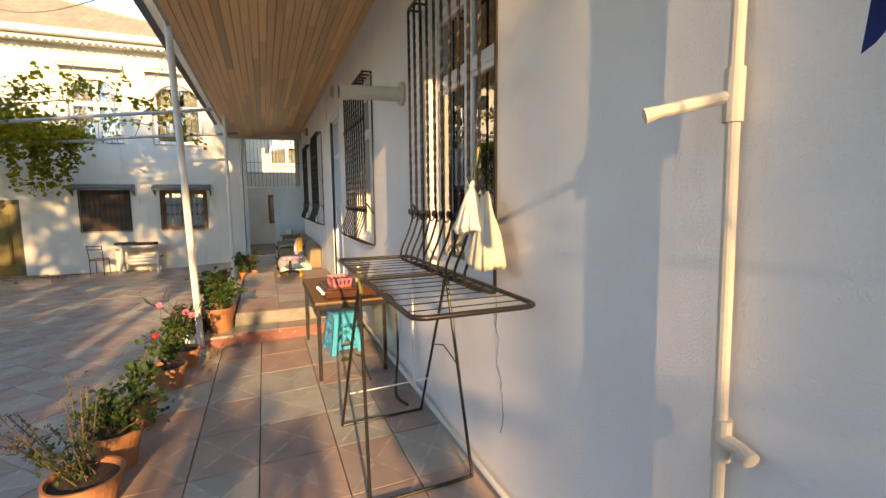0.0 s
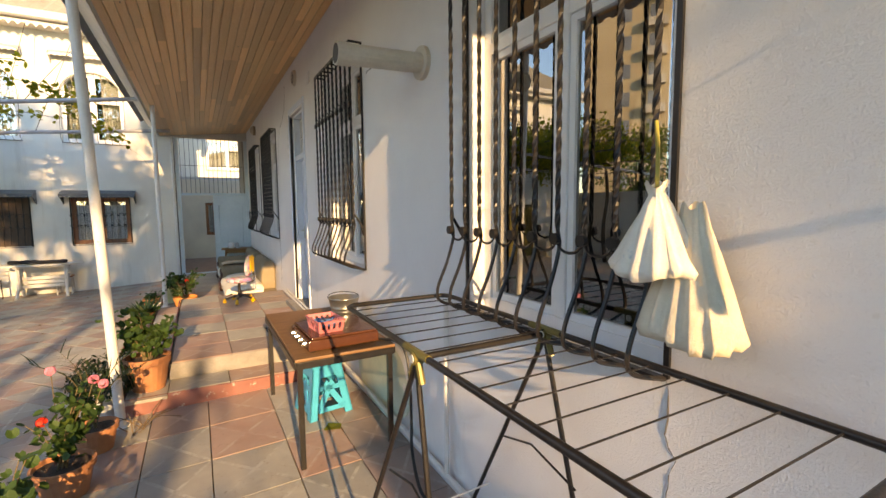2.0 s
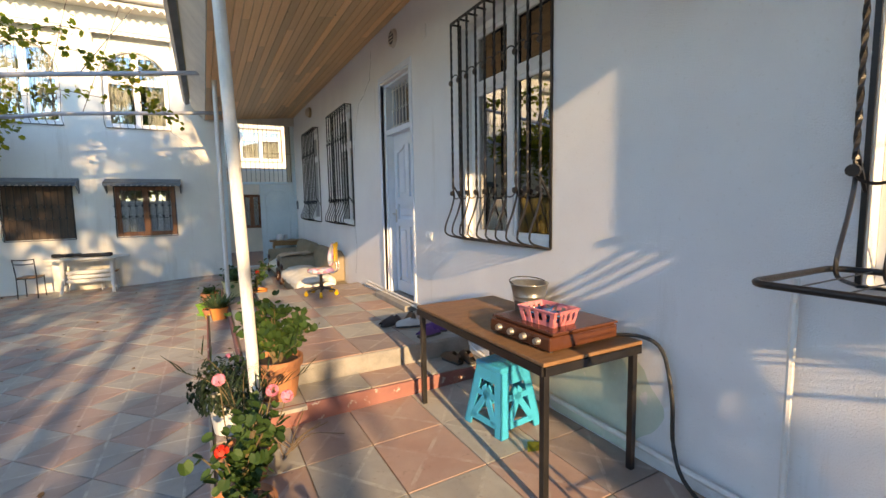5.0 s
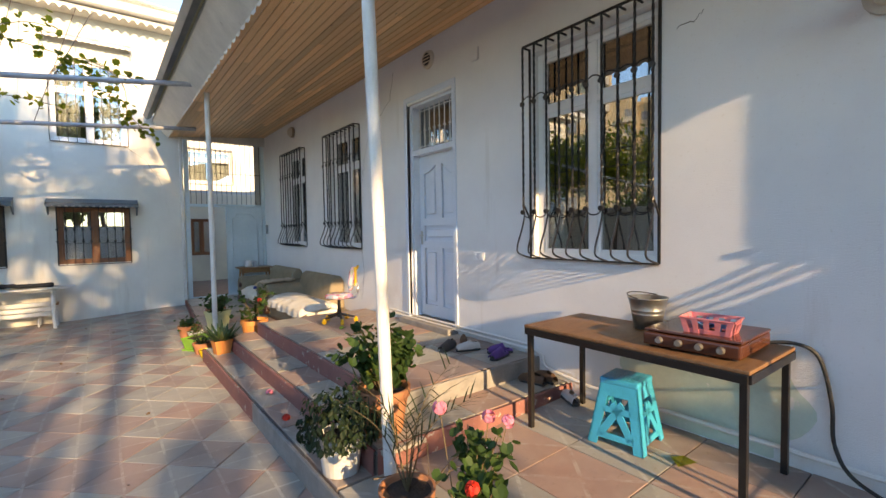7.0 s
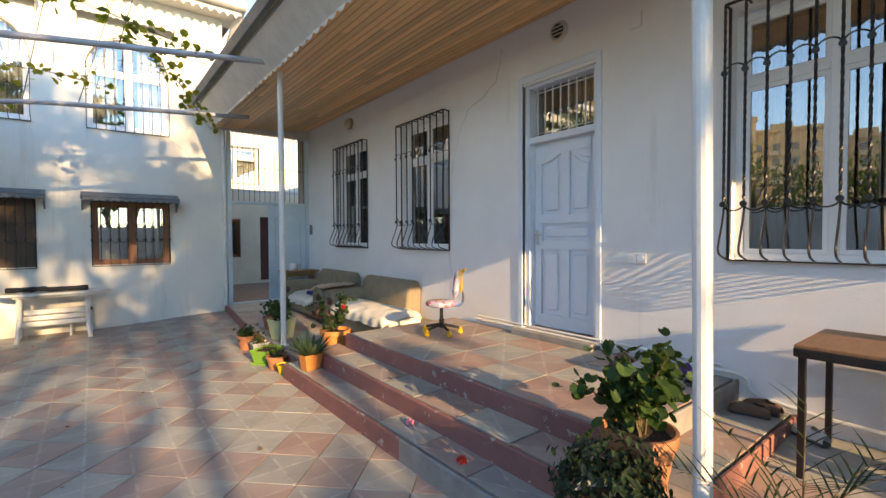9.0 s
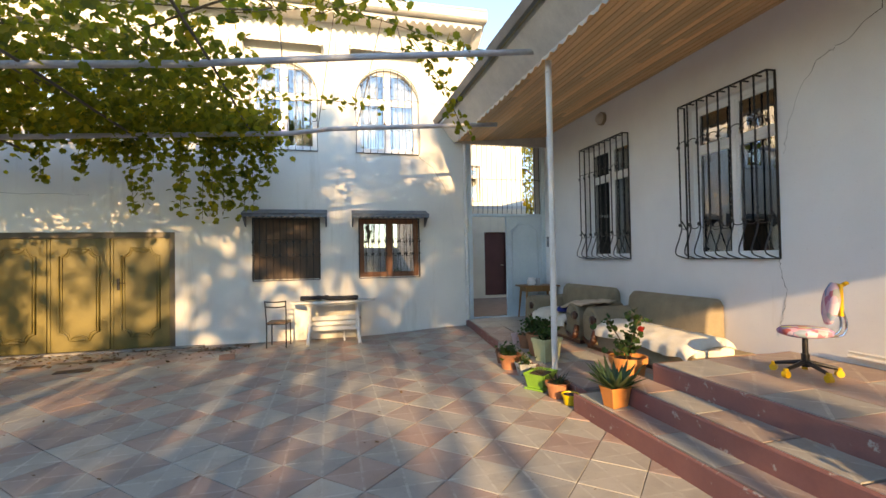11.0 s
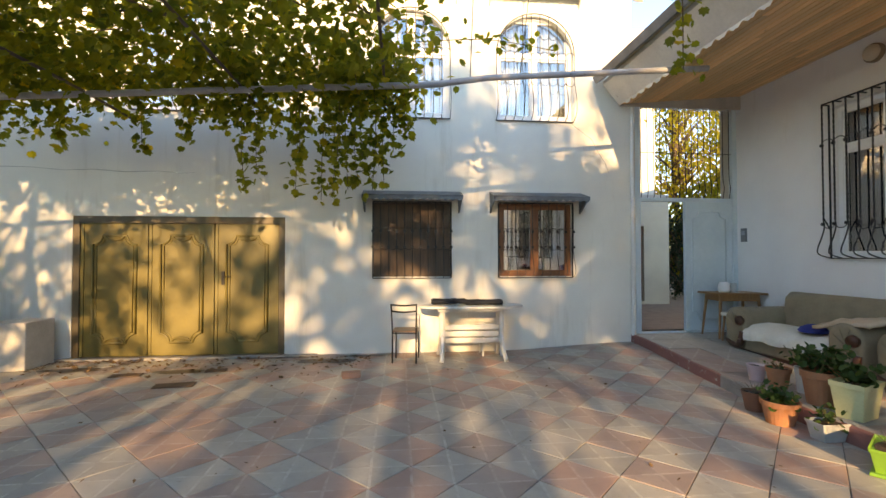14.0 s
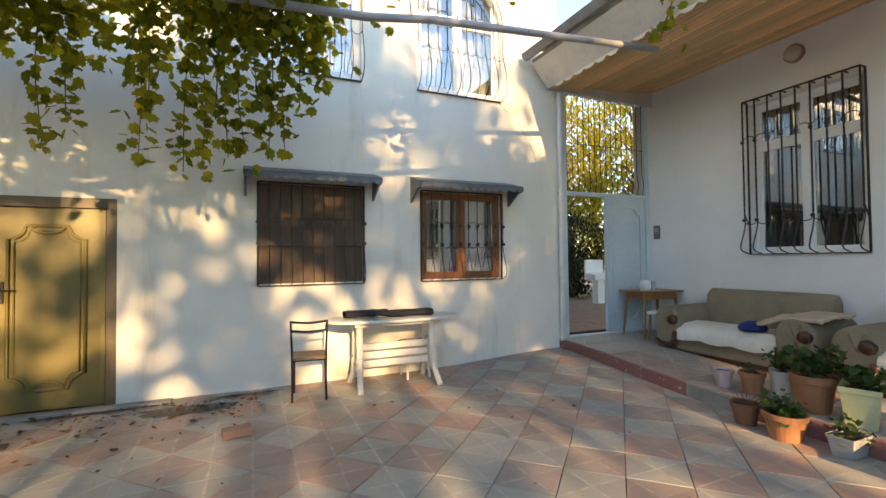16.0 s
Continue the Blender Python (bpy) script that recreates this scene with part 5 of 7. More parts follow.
# plastic stool
e = thing("plastic_stool", pose(0.72, 5.03, lower_z(0.72), 0, 0, 8), "turquoise plastic stool with pierced tapering legs", "stool")
M_TURQ = plain("turquoise_plastic", (0.02, 0.37, 0.58), 0.32)
SH = 0.46
tp, bt = 0.135, 0.20
Geo().box(-tp, tp, -tp, tp, SH - 0.045, SH).ob("seat", M_TURQ, e, bevel=0.018, seg=3)
g = Geo()
for i in range(5):
    for j in range(5):
        g.box(-0.09 + 0.045 * i - 0.015, -0.09 + 0.045 * i + 0.015, -0.09 + 0.045 * j - 0.015, -0.09 + 0.045 * j + 0.015, SH - 0.001, SH + 0.003)
tagged(g.ob("grip", M_TURQ, e), kind="stuff")
for k in range(4):
    g = Geo()
    lerp = lambda f: tp - 0.006 + (bt - tp) * (1 - f)
    q = lambda u, f: (u * lerp(f), -lerp(f), SH * f * 0.92)
    strips = [((-1, 0.0), (-0.66, 0.0), (-0.44, 1), (-1, 1)), ((0.66, 0.0), (1, 0.0), (1, 1), (0.44, 1)), ((-0.5, 0.80), (0.5, 0.80), (0.5, 1), (-0.5, 1)),
              ((-0.70, 0.22), (-0.48, 0.14), (0.34, 0.66), (0.12, 0.74)), ((0.48, 0.14), (0.70, 0.22), (-0.12, 0.74), (-0.34, 0.66)), ((-0.6, 0.54), (0.6, 0.54), (0.6, 0.63), (-0.6, 0.63)), ((-0.68, 0.12), (0.68, 0.12), (0.68, 0.21), (-0.68, 0.21))]
    for s in strips:
        pts = [Vector(q(u, f)) for u, f in s]
        back = [p + Vector((0, 0.012, 0)) for p in pts]
        g.add(pts + back, [(0, 1, 2, 3), (7, 6, 5, 4), (0, 4, 5, 1), (1, 5, 6, 2), (2, 6, 7, 3), (3, 7, 4, 0)])
    g.ob("leg_panel", M_TURQ, e, at=pose(0, 0, 0, 0, 0, 90 * k))
tagged(Geo().add([(0.62, 4.62, 0), (0.74, 4.56, 0.012), (0.78, 4.66, 0.004), (0.68, 4.70, 0.015)], [(0, 1, 2, 3)]).ob("fallen_leaf", M_GOLD, at=pose(0, 0, lower_z(0.7) + 0.006)), "yellow fallen leaf under the table", "leaf")


# ---- shoes ----
def shoe(m, material, label, long=0.26, slip=False):
    e = thing("shoe", m, label, "shoe", "shoes by the door")
    g = Geo()
    out = [(-0.5, 0.0), (-0.48, 0.13), (-0.2, 0.14), (0.1, 0.16), (0.35, 0.18), (0.5, 0.08), (0.5, -0.05), (0.35, -0.15), (0.1, -0.14), (-0.2, -0.13), (-0.48, -0.12)]
    g.prism([(x * long, y * long * 1.1) for x, y in out], "z", 0, 0.022)
    g.ob("sole", plain("shoe_sole", (0.05, 0.05, 0.05), 0.7), e, bevel=0.005)
    g = Geo()
    n = 10
    rows = []
    for i in range(9):
        x = -0.48 + i * 0.12
        wv, hv = (0.12, 0.075) if i < 3 else (0.15, 0.085 - 0.008 * (i - 3))
        if slip and i < 3:
            hv = 0.03
        rows.append([(x * long, wv * long * 1.1 * math.cos(t), 0.02 + hv * math.sin(t) * (0.7 if i in (0, 8) else 1)) for t in [math.pi * k / n for k in range(n + 1)]])
    for a, b in zip(rows, rows[1:]):
        for k in range(n):
            if rows.index(a) in (1, 2) and 3 <= k <= 6:
                continue
            g.add([a[k], a[k + 1], b[k + 1], b[k]], [(0, 1, 2, 3)])
    g.ob("upper", material, e, smooth=True)


M_BLKSHOE, M_WHTSHOE = plain("dark_leather", (0.05, 0.045, 0.05), 0.5), plain("white_leather", (0.6, 0.58, 0.56), 0.6)
M_PURPLE, M_BRN = plain("purple_foam", (0.10, 0.035, 0.22), 0.6), plain("brown_leather", (0.12, 0.06, 0.03), 0.6)
shoe(pose(0.62, 6.95, Z3 + 0.004, 0, 0, 200), M_BLKSHOE, "dark sandal lying on the terrace tiles")
shoe(pose(0.75, 6.78, Z3 + 0.004, 0, 0, 160), M_WHTSHOE, "worn white trainer lying on the terrace tiles")
shoe(pose(0.86, 6.98, Z3 + 0.004, 0, 0, 230), M_BRN, "brown shoe lying on the terrace tiles")
shoe(pose(0.80, 6.38, Z3 + 0.004, 0, 0, 190), M_PURPLE, "purple foam clog on the terrace tiles", slip=True)
shoe(pose(0.93, 6.50, Z3 + 0.004, 0, 0, 150), M_PURPLE, "purple foam clog on the terrace tiles", slip=True)
shoe(pose(0.86, 6.02, Z2 + 0.004, 0, 0, 100), M_BRN, "brown slipper on the step")
shoe(pose(1.0, 5.98, Z2 + 0.004, 0, 0, 80), M_BRN, "brown slipper on the step")
shoe(pose(0.98, 5.70, lower_z(1.0) + 0.004, 0, 0, 60), M_WHTSHOE, "white trainer at the foot of the step")

# ---- sofas ----
M_SOFA = mat("olive_brown_upholstery", (0.28, 0.225, 0.15), (0.21, 0.165, 0.11), 5, 0.85, bump=0.35, bscale=160)
M_CARVE = mat("carved_dark_wood", (0.085, 0.028, 0.014), (0.045, 0.015, 0.008), 6, 0.35, bump=0.3)
M_SHEETW = mat("cream_bed_sheet", (0.74, 0.70, 0.62), (0.62, 0.58, 0.50), 4, 0.95, bump=0.5, bscale=14)


def sofa(m, w, d, arms, back, label, sheet=True, seat_h=0.36, chaise=False):
    """Local: x along the seat, front towards -y."""
    e = thing("sofa", m, label, "sofa", "terrace sofas")
    Geo().box(-w / 2, w / 2, -d / 2, d / 2, 0.05, 0.26).ob("base", M_SOFA, e, bevel=0.035, seg=3)
    Geo().box(-w / 2 + 0.03, w / 2 - 0.03, -d / 2 + 0.02, d / 2 - 0.03, 0, 0.06).ob("plinth", M_CARVE, e, bevel=0.008)
    for s in arms:
        cx = s * (w / 2 - 0.17)
        o = [(cx - 0.17, 0.08), (cx - 0.18, 0.30)] + [(cx - 0.19 * math.cos(t), 0.43 + 0.19 * math.sin(t)) for t in [math.pi * k / 10 for k in range(11)]] + [(cx + 0.18, 0.30), (cx + 0.17, 0.08)]
        Geo().prism(o, "y", -d / 2 - 0.03, d / 2 - 0.02).ob("arm", M_SOFA, e, bevel=0.05, seg=3, smooth=True)
        g = Geo()
        sweep = [(cx + 0.16, -d / 2 - 0.045, 0.30), (cx + 0.12, -d / 2 - 0.05, 0.13), (cx - 0.02, -d / 2 - 0.05, 0.11), (cx - 0.15, -d / 2 - 0.045, 0.16)]
        g.tube(bowed(sweep, 6), [0.05 - 0.036 * abs(k / 18 - 0.3) * 1.3 for k in range(19)], 8)
        g.tube([(cx + 0.10, -d / 2 - 0.02, 0.44), (cx + 0.10, -d / 2 - 0.065, 0.44)], [0.075, 0.055], 14)
        g.ob("carving", M_CARVE, e, smooth=True)
        for k in range(4):
            t = radians(150 - 38 * k)
            Geo().tube([(cx + 0.02, -d / 2 - 0.032, 0.38), (cx + 0.02 + 0.17 * math.cos(t), -d / 2 - 0.032, 0.40 + 0.17 * math.sin(t))], 0.005, 5).ob("pleat", M_SOFA, e)
    if back:
        a, b = back
        prof = [(d / 2 - 0.30, 0.26), (d / 2 - 0.26, 0.62), (d / 2 - 0.24, 0.76), (d / 2 - 0.16, 0.84), (d / 2 - 0.05, 0.83), (d / 2 + 0.0, 0.74), (d / 2, 0.26)]
        Geo().prism(prof, "x", a, b).ob("back", M_SOFA, e, bevel=0.05, seg=3, smooth=True)
    x0, x1 = -w / 2 + (0.34 if -1 in arms else 0.0), w / 2 - (0.34 if 1 in arms else 0.0)
    g = Geo()
    nx, ny = 36, 20
    fall = lambda i: 0.0 if 1 in arms else 0.09 * max(0, (i - nx + 3) / 3) ** 3
    f0, f1 = -d / 2 - 0.015, d / 2 - (0.28 if back else 0.02)
    pt = lambda i, j: (x0 + (x1 - x0) * i / nx,
                       f0 + 0.05 + (f1 - f0 - 0.05) * max(0, j - 4) / (ny - 4) - ((0.09 + 0.012 * math.sin(i * 1.1)) * math.sin(min(1.0, (4 - j) / 2.6) * 1.57) if j < 4 else 0),
                       (seat_h + 0.06 * math.sin(math.pi * min(1, max(0, j - 4) / 16)) ** 0.5 + 0.014 * noise.noise((i * 0.3, j * 0.3, w))) - fall(i) if j >= 4 else seat_h - 0.15 * ((4 - j) / 4) ** 1.5 - 0.012 * math.sin(i * 0.5) * (4 - j) / 4 - fall(i))
    for i in range(nx):
        for j in range(ny):
            g.add([pt(i, j), pt(i + 1, j), pt(i + 1, j + 1), pt(i, j + 1)], [(0, 1, 2, 3)])
    g.ob("seat_sheet", M_SHEETW, e, smooth=True)
    Geo().box(x0 + 0.02, x1 - 0.02, f0 + 0.075, f1, 0.24, seat_h - 0.05).ob("cushion", M_SHEETW if sheet else M_SOFA, e, bevel=0.04, seg=3)
    return e


sofa(pose(0.70, 11.14, sofa_z(11.0) - 0.005, 0, 0, -90), 2.05, 0.88, (-1,), (-0.86, 0.62), "long olive brown sofa with one rolled arm under a cream sheet", seat_h=0.40)
sofa(pose(0.70, 13.27, sofa_z(13.2) - 0.005, 0, 0, -90), 1.88, 0.86, (-1, 1), (-0.66, 0.80), "olive brown loveseat with carved rolled arms and a cream seat")
g = Geo()
for i in range(14):
    for j in range(10):
        q = lambda a, b: (0.26 + 0.62 * a / 14, 12.26 + 0.62 * b / 10, sofa_z(12.4) + 0.66 + 0.03 * noise.noise((a * 0.4, b * 0.4, 3)) - 0.18 * max(0, (b / 10 - 0.55)) - 0.12 * max(0, 0.3 - a / 14))
        g.add([q(i, j), q(i + 1, j), q(i + 1, j + 1), q(i, j + 1)], [(0, 1, 2, 3)])
o = g.ob("pillow_cloth", mat("beige_pillow_cloth", (0.58, 0.45, 0.33), (0.48, 0.37, 0.27), 6, 0.95, bump=0.4), smooth=True)
o.modifiers.new("thick", "SOLIDIFY").thickness = 0.035
tagged(o, "beige cloth pillow lying over the sofa arm", "pillow")
g = Geo()
g.lathe([(0.0, 0.10), (0.06, 0.09), (0.12, 0.06), (0.15, 0.02), (0.14, 0.0)], 14)
o = g.ob("blue_cloth", plain("royal_blue_cloth", (0.02, 0.035, 0.20), 0.95), smooth=True, at=pose(0.42, 13.02, sofa_z(13.0) + 0.43, 0, 0, 30))
tagged(o, "crumpled royal blue cloth on the loveseat", "cloth")

# ---- wooden table by the gate ----
M_OAK = mat("warm_brown_wood", (0.36, 0.17, 0.06), (0.25, 0.11, 0.04), 3, 0.45, stretch=(10, 2, 2), bump=0.12)
GZ = sofa_z(14.4)
e = thing("side_table", pose(0.76, 14.74, GZ, 0, 0, -4) @ Matrix.Diagonal((0.86, 0.86, 1.15, 1)), "small brown wooden table with splayed legs", "table")
Geo().box(-0.46, 0.46, -0.29, 0.29, 0.585, 0.61).ob("top", M_OAK, e, bevel=0.006)
Geo().box(-0.36, 0.36, -0.22, 0.22, 0.50, 0.584).ob("apron", M_OAK, e, bevel=0.004)
for sx in (-1, 1):
    for sy in (-1, 1):
        Geo().tube([(sx * 0.34, sy * 0.2, 0.56), (sx * 0.40, sy * 0.25, 0.0)], [0.028, 0.017], 10).ob("leg", M_OAK, e)
e = thing("wooden_stool", pose(0.52, 14.34, sofa_z(14.34), 0, 0, 8), "wooden stool with a pale padded seat", "stool")
Geo().box(-0.15, 0.15, -0.15, 0.15, 0.38, 0.43).ob("seat", M_SHEETW, e, bevel=0.02, seg=3)
for sx in (-1, 1):
    for sy in (-1, 1):
        Geo().tube([(sx * 0.11, sy * 0.11, 0.38), (sx * 0.13, sy * 0.13, 0)], [0.019, 0.014], 8).ob("leg", M_OAK, e)
e = thing("jug", pose(0.60, 14.70, GZ + 0.7015), "white plastic jug with a handle", "jug")
Geo().lathe([(0.0, 0.0), (0.07, 0.0), (0.085, 0.05), (0.08, 0.11), (0.06, 0.15), (0.055, 0.16)], 20).ob("body", M_PVC, e, smooth=True)
Geo().tube(bowed([(0.06, 0, 0.14), (0.12, 0, 0.12), (0.12, 0, 0.05), (0.08, 0, 0.03)], 5), 0.009, 6).ob("handle", M_PVC, e)
Geo().box(0.09, 0.22, -0.06, 0.06, 0, 0.012).tube([(0.155, 0, 0), (0.155, 0, 0.14)], 0.045, 14).ob("glass_jar", plain("cloudy_glass", (0.5, 0.52, 0.54), 0.15), e)

# ---- child's swivel chair ----
m_, nt_, s_ = blank("flowered_fabric")
v_ = nt_.nodes.new("ShaderNodeTexVoronoi")
v_.inputs["Scale"].default_value = 16
nt_.links.new(coords(nt_), v_.inputs["Vector"])
sp_ = nt_.nodes.new("ShaderNodeSeparateColor")
nt_.links.new(v_.outputs["Color"], sp_.inputs[0])
nt_.links.new(ramp(nt_, sp_.outputs[0], [(0.0, (0.55, 0.30, 0.40)), (0.3, (0.62, 0.50, 0.55)), (0.5, (0.28, 0.20, 0.42)), (0.7, (0.55, 0.12, 0.10)), (0.85, (0.14, 0.26, 0.45)), (1.0, (0.62, 0.52, 0.20))]), s_.inputs["Base Color"])
s_.inputs["Roughness"].default_value = 0.9
M_FLOWER = m_
M_YEL = plain("yellow_plastic", (0.72, 0.42, 0.02), 0.35)
e = thing("swivel_chair", pose(0.36, 9.02, Z3 + 0.004, 0, 0, -125) @ Matrix.Scale(0.9, 4), "child's swivel chair in flowered fabric with yellow castors", "chair")
for k in range(5):
    a = radians(72 * k + 20)
    c, s = math.cos(a), math.sin(a)
    Geo().tube([(0.03 * c, 0.03 * s, 0.12), (0.24 * c, 0.24 * s, 0.075)], [0.022, 0.016], 8).ob("star_leg", M_IRON, e)
    g = Geo().tube([(0.25 * c - 0.022 * s, 0.25 * s + 0.022 * c, 0.032), (0.25 * c + 0.022 * s, 0.25 * s - 0.022 * c, 0.032)], 0.032, 14).tube([(0.25 * c, 0.25 * s, 0.05), (0.25 * c, 0.25 * s, 0.085)], 0.022, 8)
    g.ob("castor", M_YEL, e)
Geo().tube([(0, 0, 0.08), (0, 0, 0.36)], 0.024, 10).tube([(0, 0, 0.08), (0, 0, 0.2)], 0.034, 10).ob("column", M_IRON, e)
g = Geo().lathe([(0.0, 0.0), (0.15, 0.0), (0.205, 0.02), (0.21, 0.05), (0.18, 0.075), (0.0, 0.085)], 24, (0, 0, 0.36))
g.ob("seat", M_FLOWER, e, smooth=True)
g = Geo().lathe([(0.0, -0.045), (0.10, -0.04), (0.15, -0.015), (0.155, 0.015), (0.11, 0.04), (0.0, 0.05)], 22)
o = g.ob("back", M_FLOWER, e, smooth=True)
o.matrix_basis = pose(0, 0.20, 0.66, 82, 0, 0) @ Matrix.Diagonal((0.78, 1.25, 1, 1))
for s in (-1, 1):
    Geo().tube(bowed([(s * 0.05, 0.10, 0.37), (s * 0.05, 0.25, 0.38), (s * 0.05, 0.29, 0.48), (s * 0.05, 0.26, 0.62)], 5), 0.010, 8).ob("back_tube", plain("chrome", (0.6, 0.6, 0.6), 0.15, 1.0, 0) if s < 0 else bpy.data.materials["chrome"], e)
Geo().box(-0.06, 0.06, 0.245, 0.275, 0.55, 0.84).ob("back_plate", M_YEL, e, bevel=0.012)
Geo().tube([(-0.05, 0.27, 0.80), (0.05, 0.30, 0.85)], 0.018, 8).ob("lever", M_YEL, e)

# ---- garden table and chair by the far wall ----
TZF = yard_z(14.2)
e = thing("garden_table", pose(-3.38, 14.66, TZF) @ Matrix.Diagonal((0.95, 0.88, 1.27, 1)), "white oval plastic garden table on slatted trestle legs", "table")
o_ = [(0.80 * math.cos(t) * (1 if abs(math.cos(t)) < 0.2 else 1), 0.36 * (abs(math.sin(t)) ** 0.75) * (1 if math.sin(t) > 0 else -1)) for t in [2 * math.pi * k / 40 for k in range(40)]]
M_WPL = mat("weathered_white_plastic", (0.72, 0.71, 0.67), (0.58, 0.57, 0.52), 4, 0.55, bump=0.1, spots=(0.40, 0.36, 0.30), spot_scale=6, spot_at=0.68)
Geo().prism(o_, "z", 0.58, 0.605).ob("top", M_WPL, e, bevel=0.008)
Geo().box(-0.52, 0.52, -0.22, 0.22, 0.545, 0.579).ob("apron", M_WPL, e, bevel=0.008)
for s in (-1, 1):
    for f in (-1, 1):
        Geo().tube(bowed([(s * 0.45, f * 0.12, 0.55), (s * 0.45, f * 0.13, 0.28), (s * 0.46, f * 0.2, 0.12), (s * 0.48, f * 0.32, 0.0)], 5), [0.04] * 8 + [0.034] * 8, 6).ob("leg", M_WPL, e)
    Geo().box(s * 0.45 - 0.02, s * 0.45 + 0.02, -0.13, 0.13, 0.14, 0.40).ob("trestle", M_WPL, e, bevel=0.006)
for k in range(3):
    Geo().box(-0.47, 0.47, -0.02, 0.02, 0.17 + 0.075 * k, 0.23 + 0.075 * k).ob("slat", M_WPL, e, bevel=0.006)
g = Geo()
for i in range(24):
    for j in range(8):
        t0, t1 = 2 * math.pi * j / 8, 2 * math.pi * (j + 1) / 8
        q = lambda a, t: (-0.52 + 1.02 * a / 24, 0.12 * math.cos(t) * (0.9 + 0.12 * noise.noise((a * 0.5, 0, 1))), 0.045 + 0.04 * math.sin(t) * (1 + 0.4 * noise.noise((a * 0.6, math.cos(t), 5))) + (0.012 if a < 12 else -0.004))
        g.add([q(i, t0), q(i + 1, t0), q(i + 1, t1), q(i, t1)], [(0, 1, 2, 3)])
tagged(g.ob("folded_parasol", plain("black_canvas", (0.012, 0.014, 0.02), 0.85), smooth=True, at=pose(-3.44, 14.62, TZF + 0.769)), "folded black canvas parasol lying on the table", "parasol")
tagged(Geo().box(-0.16, 0.16, -0.15, 0.15, 0.40, 0.43).ob("small_stool", M_OAK, bevel=0.006, at=pose(-3.05, 14.88, TZF)), "small brown stool behind the garden table", "stool")
st = bpy.data.objects["small_stool"]
for sx in (-1, 1):
    for sy in (-1, 1):
        Geo().tube([(sx * 0.12, sy * 0.11, 0.40), (sx * 0.14, sy * 0.13, 0.0)], 0.016, 8).ob("leg", M_WPL, st)
CZ = yard_z(14.0)
e = thing("metal_chair", pose(-4.33, 14.57, CZ, 0, 0, -8), "black steel chair with a brown seat, turned to the wall", "chair")
for s in (-1, 1):
    Geo().tube(bowed([(s * 0.165, -0.17, 0.0), (s * 0.165, -0.165, 0.42), (s * 0.17, -0.19, 0.62), (s * 0.175, -0.225, 0.82)], 4), 0.011, 8).ob("back_leg", M_IRON, e)
    Geo().tube([(s * 0.165, 0.17, 0.0), (s * 0.16, 0.16, 0.42)], 0.011, 8).ob("front_leg", M_IRON, e)
for z, y in ((0.81, -0.225), (0.72, -0.21)):
    Geo().tube(bowed([(-0.175, y, z), (0, y - 0.02, z - 0.012), (0.175, y, z)], 5), 0.012, 8).ob("back_rail", M_IRON, e)
Geo().box(-0.175, 0.175, -0.17, 0.18, 0.42, 0.445).ob("seat", mat("brown_plywood_seat", (0.25, 0.15, 0.085), (0.18, 0.10, 0.055), 4, 0.5), e, bevel=0.01)
g = Geo()
for a, b in (((-0.165, -0.165), (0.165, -0.165)), ((0.165, -0.165), (0.165, 0.165)), ((0.165, 0.165), (-0.165, 0.165)), ((-0.165, 0.165), (-0.165, -0.165))):
    g.tube([(*a, 0.41), (*b, 0.41)], 0.009, 6)
g.ob("seat_ring", M_IRON, e)

# clutter by the garage gate
BZ = yard_z(14.3)
tagged(Geo().box(-9.62, -9.18, 14.42, 14.92, BZ, BZ + 0.62).ob("concrete_block", mat("limewashed_concrete", (0.58, 0.55, 0.49), (0.44, 0.41, 0.36), 4, 0.9, bump=0.5, bscale=40), bevel=0.015), "limewashed concrete block beside the gate", "block")
e = thing("stump", pose(-9.9, 14.55, BZ), "dark burnt tree stump beside the block", "stump")
Geo().lathe([(0.24, 0), (0.21, 0.2), (0.2, 0.5), (0.23, 0.72), (0.16, 0.74), (0.0, 0.70)], 12).ob("trunk", M_BARK, e)
tagged(Geo().box(-0.11, 0.11, -0.055, 0.055, 0, 0.07).ob("brick", mat("old_brick", (0.34, 0.20, 0.15), (0.26, 0.15, 0.11), 9, 0.9, bump=0.5), bevel=0.006, at=pose(-5.0, 13.72, yard_z(13.7) + 0.004, 0, 0, 12)), "single old red brick lying on the paving", "brick")
for x, y, w, d in ((-6.95, 13.55, 0.42, 0.16), (-7.75, 14.05, 0.34, 0.13), (-6.75, 14.2, 0.25, 0.12)):
    tagged(Geo().box(-w / 2, w / 2, -d / 2, d / 2, 0, 0.012).ob("drain_cover", mat("rusty_plate", (0.09, 0.055, 0.035), (0.05, 0.03, 0.02), 8, 0.7, bump=0.3) if "rusty_plate" not in bpy.data.materials else bpy.data.materials["rusty_plate"], bevel=0.003, at=pose(x, y, yard_z(y) + 0.006, 1.8, 0, 8)), "rusty sheet drain cover set in the paving", "drain cover", "drain covers")

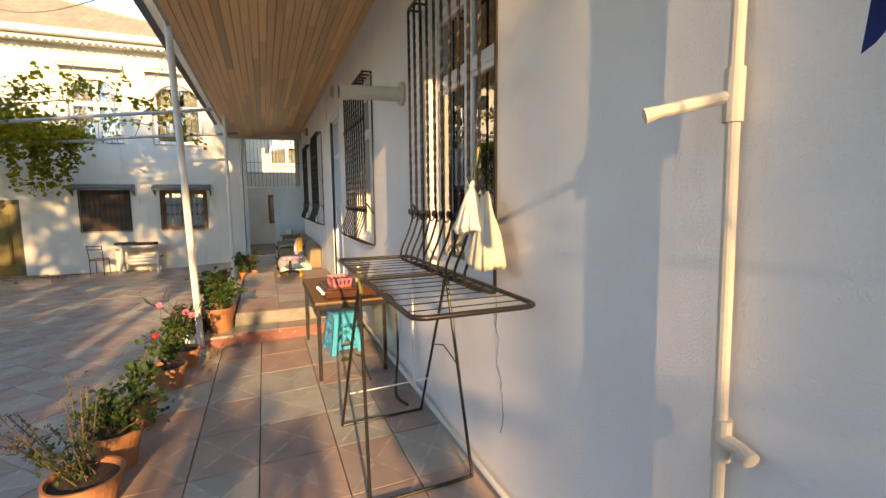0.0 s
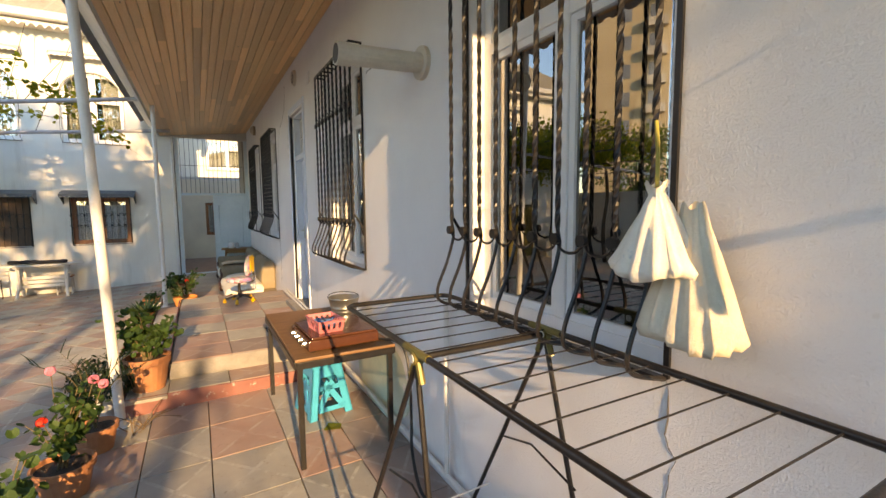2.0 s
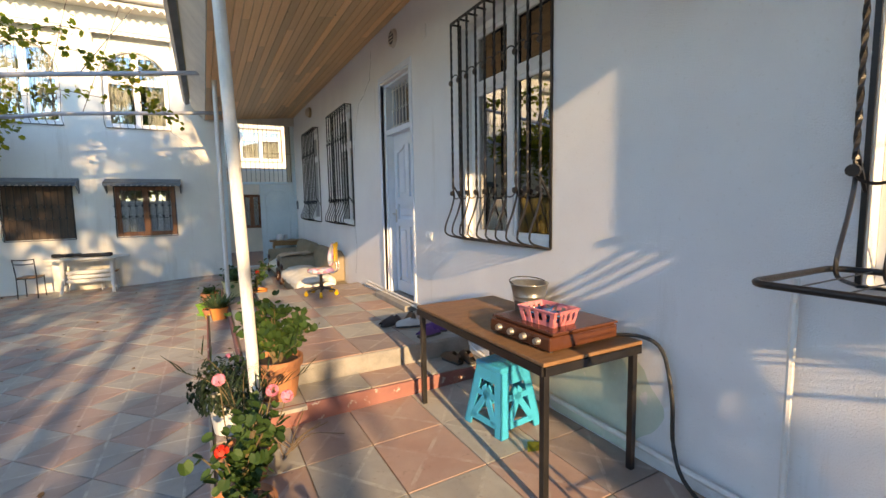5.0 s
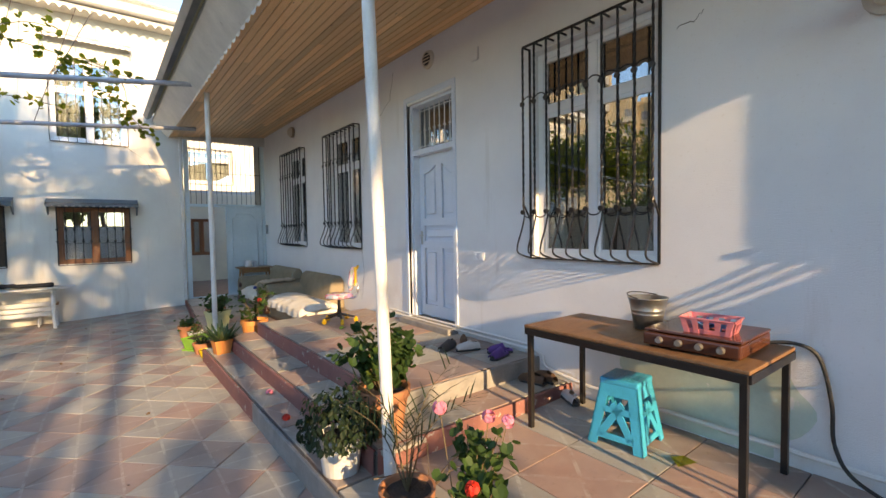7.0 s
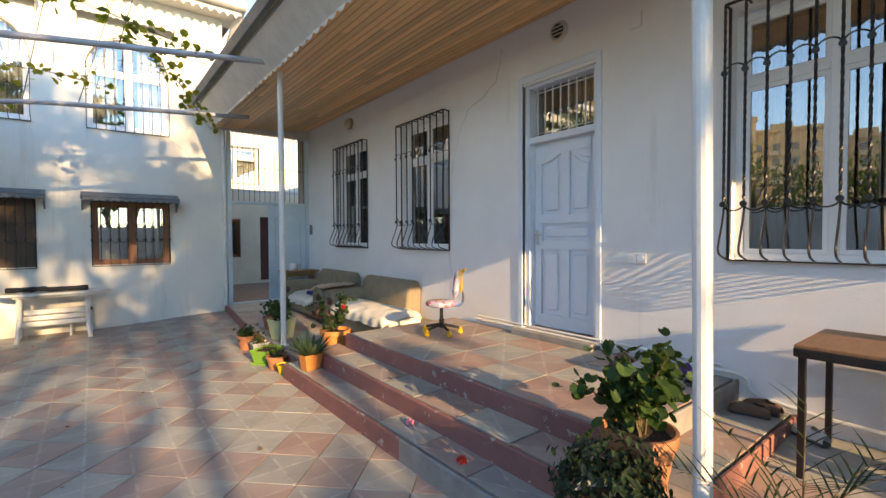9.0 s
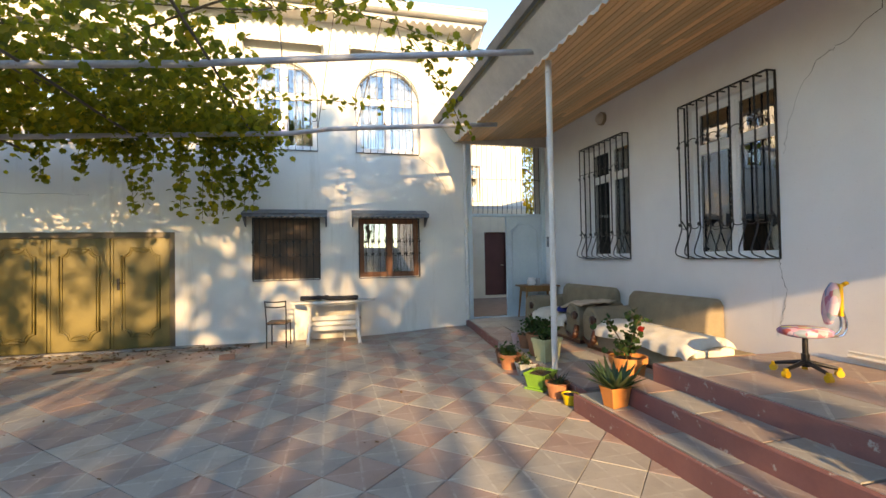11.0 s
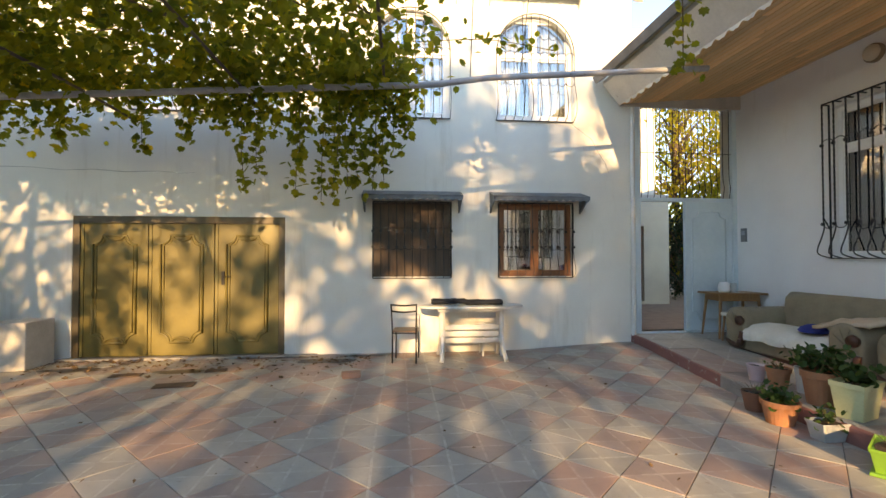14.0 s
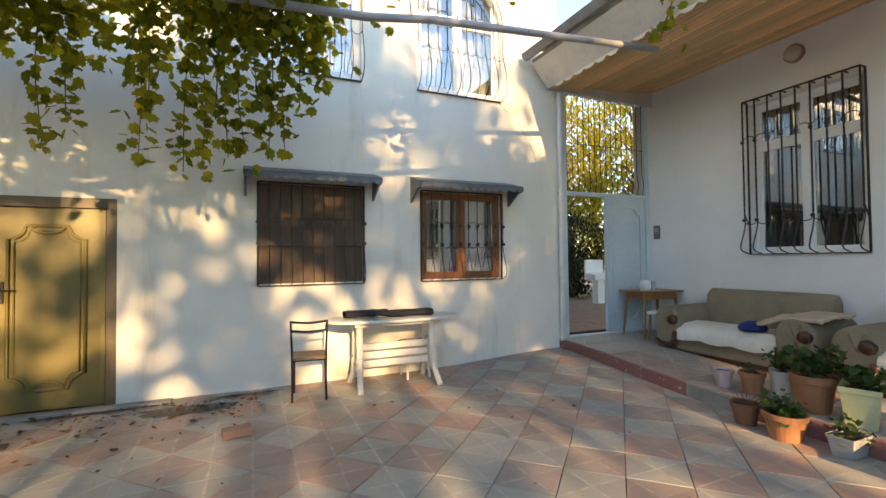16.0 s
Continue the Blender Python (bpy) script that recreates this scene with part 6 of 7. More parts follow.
# ---- damp patches and dead stalks ----
M_DAMP = mat("damp_grime", (0.075, 0.06, 0.05), (0.04, 0.034, 0.03), 6, 0.45, bump=0.2, bscale=40)
for cx, cy, rx, ry, sd in ((-5.45, 14.62, 0.42, 0.14, 1), (-4.95, 14.93, 0.34, 0.05, 2), (-7.2, 14.2, 0.30, 0.10, 3), (-8.6, 14.4, 0.36, 0.10, 4), (-6.3, 14.9, 0.5, 0.06, 5)):
    rim_ = [(cx + rx * math.cos(2 * math.pi * k / 36) * (1 + 0.45 * noise.noise((math.cos(k * 0.1745) * 2, math.sin(k * 0.1745) * 2, sd * 3.1))),
             cy + ry * math.sin(2 * math.pi * k / 36) * (1 + 0.6 * noise.noise((math.cos(k * 0.1745) * 2, math.sin(k * 0.1745) * 2, sd * 7.7)))) for k in range(36)]
    g = Geo()
    g.add([(x, min(y, FY - 0.01), yard_z(min(y, FY - 0.01)) + 0.006) for x, y in rim_], [tuple(range(36))])
    tagged(g.ob("damp_stain", M_DAMP), "dark damp stain on the tiles by the wall", "stain", "damp stains")
M_STALK = mat("dry_stalk", (0.20, 0.14, 0.085), (0.12, 0.08, 0.05), 20, 0.9)
g = Geo()
rs = random.Random(9)
for k in range(9):
    a, l = rs.uniform(0, 6.28), rs.uniform(0.18, 0.42)
    p0 = (rs.gauss(0, 0.05), rs.gauss(0, 0.05), 0.0)
    g.tube(bowed([p0, (p0[0] + 0.4 * l * math.cos(a), p0[1] + 0.4 * l * math.sin(a), l * 0.35), (p0[0] + l * math.cos(a), p0[1] + l * math.sin(a), l * rs.uniform(0.15, 0.7))], 4), 0.004, 5)
tagged(g.ob("dead_stalks", M_STALK, at=pose(-0.72, 5.45, lower_z(-0.72))), "dry brown plant stalks lying on the terrace", "stalks")

# ---- pale green bared plaster on the wall under the work table ----
M_BARE = mat("pale_green_old_paint", (0.60, 0.66, 0.56), (0.50, 0.57, 0.49), 5, 0.85, bump=0.4, bscale=60, spots=(0.72, 0.70, 0.66), spot_scale=7, spot_at=0.62)
ring_ = [(4.72 + 0.62 * math.cos(2 * math.pi * k / 48) * (1 + 0.30 * noise.noise((math.cos(k * 0.131) * 2.2, math.sin(k * 0.131) * 2.2, 4.0))), 0.56 + 0.36 * math.sin(2 * math.pi * k / 48) * (1 + 0.35 * noise.noise((math.cos(k * 0.131) * 2.2, math.sin(k * 0.131) * 2.2, 9.0)))) for k in range(48)]
g = Geo()
g.add([(HX - 0.004, y, max(0.24, z)) for y, z in reversed(ring_)], [tuple(range(48))])
struct(g.ob("bare_plaster", M_BARE), "pale green old paint where the white coat has peeled off", "wall")

# ---- plants ----
GRAPE = [(0, -0.42), (0.22, -0.50), (0.34, -0.30), (0.52, -0.12), (0.40, 0.08), (0.42, 0.34), (0.18, 0.30), (0, 0.58), (-0.18, 0.30), (-0.42, 0.34), (-0.40, 0.08), (-0.52, -0.12), (-0.34, -0.30), (-0.22, -0.50)]
ROUND = [(0.12 * 0, -0.30), (0.30, -0.46), (0.50, -0.12), (0.44, 0.28), (0.18, 0.48), (-0.18, 0.48), (-0.44, 0.28), (-0.50, -0.12), (-0.30, -0.46)]
OVAL = [(0, -0.5), (0.22, -0.2), (0.24, 0.1), (0, 0.55), (-0.24, 0.1), (-0.22, -0.2)]


def leaf(g, p, nrm, size, shape, vary, fold=0.12):
    nrm = Vector(nrm).normalized()
    ref = Vector((0, 0, 1)) if abs(nrm.z) < 0.9 else Vector((1, 0, 0))
    u = nrm.cross(ref).normalized()
    v = u.cross(nrm)
    a = random.uniform(-0.7, 0.7) + math.pi
    u, v = math.cos(a) * u + math.sin(a) * v, math.cos(a) * v - math.sin(a) * u
    p = Vector(p)
    pts = [p - nrm * size * fold * 0.5] + [p + size * (x * u + y * v) + nrm * size * fold * (abs(x) * 1.6 - 0.3) for x, y in shape]
    n = len(shape)
    g.add(pts, [(0, 1 + k, 1 + (k + 1) % n) for k in range(n)], vary)


def blade(g, pts, w, vary):
    """A long leaf that narrows to its tip, with a channel along its middle."""
    pts = [Vector(p) for p in pts]
    o = []
    for i, p in enumerate(pts):
        d = (pts[min(i + 1, len(pts) - 1)] - pts[max(i - 1, 0)]).normalized()
        s = d.cross(Vector((0, 0, 1)))
        s = s.normalized() if s.length > 0.01 else Vector((1, 0, 0))
        t = i / (len(pts) - 1)
        ww = w * (1 - t) ** 0.7 * (0.75 + 0.5 * min(1, t * 3)) + 0.0006
        o.append((p - s * ww, p - Vector((0, 0, ww * 0.35)), p + s * ww))
    for a, b in zip(o, o[1:]):
        g.add([a[0], a[1], b[1], b[0]], [(0, 1, 2, 3)], vary)
        g.add([a[1], a[2], b[2], b[1]], [(0, 1, 2, 3)], vary)


def dirv(spread=1.0, up=0.0):
    return Vector((random.gauss(0, spread), random.gauss(0, spread), random.gauss(0, spread) + up)).normalized()


# grapevine over the rails
def vine():
    e = thing("grapevine", pose(-9.9, 12.2, yard_z(12.2)), "thick green and yellowing grapevine trained over the pergola", "grapevine")
    base = Vector((-9.9, 12.2, yard_z(12.2) + 0.12))
    g, w = Geo(), Geo()
    rnd = random.Random(11)
    random.seed(11)

    def put(p, s, hang=0.0):
        d = Vector((rnd.gauss(0, 0.55), -0.55 + rnd.gauss(0, 0.5), 0.35 + rnd.gauss(0, 0.55)))
        leaf(g, Vector(p) - base, d, s, GRAPE, rnd.random())

    # the roof of leaves, in clumps
    for _ in range(640):
        x, y = rnd.uniform(-10.9, -4.35), rnd.triangular(9.0, 14.15, 13.4)
        edge = min(1.0, (x + 10.9) / 0.4, (-4.2 - x) / 0.9)
        z = 4.05 + rnd.gauss(0, 0.13) - 0.05 * (y - 11) + 0.12 * math.sin(x * 1.7)
        if rnd.random() > 0.35 + 0.65 * edge:
            continue
        for _ in range(rnd.randint(13, 24)):
            put((x + rnd.gauss(0, 0.25), y + rnd.gauss(0, 0.25), z + rnd.gauss(0, 0.17) - abs(rnd.gauss(0, 0.13))), rnd.uniform(0.055, 0.115))
    # the shaggy hanging edge
    for _ in range(330):
        x = rnd.uniform(-10.8, -4.3)
        y = 13.9 + rnd.gauss(0, 0.28)
        low = 3.35 + 0.22 * math.sin(x * 2.3) + rnd.gauss(0, 0.12)
        for k in range(rnd.randint(7, 14)):
            put((x + rnd.gauss(0, 0.13), y + rnd.gauss(0, 0.13), rnd.uniform(low, 3.95)), rnd.uniform(0.055, 0.11))
    # long shoots
    shoots = [(-6.36, 14.0, 2.46), (-6.2, 13.95, 2.62), (-5.78, 14.2, 2.42), (-5.44, 14.15, 2.33), (-5.30, 14.2, 2.40), (-5.08, 14.0, 2.45), (-4.95, 14.0, 2.52), (-4.76, 13.85, 2.42), (-4.62, 13.9, 2.55), (-8.5, 14.0, 2.95), (-7.6, 14.05, 2.95), (-9.3, 14.0, 2.9), (-7.0, 13.9, 3.0), (-4.5, 13.8, 2.9), (-4.35, 13.7, 3.1), (-5.6, 13.6, 2.75), (-5.15, 13.5, 2.7), (-4.85, 13.4, 2.75)]
    for x, y, z in shoots:
        top = Vector((x + rnd.uniform(-0.2, 0.2), y - 0.1, 3.9))
        pts = bowed([top, (x + rnd.uniform(-0.05, 0.05), y, (3.9 + z) / 2), (x, y, z)], 8)
        w.tube([p - base for p in pts], 0.004, 4)
        for p in pts:
            for _ in range(4):
                put(p + Vector((rnd.gauss(0, 0.055), rnd.gauss(0, 0.055), rnd.gauss(0, 0.05))), rnd.uniform(0.06, 0.12))
    # thin runners along the rails towards the house
    for a, b, c, n in (((-4.4, 11.1, 4.2), (-3.2, 11.05, 4.32), (-1.7, 11.3, 4.12), 120), ((-4.3, 13.3, 4.05), (-3.4, 13.3, 4.12), (-2.6, 13.3, 4.03), 50), ((-2.5, 11.2, 4.2), (-2.0, 11.8, 3.95), (-1.45, 12.6, 3.55), 90), ((-3.6, 11.0, 4.2), (-2.9, 11.1, 4.55), (-2.6, 11.2, 4.6), 30), ((-4.6, 11.1, 4.3), (-4.0, 11.2, 4.65), (-3.3, 11.3, 4.5), 60)):
        pts = bowed([a, b, c], 12)
        w.tube([p - base for p in pts], 0.006, 4)
        for _ in range(n):
            p = rnd.choice(pts)
            put(p + Vector((rnd.gauss(0, 0.07), rnd.gauss(0, 0.07), rnd.gauss(0, 0.07))), rnd.uniform(0.06, 0.12))
    tagged(g.ob("leaf", M_VINE, e), kind="stuff")
    # woody arms
    for _ in range(70):
        x, y = rnd.uniform(-10.6, -4.8), rnd.uniform(9.0, 13.8)
        p0 = Vector((x, y, 4.0 + rnd.gauss(0, 0.08)))
        p1 = p0 + Vector((rnd.uniform(-1.0, 1.6), rnd.gauss(0, 0.4), rnd.gauss(0, 0.08)))
        p2 = p1 + Vector((rnd.uniform(-0.3, 0.9), rnd.gauss(0, 0.4), rnd.gauss(-0.05, 0.1)))
        w.tube([p - base for p in bowed([p0, p1, p2], 5)], [rnd.uniform(0.005, 0.012)] * 11, 5)
    tagged(w.ob("cane", M_STEM, e), kind="stuff")
    t = Geo().tube(bowed([(0, 0, 0), (0.06, 0.05, 1.2), (-0.05, 0.0, 2.5), (0.2, 0.1, 3.7), (1.2, 0.3, 4.0), (3.0, 0.2, 4.02)], 6), [0.075 - 0.0016 * k for k in range(31)], 8)
    t.ob("trunk", M_BARK, e, smooth=True)


vine()


def tree(x, y, h, crown_z, crown_r, clumps, per, size, material, seed, label, group, trunk=0.16):
    e = thing("tree", pose(x, y, -0.14), label, "tree", group)
    rnd = random.Random(seed)
    random.seed(seed)
    g, w = Geo(), Geo()
    w.tube(bowed([(0, 0, 0), (0.15, 0.1, h * 0.3), (-0.1, 0.05, h * 0.6), (0.1, 0, h * 0.85)], 5), [trunk * (1 - 0.055 * k) for k in range(16)], 9)
    cz = (crown_z + h) / 2
    for _ in range(clumps):
        zf, a = rnd.uniform(-1, 1), rnd.uniform(0, 6.283)
        q = crown_r * (1 - abs(zf) ** 4) ** 0.5 * rnd.uniform(0.04, 1) ** 0.5
        c = Vector((q * math.cos(a), q * math.sin(a), cz + zf * (h - crown_z) / 2))
        root = Vector((0, 0, max(crown_z * 0.7, c.z - rnd.uniform(0.8, 2.0))))
        w.tube(bowed([root, root.lerp(c, 0.5) + Vector((0, 0, 0.2)), c], 3), [0.05, 0.042, 0.035, 0.028, 0.02, 0.014, 0.01], 5)
        rr = max(0.13 if h > 6 and crown_z > 4 else 0.0, rnd.uniform(0.35, 0.75) * crown_r * 0.32)
        for _ in range(per):
            q = Vector((rnd.gauss(0, rr), rnd.gauss(0, rr), rnd.gauss(0, rr * 0.7)))
            leaf(g, c + q, (rnd.gauss(0, 1), rnd.gauss(0, 1), 0.6 + rnd.gauss(0, 0.6)), rnd.uniform(0.7, 1.3) * size, OVAL, rnd.random())
    tagged(g.ob("leaf", material, e), kind="stuff")
    w.ob("trunk", M_BARK, e)


# unseen trees, added only to block the sun and dapple walls and paving
SHADE = [(-12.94, -9.5, 11.48, 0.68, 2.4, 74), (-9.34, -10.5, 11.81, 0.61, 2.4, 40), (-6.09, -10.0, 11.54, 5.2, 2.3, 40), (-7.53, -13.6, 12.59, 5.0, 2.3, 46), (-4.4, -13.9, 12.77, 8.0, 2.2, 32), (-2.89, -11.0, 10.6, 7.6, 2.1, 44), (-2.05, -11.5, 6.7, 3.4, 0.75, 16), (-0.46, -11.6, 5.55, 3.3, 0.22, 20), (-5.4, -11.2, 5.7, 3.0, 1.5, 58), (-8.6, -11.2, 5.7, 2.6, 1.6, 34), (-3.4, -11.8, 5.6, 3.0, 0.9, 34)]
for k, (x, y, h, cz, r, n) in enumerate(SHADE):
    tree(x, y, h, cz, r, n, 34, 0.34 if r > 1 else 0.2, M_TREE, 40 + k, "tall leafy tree out of view, added to shade the yard", "trees behind the yard", 0.16 if r > 0.5 else 0.04)
# unseen sparse crown, added to break up the sun beside the water pipe
tree(-0.02, -11.5, 6.9, 4.1, 0.17, 9, 7, 0.11, M_TREE, 47, "slim young tree out of view, added to mottle the house wall", "trees behind the yard", 0.016)
# unseen nearer tree, added to throw sharper dapples on the garage side
tree(-11.5, 2.2, 8.2, 3.7, 2.4, 76, 46, 0.13, M_TREE, 91, "leafy tree out of view over the western yard wall, added for dapples", "trees behind the yard", 0.12)
for k, (x, y, h, cz, r, n, mt) in enumerate(((5.0, 22.6, 7.5, 1.0, 1.9, 110, M_GOLD), (7.4, 21.0, 7.0, 1.0, 2.0, 110, M_GOLD), (4.6, 25.8, 8.5, 1.5, 2.2, 100, M_GOLD), (8.2, 24.0, 8.0, 1.5, 2.2, 90, M_GOLD))):
    tree(x, y, h, cz, r, n, 70, 0.13, mt, 60 + k, "yellowing garden tree beyond the gateway", "trees beyond the gate", 0.1)
for k, (x, y, h, r) in enumerate(((4.1, 20.6, 2.4, 0.9), (5.2, 19.4, 2.2, 0.9), (3.6, 22.0, 2.6, 0.9), (6.4, 18.6, 2.3, 0.9))):
    tree(x, y, h + 0.4, 0.5, r, 45, 70, 0.10, M_DKLEAF, 70 + k, "dark evergreen bush beyond the gateway", "bushes beyond the gate", 0.05)
for k, (x, y) in enumerate(((-14.0, 3.0), (-14.5, 7.5), (-14.8, 11.0), (-14.4, 14.5))):
    tree(x, y, 4.5, 1.6, 1.9, 40, 50, 0.16, M_TREE, 80 + k, "leafy tree behind the western yard wall", "trees behind the yard", 0.12)


def pot(m, r, h, material, label, style="round", rim=True):
    e = thing("plant_pot", m, label, "plant pot", "potted plants")
    if style == "round":
        prof = [(0.0, 0.0), (r * 0.70, 0.0), (r * 0.92, h * 0.78), (r, h * 0.80), (r * 1.02, h), (r * 0.93, h), (r * 0.86, h * 0.86), (0.0, h * 0.86)] if rim else [(0.0, 0.0), (r * 0.78, 0.0), (r * 0.97, h * 0.96), (r, h), (r * 0.94, h), (r * 0.9, h * 0.86), (0.0, h * 0.86)]
        Geo().lathe(prof[:-1] + [(r * 0.5, h * 0.84)], 24).ob("bowl", material, e, smooth=False)
    else:
        o = [(-r, -r * 0.7), (r, -r * 0.7), (r, r * 0.7), (-r, r * 0.7)]
        g = Geo()
        for z0, z1, f0, f1 in ((0, h * 0.85, 0.74, 0.95), (h * 0.85, h, 1.0, 1.02)):
            g.add([(x * f0, y * f0, z0) for x, y in o] + [(x * f1, y * f1, z1) for x, y in o], [(0, 1, 5, 4), (1, 2, 6, 5), (2, 3, 7, 6), (3, 0, 4, 7), (3, 2, 1, 0)])
        g.ob("bowl", material, e, bevel=0.006)
        if style == "tray":
            Geo().box(-r * 0.95, r * 0.95, -r * 0.68, r * 0.68, -0.004, 0.018).ob("tray", material, e, bevel=0.004)
    k = 18
    ry = 1.0 if style == "round" else 0.7
    g = Geo()
    top = [(r * 0.9 * math.cos(2 * math.pi * i / k), r * 0.9 * ry * math.sin(2 * math.pi * i / k), h * 0.87 + random.uniform(-0.004, 0.006)) for i in range(k)]
    g.add([(0, 0, h * 0.89)] + top, [(0, 1 + i, 1 + (i + 1) % k) for i in range(k)])
    g.ob("soil", M_SOIL, e)
    return e


def geranium(e, h0, r, h, n, size, material=M_GERAN, flowers=(), stems=9, lean=(0, 0)):
    rnd = random.Random(len(bpy.data.objects))
    g, w = Geo(), Geo()
    tips = []
    for _ in range(stems):
        a, q = rnd.uniform(0, 6.28), rnd.uniform(0.3, 1.0)
        tip = Vector((r * q * math.cos(a) + lean[0], r * q * math.sin(a) + lean[1], h0 + h * rnd.uniform(0.45, 1.0)))
        pts = bowed([(rnd.uniform(-0.03, 0.03), rnd.uniform(-0.03, 0.03), h0 - 0.02), (tip.x * 0.4, tip.y * 0.4, h0 + (tip.z - h0) * 0.55), tip], 5)
        w.tube(pts, [0.007 - 0.0004 * k for k in range(len(pts))], 5)
        tips.append(pts)
    for _ in range(n):
        pts = rnd.choice(tips)
        p = pts[min(len(pts) - 1, int(len(pts) * rnd.uniform(0.35, 1.0)))] + Vector((rnd.gauss(0, 0.05), rnd.gauss(0, 0.05), rnd.gauss(0, 0.035)))
        random.seed(rnd.random())
        leaf(g, p, (rnd.gauss(0, 0.6), rnd.gauss(0, 0.6) - 0.25, 0.8), rnd.uniform(0.7, 1.25) * size, ROUND, rnd.random(), 0.2)
    tagged(g.ob("leaf", material, e), kind="stuff")
    w.ob("stem", M_STEM, e)
    for (x, y, z), fm in flowers:
        f = Geo()
        Geo().tube([(x * 0.5, y * 0.5, h0 + h * 0.4), (x, y, z)], 0.003, 4).ob("flower_stalk", M_STEM, e)
        for _ in range(26):
            d = Vector((rnd.gauss(0, 1), rnd.gauss(0, 1), rnd.gauss(0.3, 1))).normalized()
            random.seed(rnd.random())
            leaf(f, Vector((x, y, z)) + d * 0.026, d, rnd.uniform(0.022, 0.032), ROUND, 0.3)
        f.ob("flower", fm, e)


M_PINKF, M_REDF = plain("pink_petals", (0.74, 0.24, 0.34), 0.7), plain("red_petals", (0.60, 0.03, 0.015), 0.7)
M_WPOT, M_GRNPOT = plain("white_plastic_pot", (0.62, 0.62, 0.60), 0.45), plain("green_plastic_pot", (0.16, 0.34, 0.05), 0.4)
M_YPOT, M_GPOT = plain("yellow_plastic_pot", (0.66, 0.44, 0.02), 0.4), plain("grey_plastic_pot", (0.40, 0.42, 0.42), 0.5)
M_CPOT, M_ORPOT = plain("cream_plastic_pot", (0.58, 0.60, 0.34), 0.45), mat("orange_clay", (0.62, 0.24, 0.07), (0.52, 0.19, 0.055), 6, 0.7, bump=0.15)
ZL = lower_z(-1.0)

# basil gone to seed in a wide bowl
e = pot(pose(-1.13, 2.88, ZL - 0.004), 0.20, 0.22, M_TERRA, "wide terracotta pot with basil gone to seed")
rnd = random.Random(5)
w, g, sp = Geo(), Geo(), Geo()
for k in range(17):
    a = rnd.uniform(0, 6.28)
    tip = Vector((-0.10 + 0.36 * rnd.uniform(0.2, 1) * math.cos(a), 0.10 + 0.36 * rnd.uniform(0.2, 1) * math.sin(a), rnd.uniform(0.42, 0.72)))
    pts = bowed([(rnd.gauss(0, 0.03), rnd.gauss(0, 0.03), 0.18), (tip.x * 0.5, tip.y * 0.5, 0.36), tip], 7)
    w.tube(pts, 0.0035, 5)
    for p in pts[8:]:
        for _ in range(5):
            leaf(sp, p + Vector((rnd.gauss(0, 0.009), rnd.gauss(0, 0.009), rnd.gauss(0, 0.008))), (rnd.gauss(0, 1), rnd.gauss(0, 1), 0.2), 0.018, OVAL, rnd.random())
    for p in pts[3:12]:
        for _ in range(2):
            leaf(g, p + Vector((rnd.gauss(0, 0.03), rnd.gauss(0, 0.03), rnd.gauss(0, 0.02))), (rnd.gauss(0, 0.6), rnd.gauss(0, 0.6), 0.8), rnd.uniform(0.025, 0.05), OVAL, rnd.random())
w.ob("stem", M_STEM, e)
tagged(g.ob("leaf", M_GERAN, e), kind="stuff")
tagged(sp.ob("seed_spike", M_BASIL, e), kind="stuff")
e = pot(pose(-1.10, 3.34, ZL), 0.17, 0.27, M_TERRA, "tall terracotta pot with a bushy green plant")
geranium(e, 0.23, 0.30, 0.28, 300, 0.040, lean=(0.08, 0))
e = pot(pose(-1.10, 3.95, ZL), 0.15, 0.22, M_TERRA, "terracotta pot with a leggy geranium")
geranium(e, 0.2, 0.18, 0.42, 70, 0.06)
e = pot(pose(-1.02, 4.72, ZL), 0.17, 0.22, M_TERRA, "terracotta pot of pink and red geraniums")
geranium(e, 0.2, 0.23, 0.52, 210, 0.055, flowers=(((-0.05, 0.12, 0.80), M_PINKF), ((0.24, 0.0, 0.70), M_PINKF), ((0.18, 0.06, 0.72), M_PINKF), ((-0.06, -0.10, 0.55), M_REDF)))

# small date palm
e = pot(pose(-0.95, 5.30, ZL), 0.15, 0.20, M_TERRA, "terracotta pot with a spiky young palm")
g, w = Geo(), Geo()
for k in range(8):
    a = k * 2.4 + rnd.uniform(-0.2, 0.2)
    out, hi = rnd.uniform(0.25, 0.48), rnd.uniform(0.30, 0.62)
    pts = bowed([(0, 0, 0.17), (out * 0.35 * math.cos(a), out * 0.35 * math.sin(a), 0.17 + hi * 0.7), (out * math.cos(a), out * math.sin(a), 0.17 + hi)], 7)
    w.tube(pts, [0.005 - 0.0003 * i for i in range(len(pts))], 5)
    for i, p in enumerate(pts[4:]):
        d = (pts[min(i + 5, len(pts) - 1)] - pts[i + 3]).normalized()
        s = d.cross(Vector((0, 0, 1))).normalized()
        for sg in (-1, 1):
            tip = p + (d * 0.6 + s * sg * 0.8 + Vector((0, 0, 0.15))).normalized() * rnd.uniform(0.10, 0.19)
            if rnd.random() < 0.35:
                continue
            blade(g, [p, p.lerp(tip, 0.5) + Vector((0, 0, 0.008)), tip], 0.0045, rnd.random())
tagged(g.ob("leaf", M_DKLEAF, e), kind="stuff")
w.ob("stem", M_STEM, e)

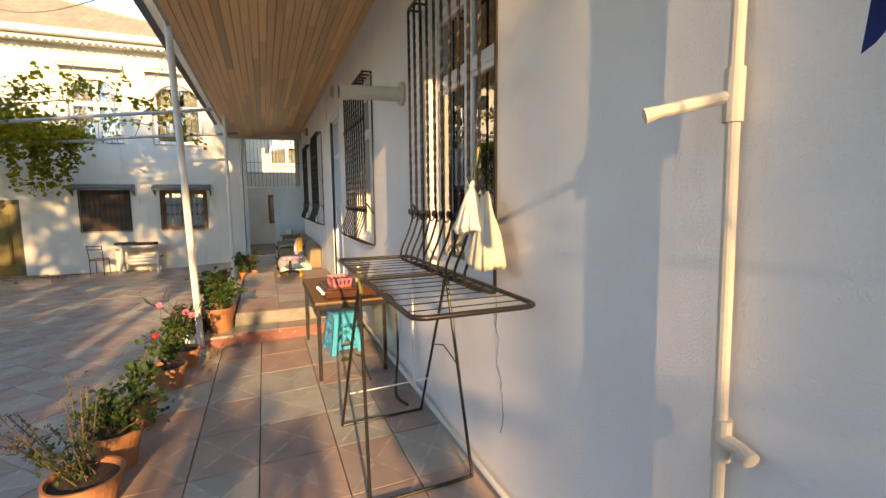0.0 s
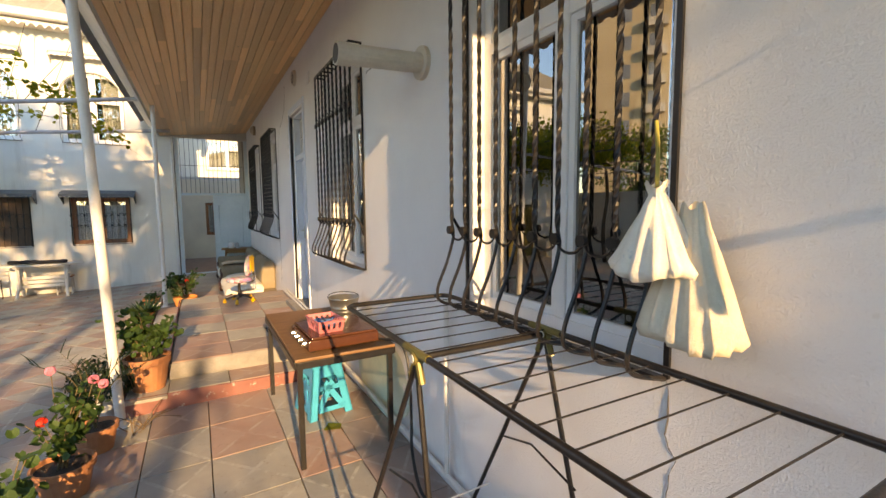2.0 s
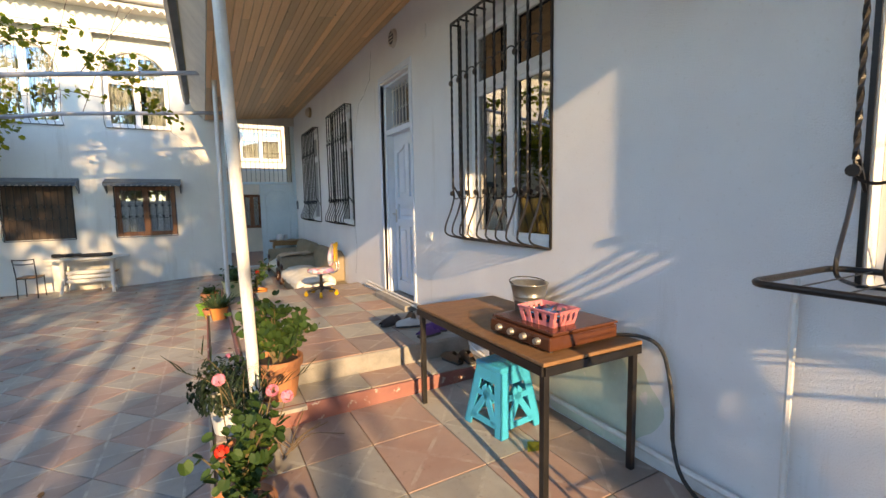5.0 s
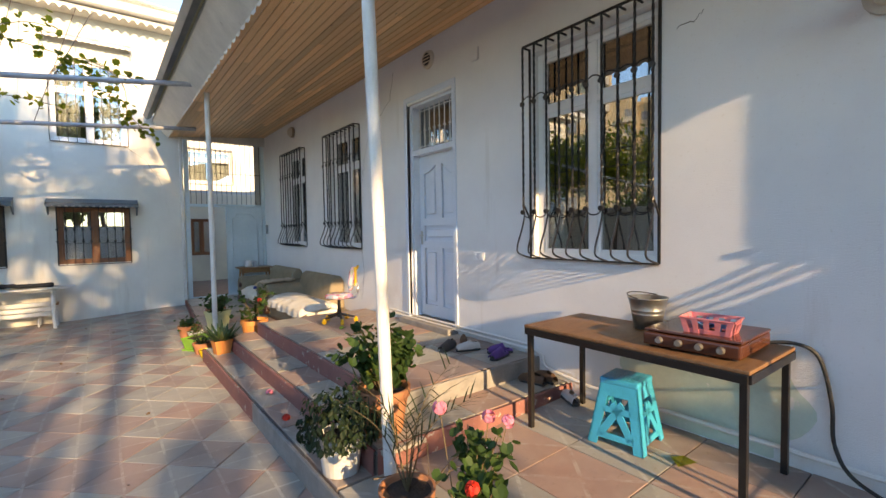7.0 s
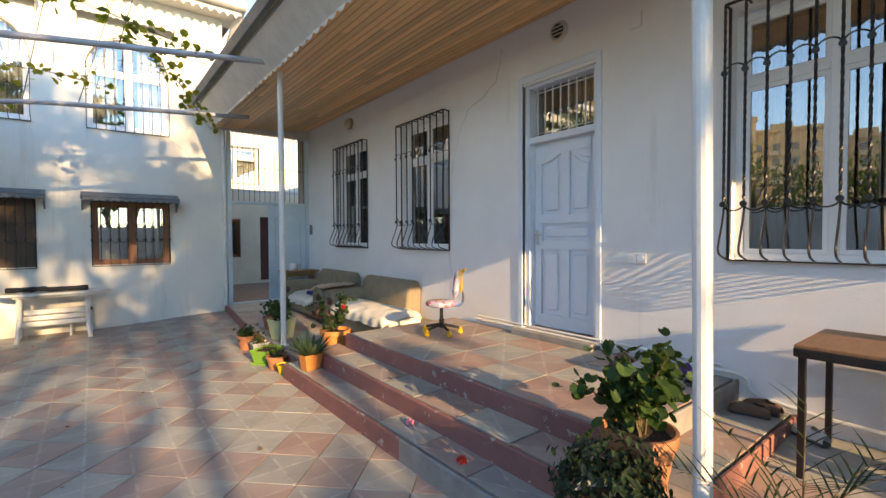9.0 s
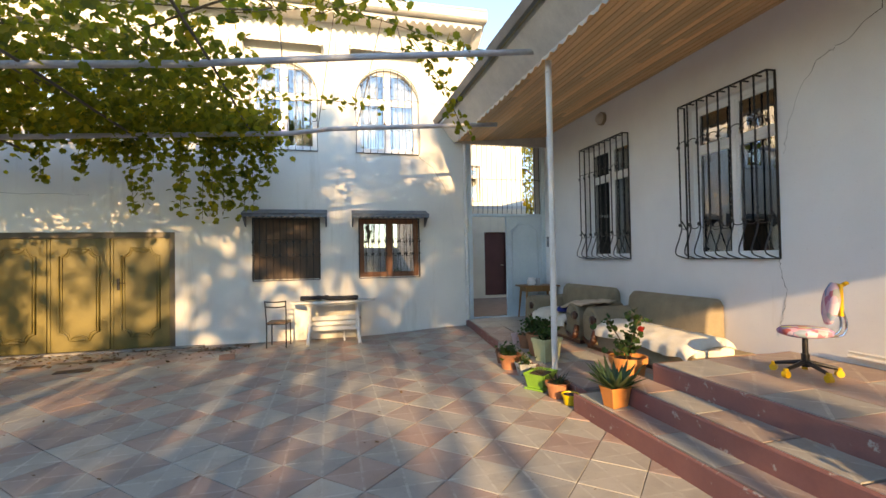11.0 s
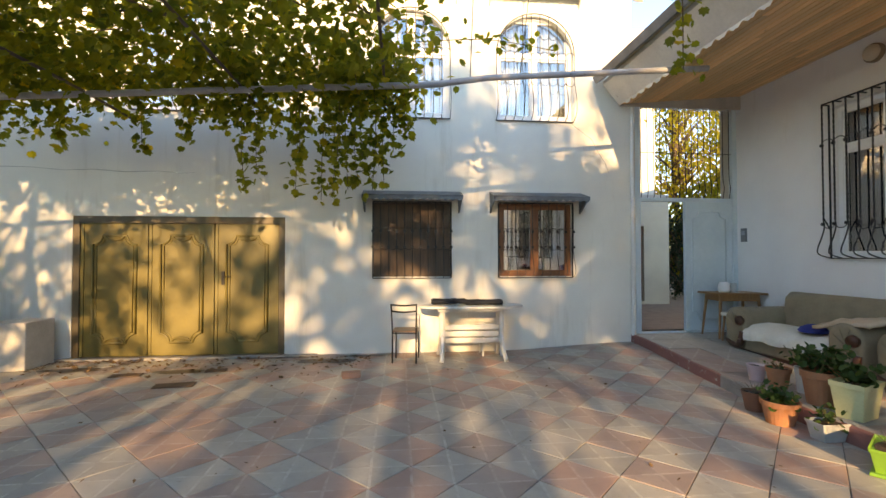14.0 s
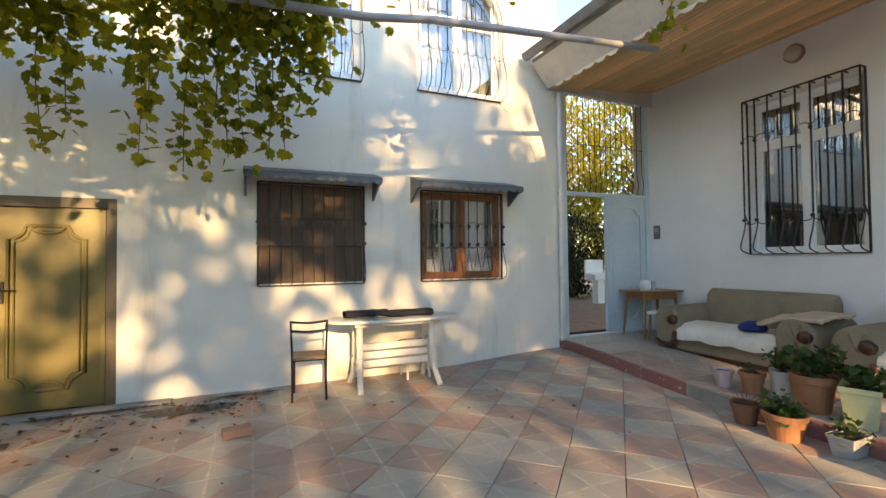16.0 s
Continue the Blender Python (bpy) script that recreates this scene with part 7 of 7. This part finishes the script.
# dark dense plant in a white pot
e = pot(pose(-1.0, 6.02, Z1 + 0.003), 0.15, 0.25, M_WPOT, "white plastic pot with a dense dark green plant", rim=False)
g = Geo()
for k in range(900):
    d = Vector((rnd.gauss(0, 1), rnd.gauss(0, 1), abs(rnd.gauss(0, 0.8)))).normalized()
    lump = 1 + 0.18 * noise.noise(d * 3.1)
    c = Vector((d.x * 0.27, d.y * 0.27, 0.25 + d.z * 0.30)) * rnd.uniform(0.72, 1.0) * lump
    c.z = max(c.z, 0.2)
    leaf(g, c, d + Vector((rnd.gauss(0, 0.5), rnd.gauss(0, 0.5), rnd.gauss(0, 0.5))), rnd.uniform(0.035, 0.06), OVAL, rnd.random())
tagged(g.ob("leaf", M_DKLEAF, e), kind="stuff")
g = Geo()
for k in range(12):
    a = rnd.uniform(-0.6, 1.2)
    blade(g, bowed([(0.05, 0, 0.25), (0.2 * math.cos(a), 0.2 * math.sin(a), 0.33), (0.30 * math.cos(a), 0.30 * math.sin(a), 0.20)], 4), 0.006, 0.9)
tagged(g.ob("blade", M_ALOE, e), kind="stuff")

# large geranium on the step
e = pot(pose(-0.66, 6.05, Z2 + 0.003), 0.19, 0.31, M_TERRA, "large terracotta pot with a tall dark geranium")
geranium(e, 0.27, 0.27, 0.50, 330, 0.066, stems=12)

# pots at the end of the steps
e = pot(pose(-0.44, 10.22, sofa_z(10.1)), 0.19, 0.32, M_ORPOT, "orange clay pot with a flowering shrub")
geranium(e, 0.28, 0.26, 0.50, 120, 0.065, flowers=(((0.04, -0.16, 0.62), M_REDF),), stems=8)


def aloe(e, h0, n, ln, wd, up=0.8, material=M_ALOE):
    g = Geo()
    for k in range(n):
        a, u = k * 2.4, up * (0.35 + 0.65 * (k / n))
        o = Vector((math.cos(a), math.sin(a), 0))
        l = ln * rnd.uniform(0.75, 1.1)
        blade(g, bowed([(0.015 * o.x, 0.015 * o.y, h0), o * l * 0.5 + Vector((0, 0, h0 + l * u * 0.55)), o * l * (1.05 - 0.4 * u) + Vector((0, 0, h0 + l * u))], 5), wd, rnd.random())
    tagged(g.ob("leaf", material, e), kind="stuff")


e = pot(pose(-0.99, 9.66, Z1 + 0.003, 0, 0, 10), 0.115, 0.18, M_ORPOT, "square orange pot with a spiky aloe", style="box")
aloe(e, 0.15, 46, 0.33, 0.026)
e = pot(pose(-1.08, 10.28, yard_z(10.28, -1.08) + 0.002), 0.09, 0.11, M_YPOT, "small yellow plastic bowl of soil", rim=True)
e = pot(pose(-1.08, 10.55, yard_z(10.55, -1.08) + 0.002), 0.13, 0.16, M_TERRA, "small terracotta pot with a dark succulent")
aloe(e, 0.13, 16, 0.17, 0.013, 0.9, M_DKLEAF)
e = pot(pose(-1.09, 10.92, yard_z(10.92, -1.09) + 0.004, 0, 0, 35), 0.18, 0.18, M_GRNPOT, "green plastic trough with dry stalks", style="tray")
aloe(e, 0.15, 26, 0.18, 0.003, 0.9, M_BASIL)
e = pot(pose(-1.02, 11.48, yard_z(11.48, -1.02) + 0.002), 0.12, 0.15, M_GPOT, "grey plastic pot with a low green plant", style="box")
geranium(e, 0.13, 0.09, 0.10, 45, 0.045)
e = pot(pose(-1.09, 11.85, yard_z(11.85, -1.09) + 0.002), 0.15, 0.20, M_TERRA, "worn terracotta pot with dark foliage")
geranium(e, 0.17, 0.15, 0.13, 90, 0.055)
e = pot(pose(-1.05, 12.18, yard_z(12.18, -1.05) + 0.002), 0.11, 0.18, plain("brown_clay", (0.22, 0.10, 0.06), 0.8), "brown pot with dry trailing stalks")
aloe(e, 0.15, 40, 0.22, 0.003, 0.5, M_BASIL)
e = pot(pose(-0.68, 11.55, sofa_z(11.5) + 0.002, 0, 0, 20), 0.17, 0.30, M_CPOT, "cream plastic pot with bright green leaves", style="box")
geranium(e, 0.27, 0.16, 0.16, 90, 0.065)
e = pot(pose(-0.65, 11.88, sofa_z(11.8) + 0.002), 0.16, 0.30, M_TERRA, "terracotta pot with a leafy plant")
geranium(e, 0.27, 0.22, 0.26, 120, 0.06)
e = pot(pose(-0.46, 12.20, sofa_z(12.2) + 0.002), 0.12, 0.24, M_WPOT, "white plastic pot with a leafy plant", rim=False)
geranium(e, 0.2, 0.18, 0.25, 70, 0.055)
e = pot(pose(-0.60, 12.40, sofa_z(12.4) + 0.002), 0.11, 0.20, M_TERRA, "small terracotta pot with a few stalks")
geranium(e, 0.18, 0.08, 0.08, 14, 0.04)
e = pot(pose(-0.62, 12.66, sofa_z(12.6) + 0.002), 0.09, 0.17, plain("pink_white_pot", (0.60, 0.42, 0.42), 0.5), "small pinkish plastic pot")
# fallen flowers on the step
for x, y, fm in ((-1.02, 7.05, M_REDF), (-0.95, 7.75, M_PINKF)):
    f = Geo()
    for _ in range(26):
        d = dirv()
        d.z = abs(d.z)
        leaf(f, d * 0.03, d, 0.03, ROUND, 0.3)
    tagged(f.ob("fallen_flower", fm, at=pose(x, y, Z1 + 0.012)), "fallen flower head lying on the step", "flower", "fallen flowers")
# leaf litter in front of the garage gate
g = Geo()
rnd = random.Random(9)
for _ in range(420):
    x = rnd.uniform(-9.6, -4.8)
    y = 15.0 - abs(rnd.gauss(0, 0.45)) - 0.1
    leaf(g, (x, y, yard_z(y) + 0.010 + rnd.random() * 0.008), (rnd.gauss(0, 0.35), rnd.gauss(0, 0.35), 1), rnd.uniform(0.02, 0.07), rnd.choice((GRAPE, OVAL)), rnd.random())
for _ in range(260):
    x, y = rnd.uniform(-9.5, -1.6), rnd.uniform(2.0, 14.5)
    leaf(g, (x, y, yard_z(y) + 0.012), (rnd.gauss(0, 0.3), rnd.gauss(0, 0.3), 1), rnd.uniform(0.012, 0.045), rnd.choice((GRAPE, OVAL)), rnd.random())
tagged(g.ob("leaf_litter", mat("dry_leaves", (0.16, 0.09, 0.04), (0.08, 0.045, 0.02), 12, 0.9, bump=0.2)), "dry brown leaves scattered on the paving", "leaf litter", kind="stuff")


# ---- paving ----
def tile_mesh(name, w, d, material):
    """A cement tile: flat top, worn bevelled edge, sides; the pattern runs over its top."""
    b, t = 0.0025, 0.028
    x, y = w / 2, d / 2
    v = [(sx * (x - b), sy * (y - b), 0) for sx, sy in ((-1, -1), (1, -1), (1, 1), (-1, 1))] + [(sx * x, sy * y, -b) for sx, sy in ((-1, -1), (1, -1), (1, 1), (-1, 1))] + [(sx * x, sy * y, -t) for sx, sy in ((-1, -1), (1, -1), (1, 1), (-1, 1))]
    f = [(0, 1, 2, 3)] + [(k, k + 4, (k + 1) % 4 + 4, (k + 1) % 4) for k in range(4)] + [(k + 4, k + 8, (k + 1) % 4 + 8, (k + 1) % 4 + 4) for k in range(4)]
    me = bpy.data.meshes.new(name)
    me.from_pydata(v, [], f)
    uv = me.uv_layers.new(name="uv")
    for loop in me.loops:
        p = me.vertices[loop.vertex_index].co
        uv.data[loop.index].uv = (p.x / w + 0.5, p.y / d + 0.5)
    me.materials.append(material)
    return me


def joined_tiles(name, rows, parent, material):
    """Tiles past the near ones, in one mesh; each row is (pose, mesh)."""
    vs, fs, uvs, vary = [], [], [], []
    rnd = random.Random(3)
    for m, me in rows:
        o, r = len(vs), rnd.random() - 0.5
        vs += [tuple(m @ p.co) for p in me.vertices]
        for p in me.polygons:
            fs.append(tuple(o + i for i in p.vertices))
            vary.append(r)
            uvs += [tuple(me.uv_layers[0].data[i].uv) for i in p.loop_indices]
    me = bpy.data.meshes.new(name)
    me.from_pydata(vs, [], fs)
    uv = me.uv_layers.new(name="uv")
    for d, q in zip(uv.data, uvs):
        d.uv = q
    at = me.attributes.new("vary", "FLOAT", "FACE")
    at.data.foreach_set("value", vary)
    me.materials.append(material)
    ob = new(name, me)
    ob.parent = parent
    return tagged(ob, kind="stuff")


rnd = random.Random(21)


def jit(s=1.0):
    return rnd.gauss(0, 0.0015 * s), rnd.gauss(0, 0.28 * s), rnd.gauss(0, 0.28 * s), rnd.gauss(0, 0.4 * s)


# courtyard: tiles laid on the diagonal, in rows that alternate
PITCH = 0.39
half = PITCH / math.sqrt(2)
T_PINK, T_GREY = tile_mesh("tile", PITCH - 0.006, PITCH - 0.006, M_PINK), tile_mesh("tile", PITCH - 0.006, PITCH - 0.006, M_GREY)
near, rest = [], {0: [], 1: []}
for j in range(-68, 18):
    for i in range(-14, 8):
        x, y = -4.06 + 2 * half * i + (half if j % 2 else 0), 11.35 + half * j
        if not (-10.95 < x < -0.75 and -6.9 < y < 15.3) or (x > -1.0 and y < 10.2):
            continue
        dz, a, b, c = jit()
        me = T_PINK if (j % 2) ^ (rnd.random() < 0.07) else T_GREY
        gx, gy = (yard_z(y, x + 0.1) - yard_z(y, x - 0.1)) / 0.2, (yard_z(y + 0.1, x) - yard_z(y - 0.1, x)) / 0.2
        m = pose(x, y, yard_z(y, x) + dz, math.degrees(gy) + a * 0.5, -math.degrees(gx) + b * 0.5, 0) @ pose(0, 0, 0, 0, 0, 45 + c)
        if -6.4 < x and 7.6 < y < 14.5 and len(near) < 300:
            near.append((m, me))
        else:
            rest[0 if me is T_PINK else 1].append((m, me))
for m, me in near:
    o = new("tile", me)
    o.parent, o.matrix_basis = floor, m
joined_tiles("far_tile", rest[0], floor, M_PINK)
joined_tiles("far_tile", rest[1], floor, M_GREY)

terrace = bpy.data.objects["terrace"]
cache = {}


def lay(x0, x1, y0, y1, zf, tilt=(0, 0), chance=0.5, scale=1.0):
    key = (round(x1 - x0, 2), round(y1 - y0, 2), rnd.random() < chance)
    if key not in cache:
        cache[key] = tile_mesh("tile", x1 - x0 - 0.007, y1 - y0 - 0.007, M_PINK if key[2] else M_GREY)
    dz, a, b, c = jit(scale)
    x, y = (x0 + x1) / 2, (y0 + y1) / 2
    o = new("tile", cache[key])
    o.parent, o.matrix_basis = terrace, pose(x, y, zf(x, y) + dz * 0.6, tilt[0] + a * 0.5, tilt[1] + b * 0.5, c * 0.3)


# lower terrace
k = 0
y = 5.82
tilt_l = (0, -math.degrees(math.atan(0.03)))
while y > -2.0:
    for x0, x1 in ((-1.11, -0.62), (-0.62, -0.18), (-0.18, 0.34), (0.34, 0.76), (0.76, 1.15)):
        off = 0.12 if x0 < -0.2 else 0.0
        k += 1
        lay(x0, x1, y - 0.58 - off * 0.0, y, lambda x, yy: lower_z(x), tilt_l, 0.5)
    y -= 0.58
# step strips along the courtyard
for n in range(8):
    lay(-1.11, -0.85, 10.08 - 0.53 * (n + 1), 10.08 - 0.53 * n, lambda x, yy: Z1, (0, 0), 1.0 if n % 2 else 0.0)
    lay(-0.83, -0.50, 9.98 - 0.53 * (n + 1) + 0.01, 9.98 - 0.53 * n, lambda x, yy: Z2, (0, 0), 0.0 if n % 2 else 1.0)
for n, (x0, x1) in enumerate(((-0.50, 0.02), (0.02, 0.56), (0.56, 1.15))):
    lay(x0, x1, 5.84, 6.20, lambda x, yy: Z2, (0, 0), 1.0 if n % 2 else 0.0)
# top terrace
for i, (x0, x1) in enumerate(((-0.48, 0.07), (0.07, 0.61), (0.61, 1.15))):
    for n in range(7):
        ya = 6.22 + n * 0.504
        lay(x0, x1, ya, ya + 0.504, lambda x, yy: Z3, (0, 0), 0.85 if (n + i) % 2 else 0.2)
# sitting terrace
for i in range(4):
    for n in range(10):
        ya = 9.78 + n * 0.535
        w = (HX - kerb_x(ya + 0.27) - 0.02) / 4
        x0 = kerb_x(ya + 0.27) + 0.02 + w * i
        x1 = x0 + w
        tilt_s = (math.degrees((sofa_z(ya + 0.5) - sofa_z(ya)) / 0.5), 0)
        if ya < 9.9 and i < 1:
            continue
        lay(x0, x1, ya, min(ya + 0.535, FY), lambda x, yy: sofa_z(yy), tilt_s, 0.5)
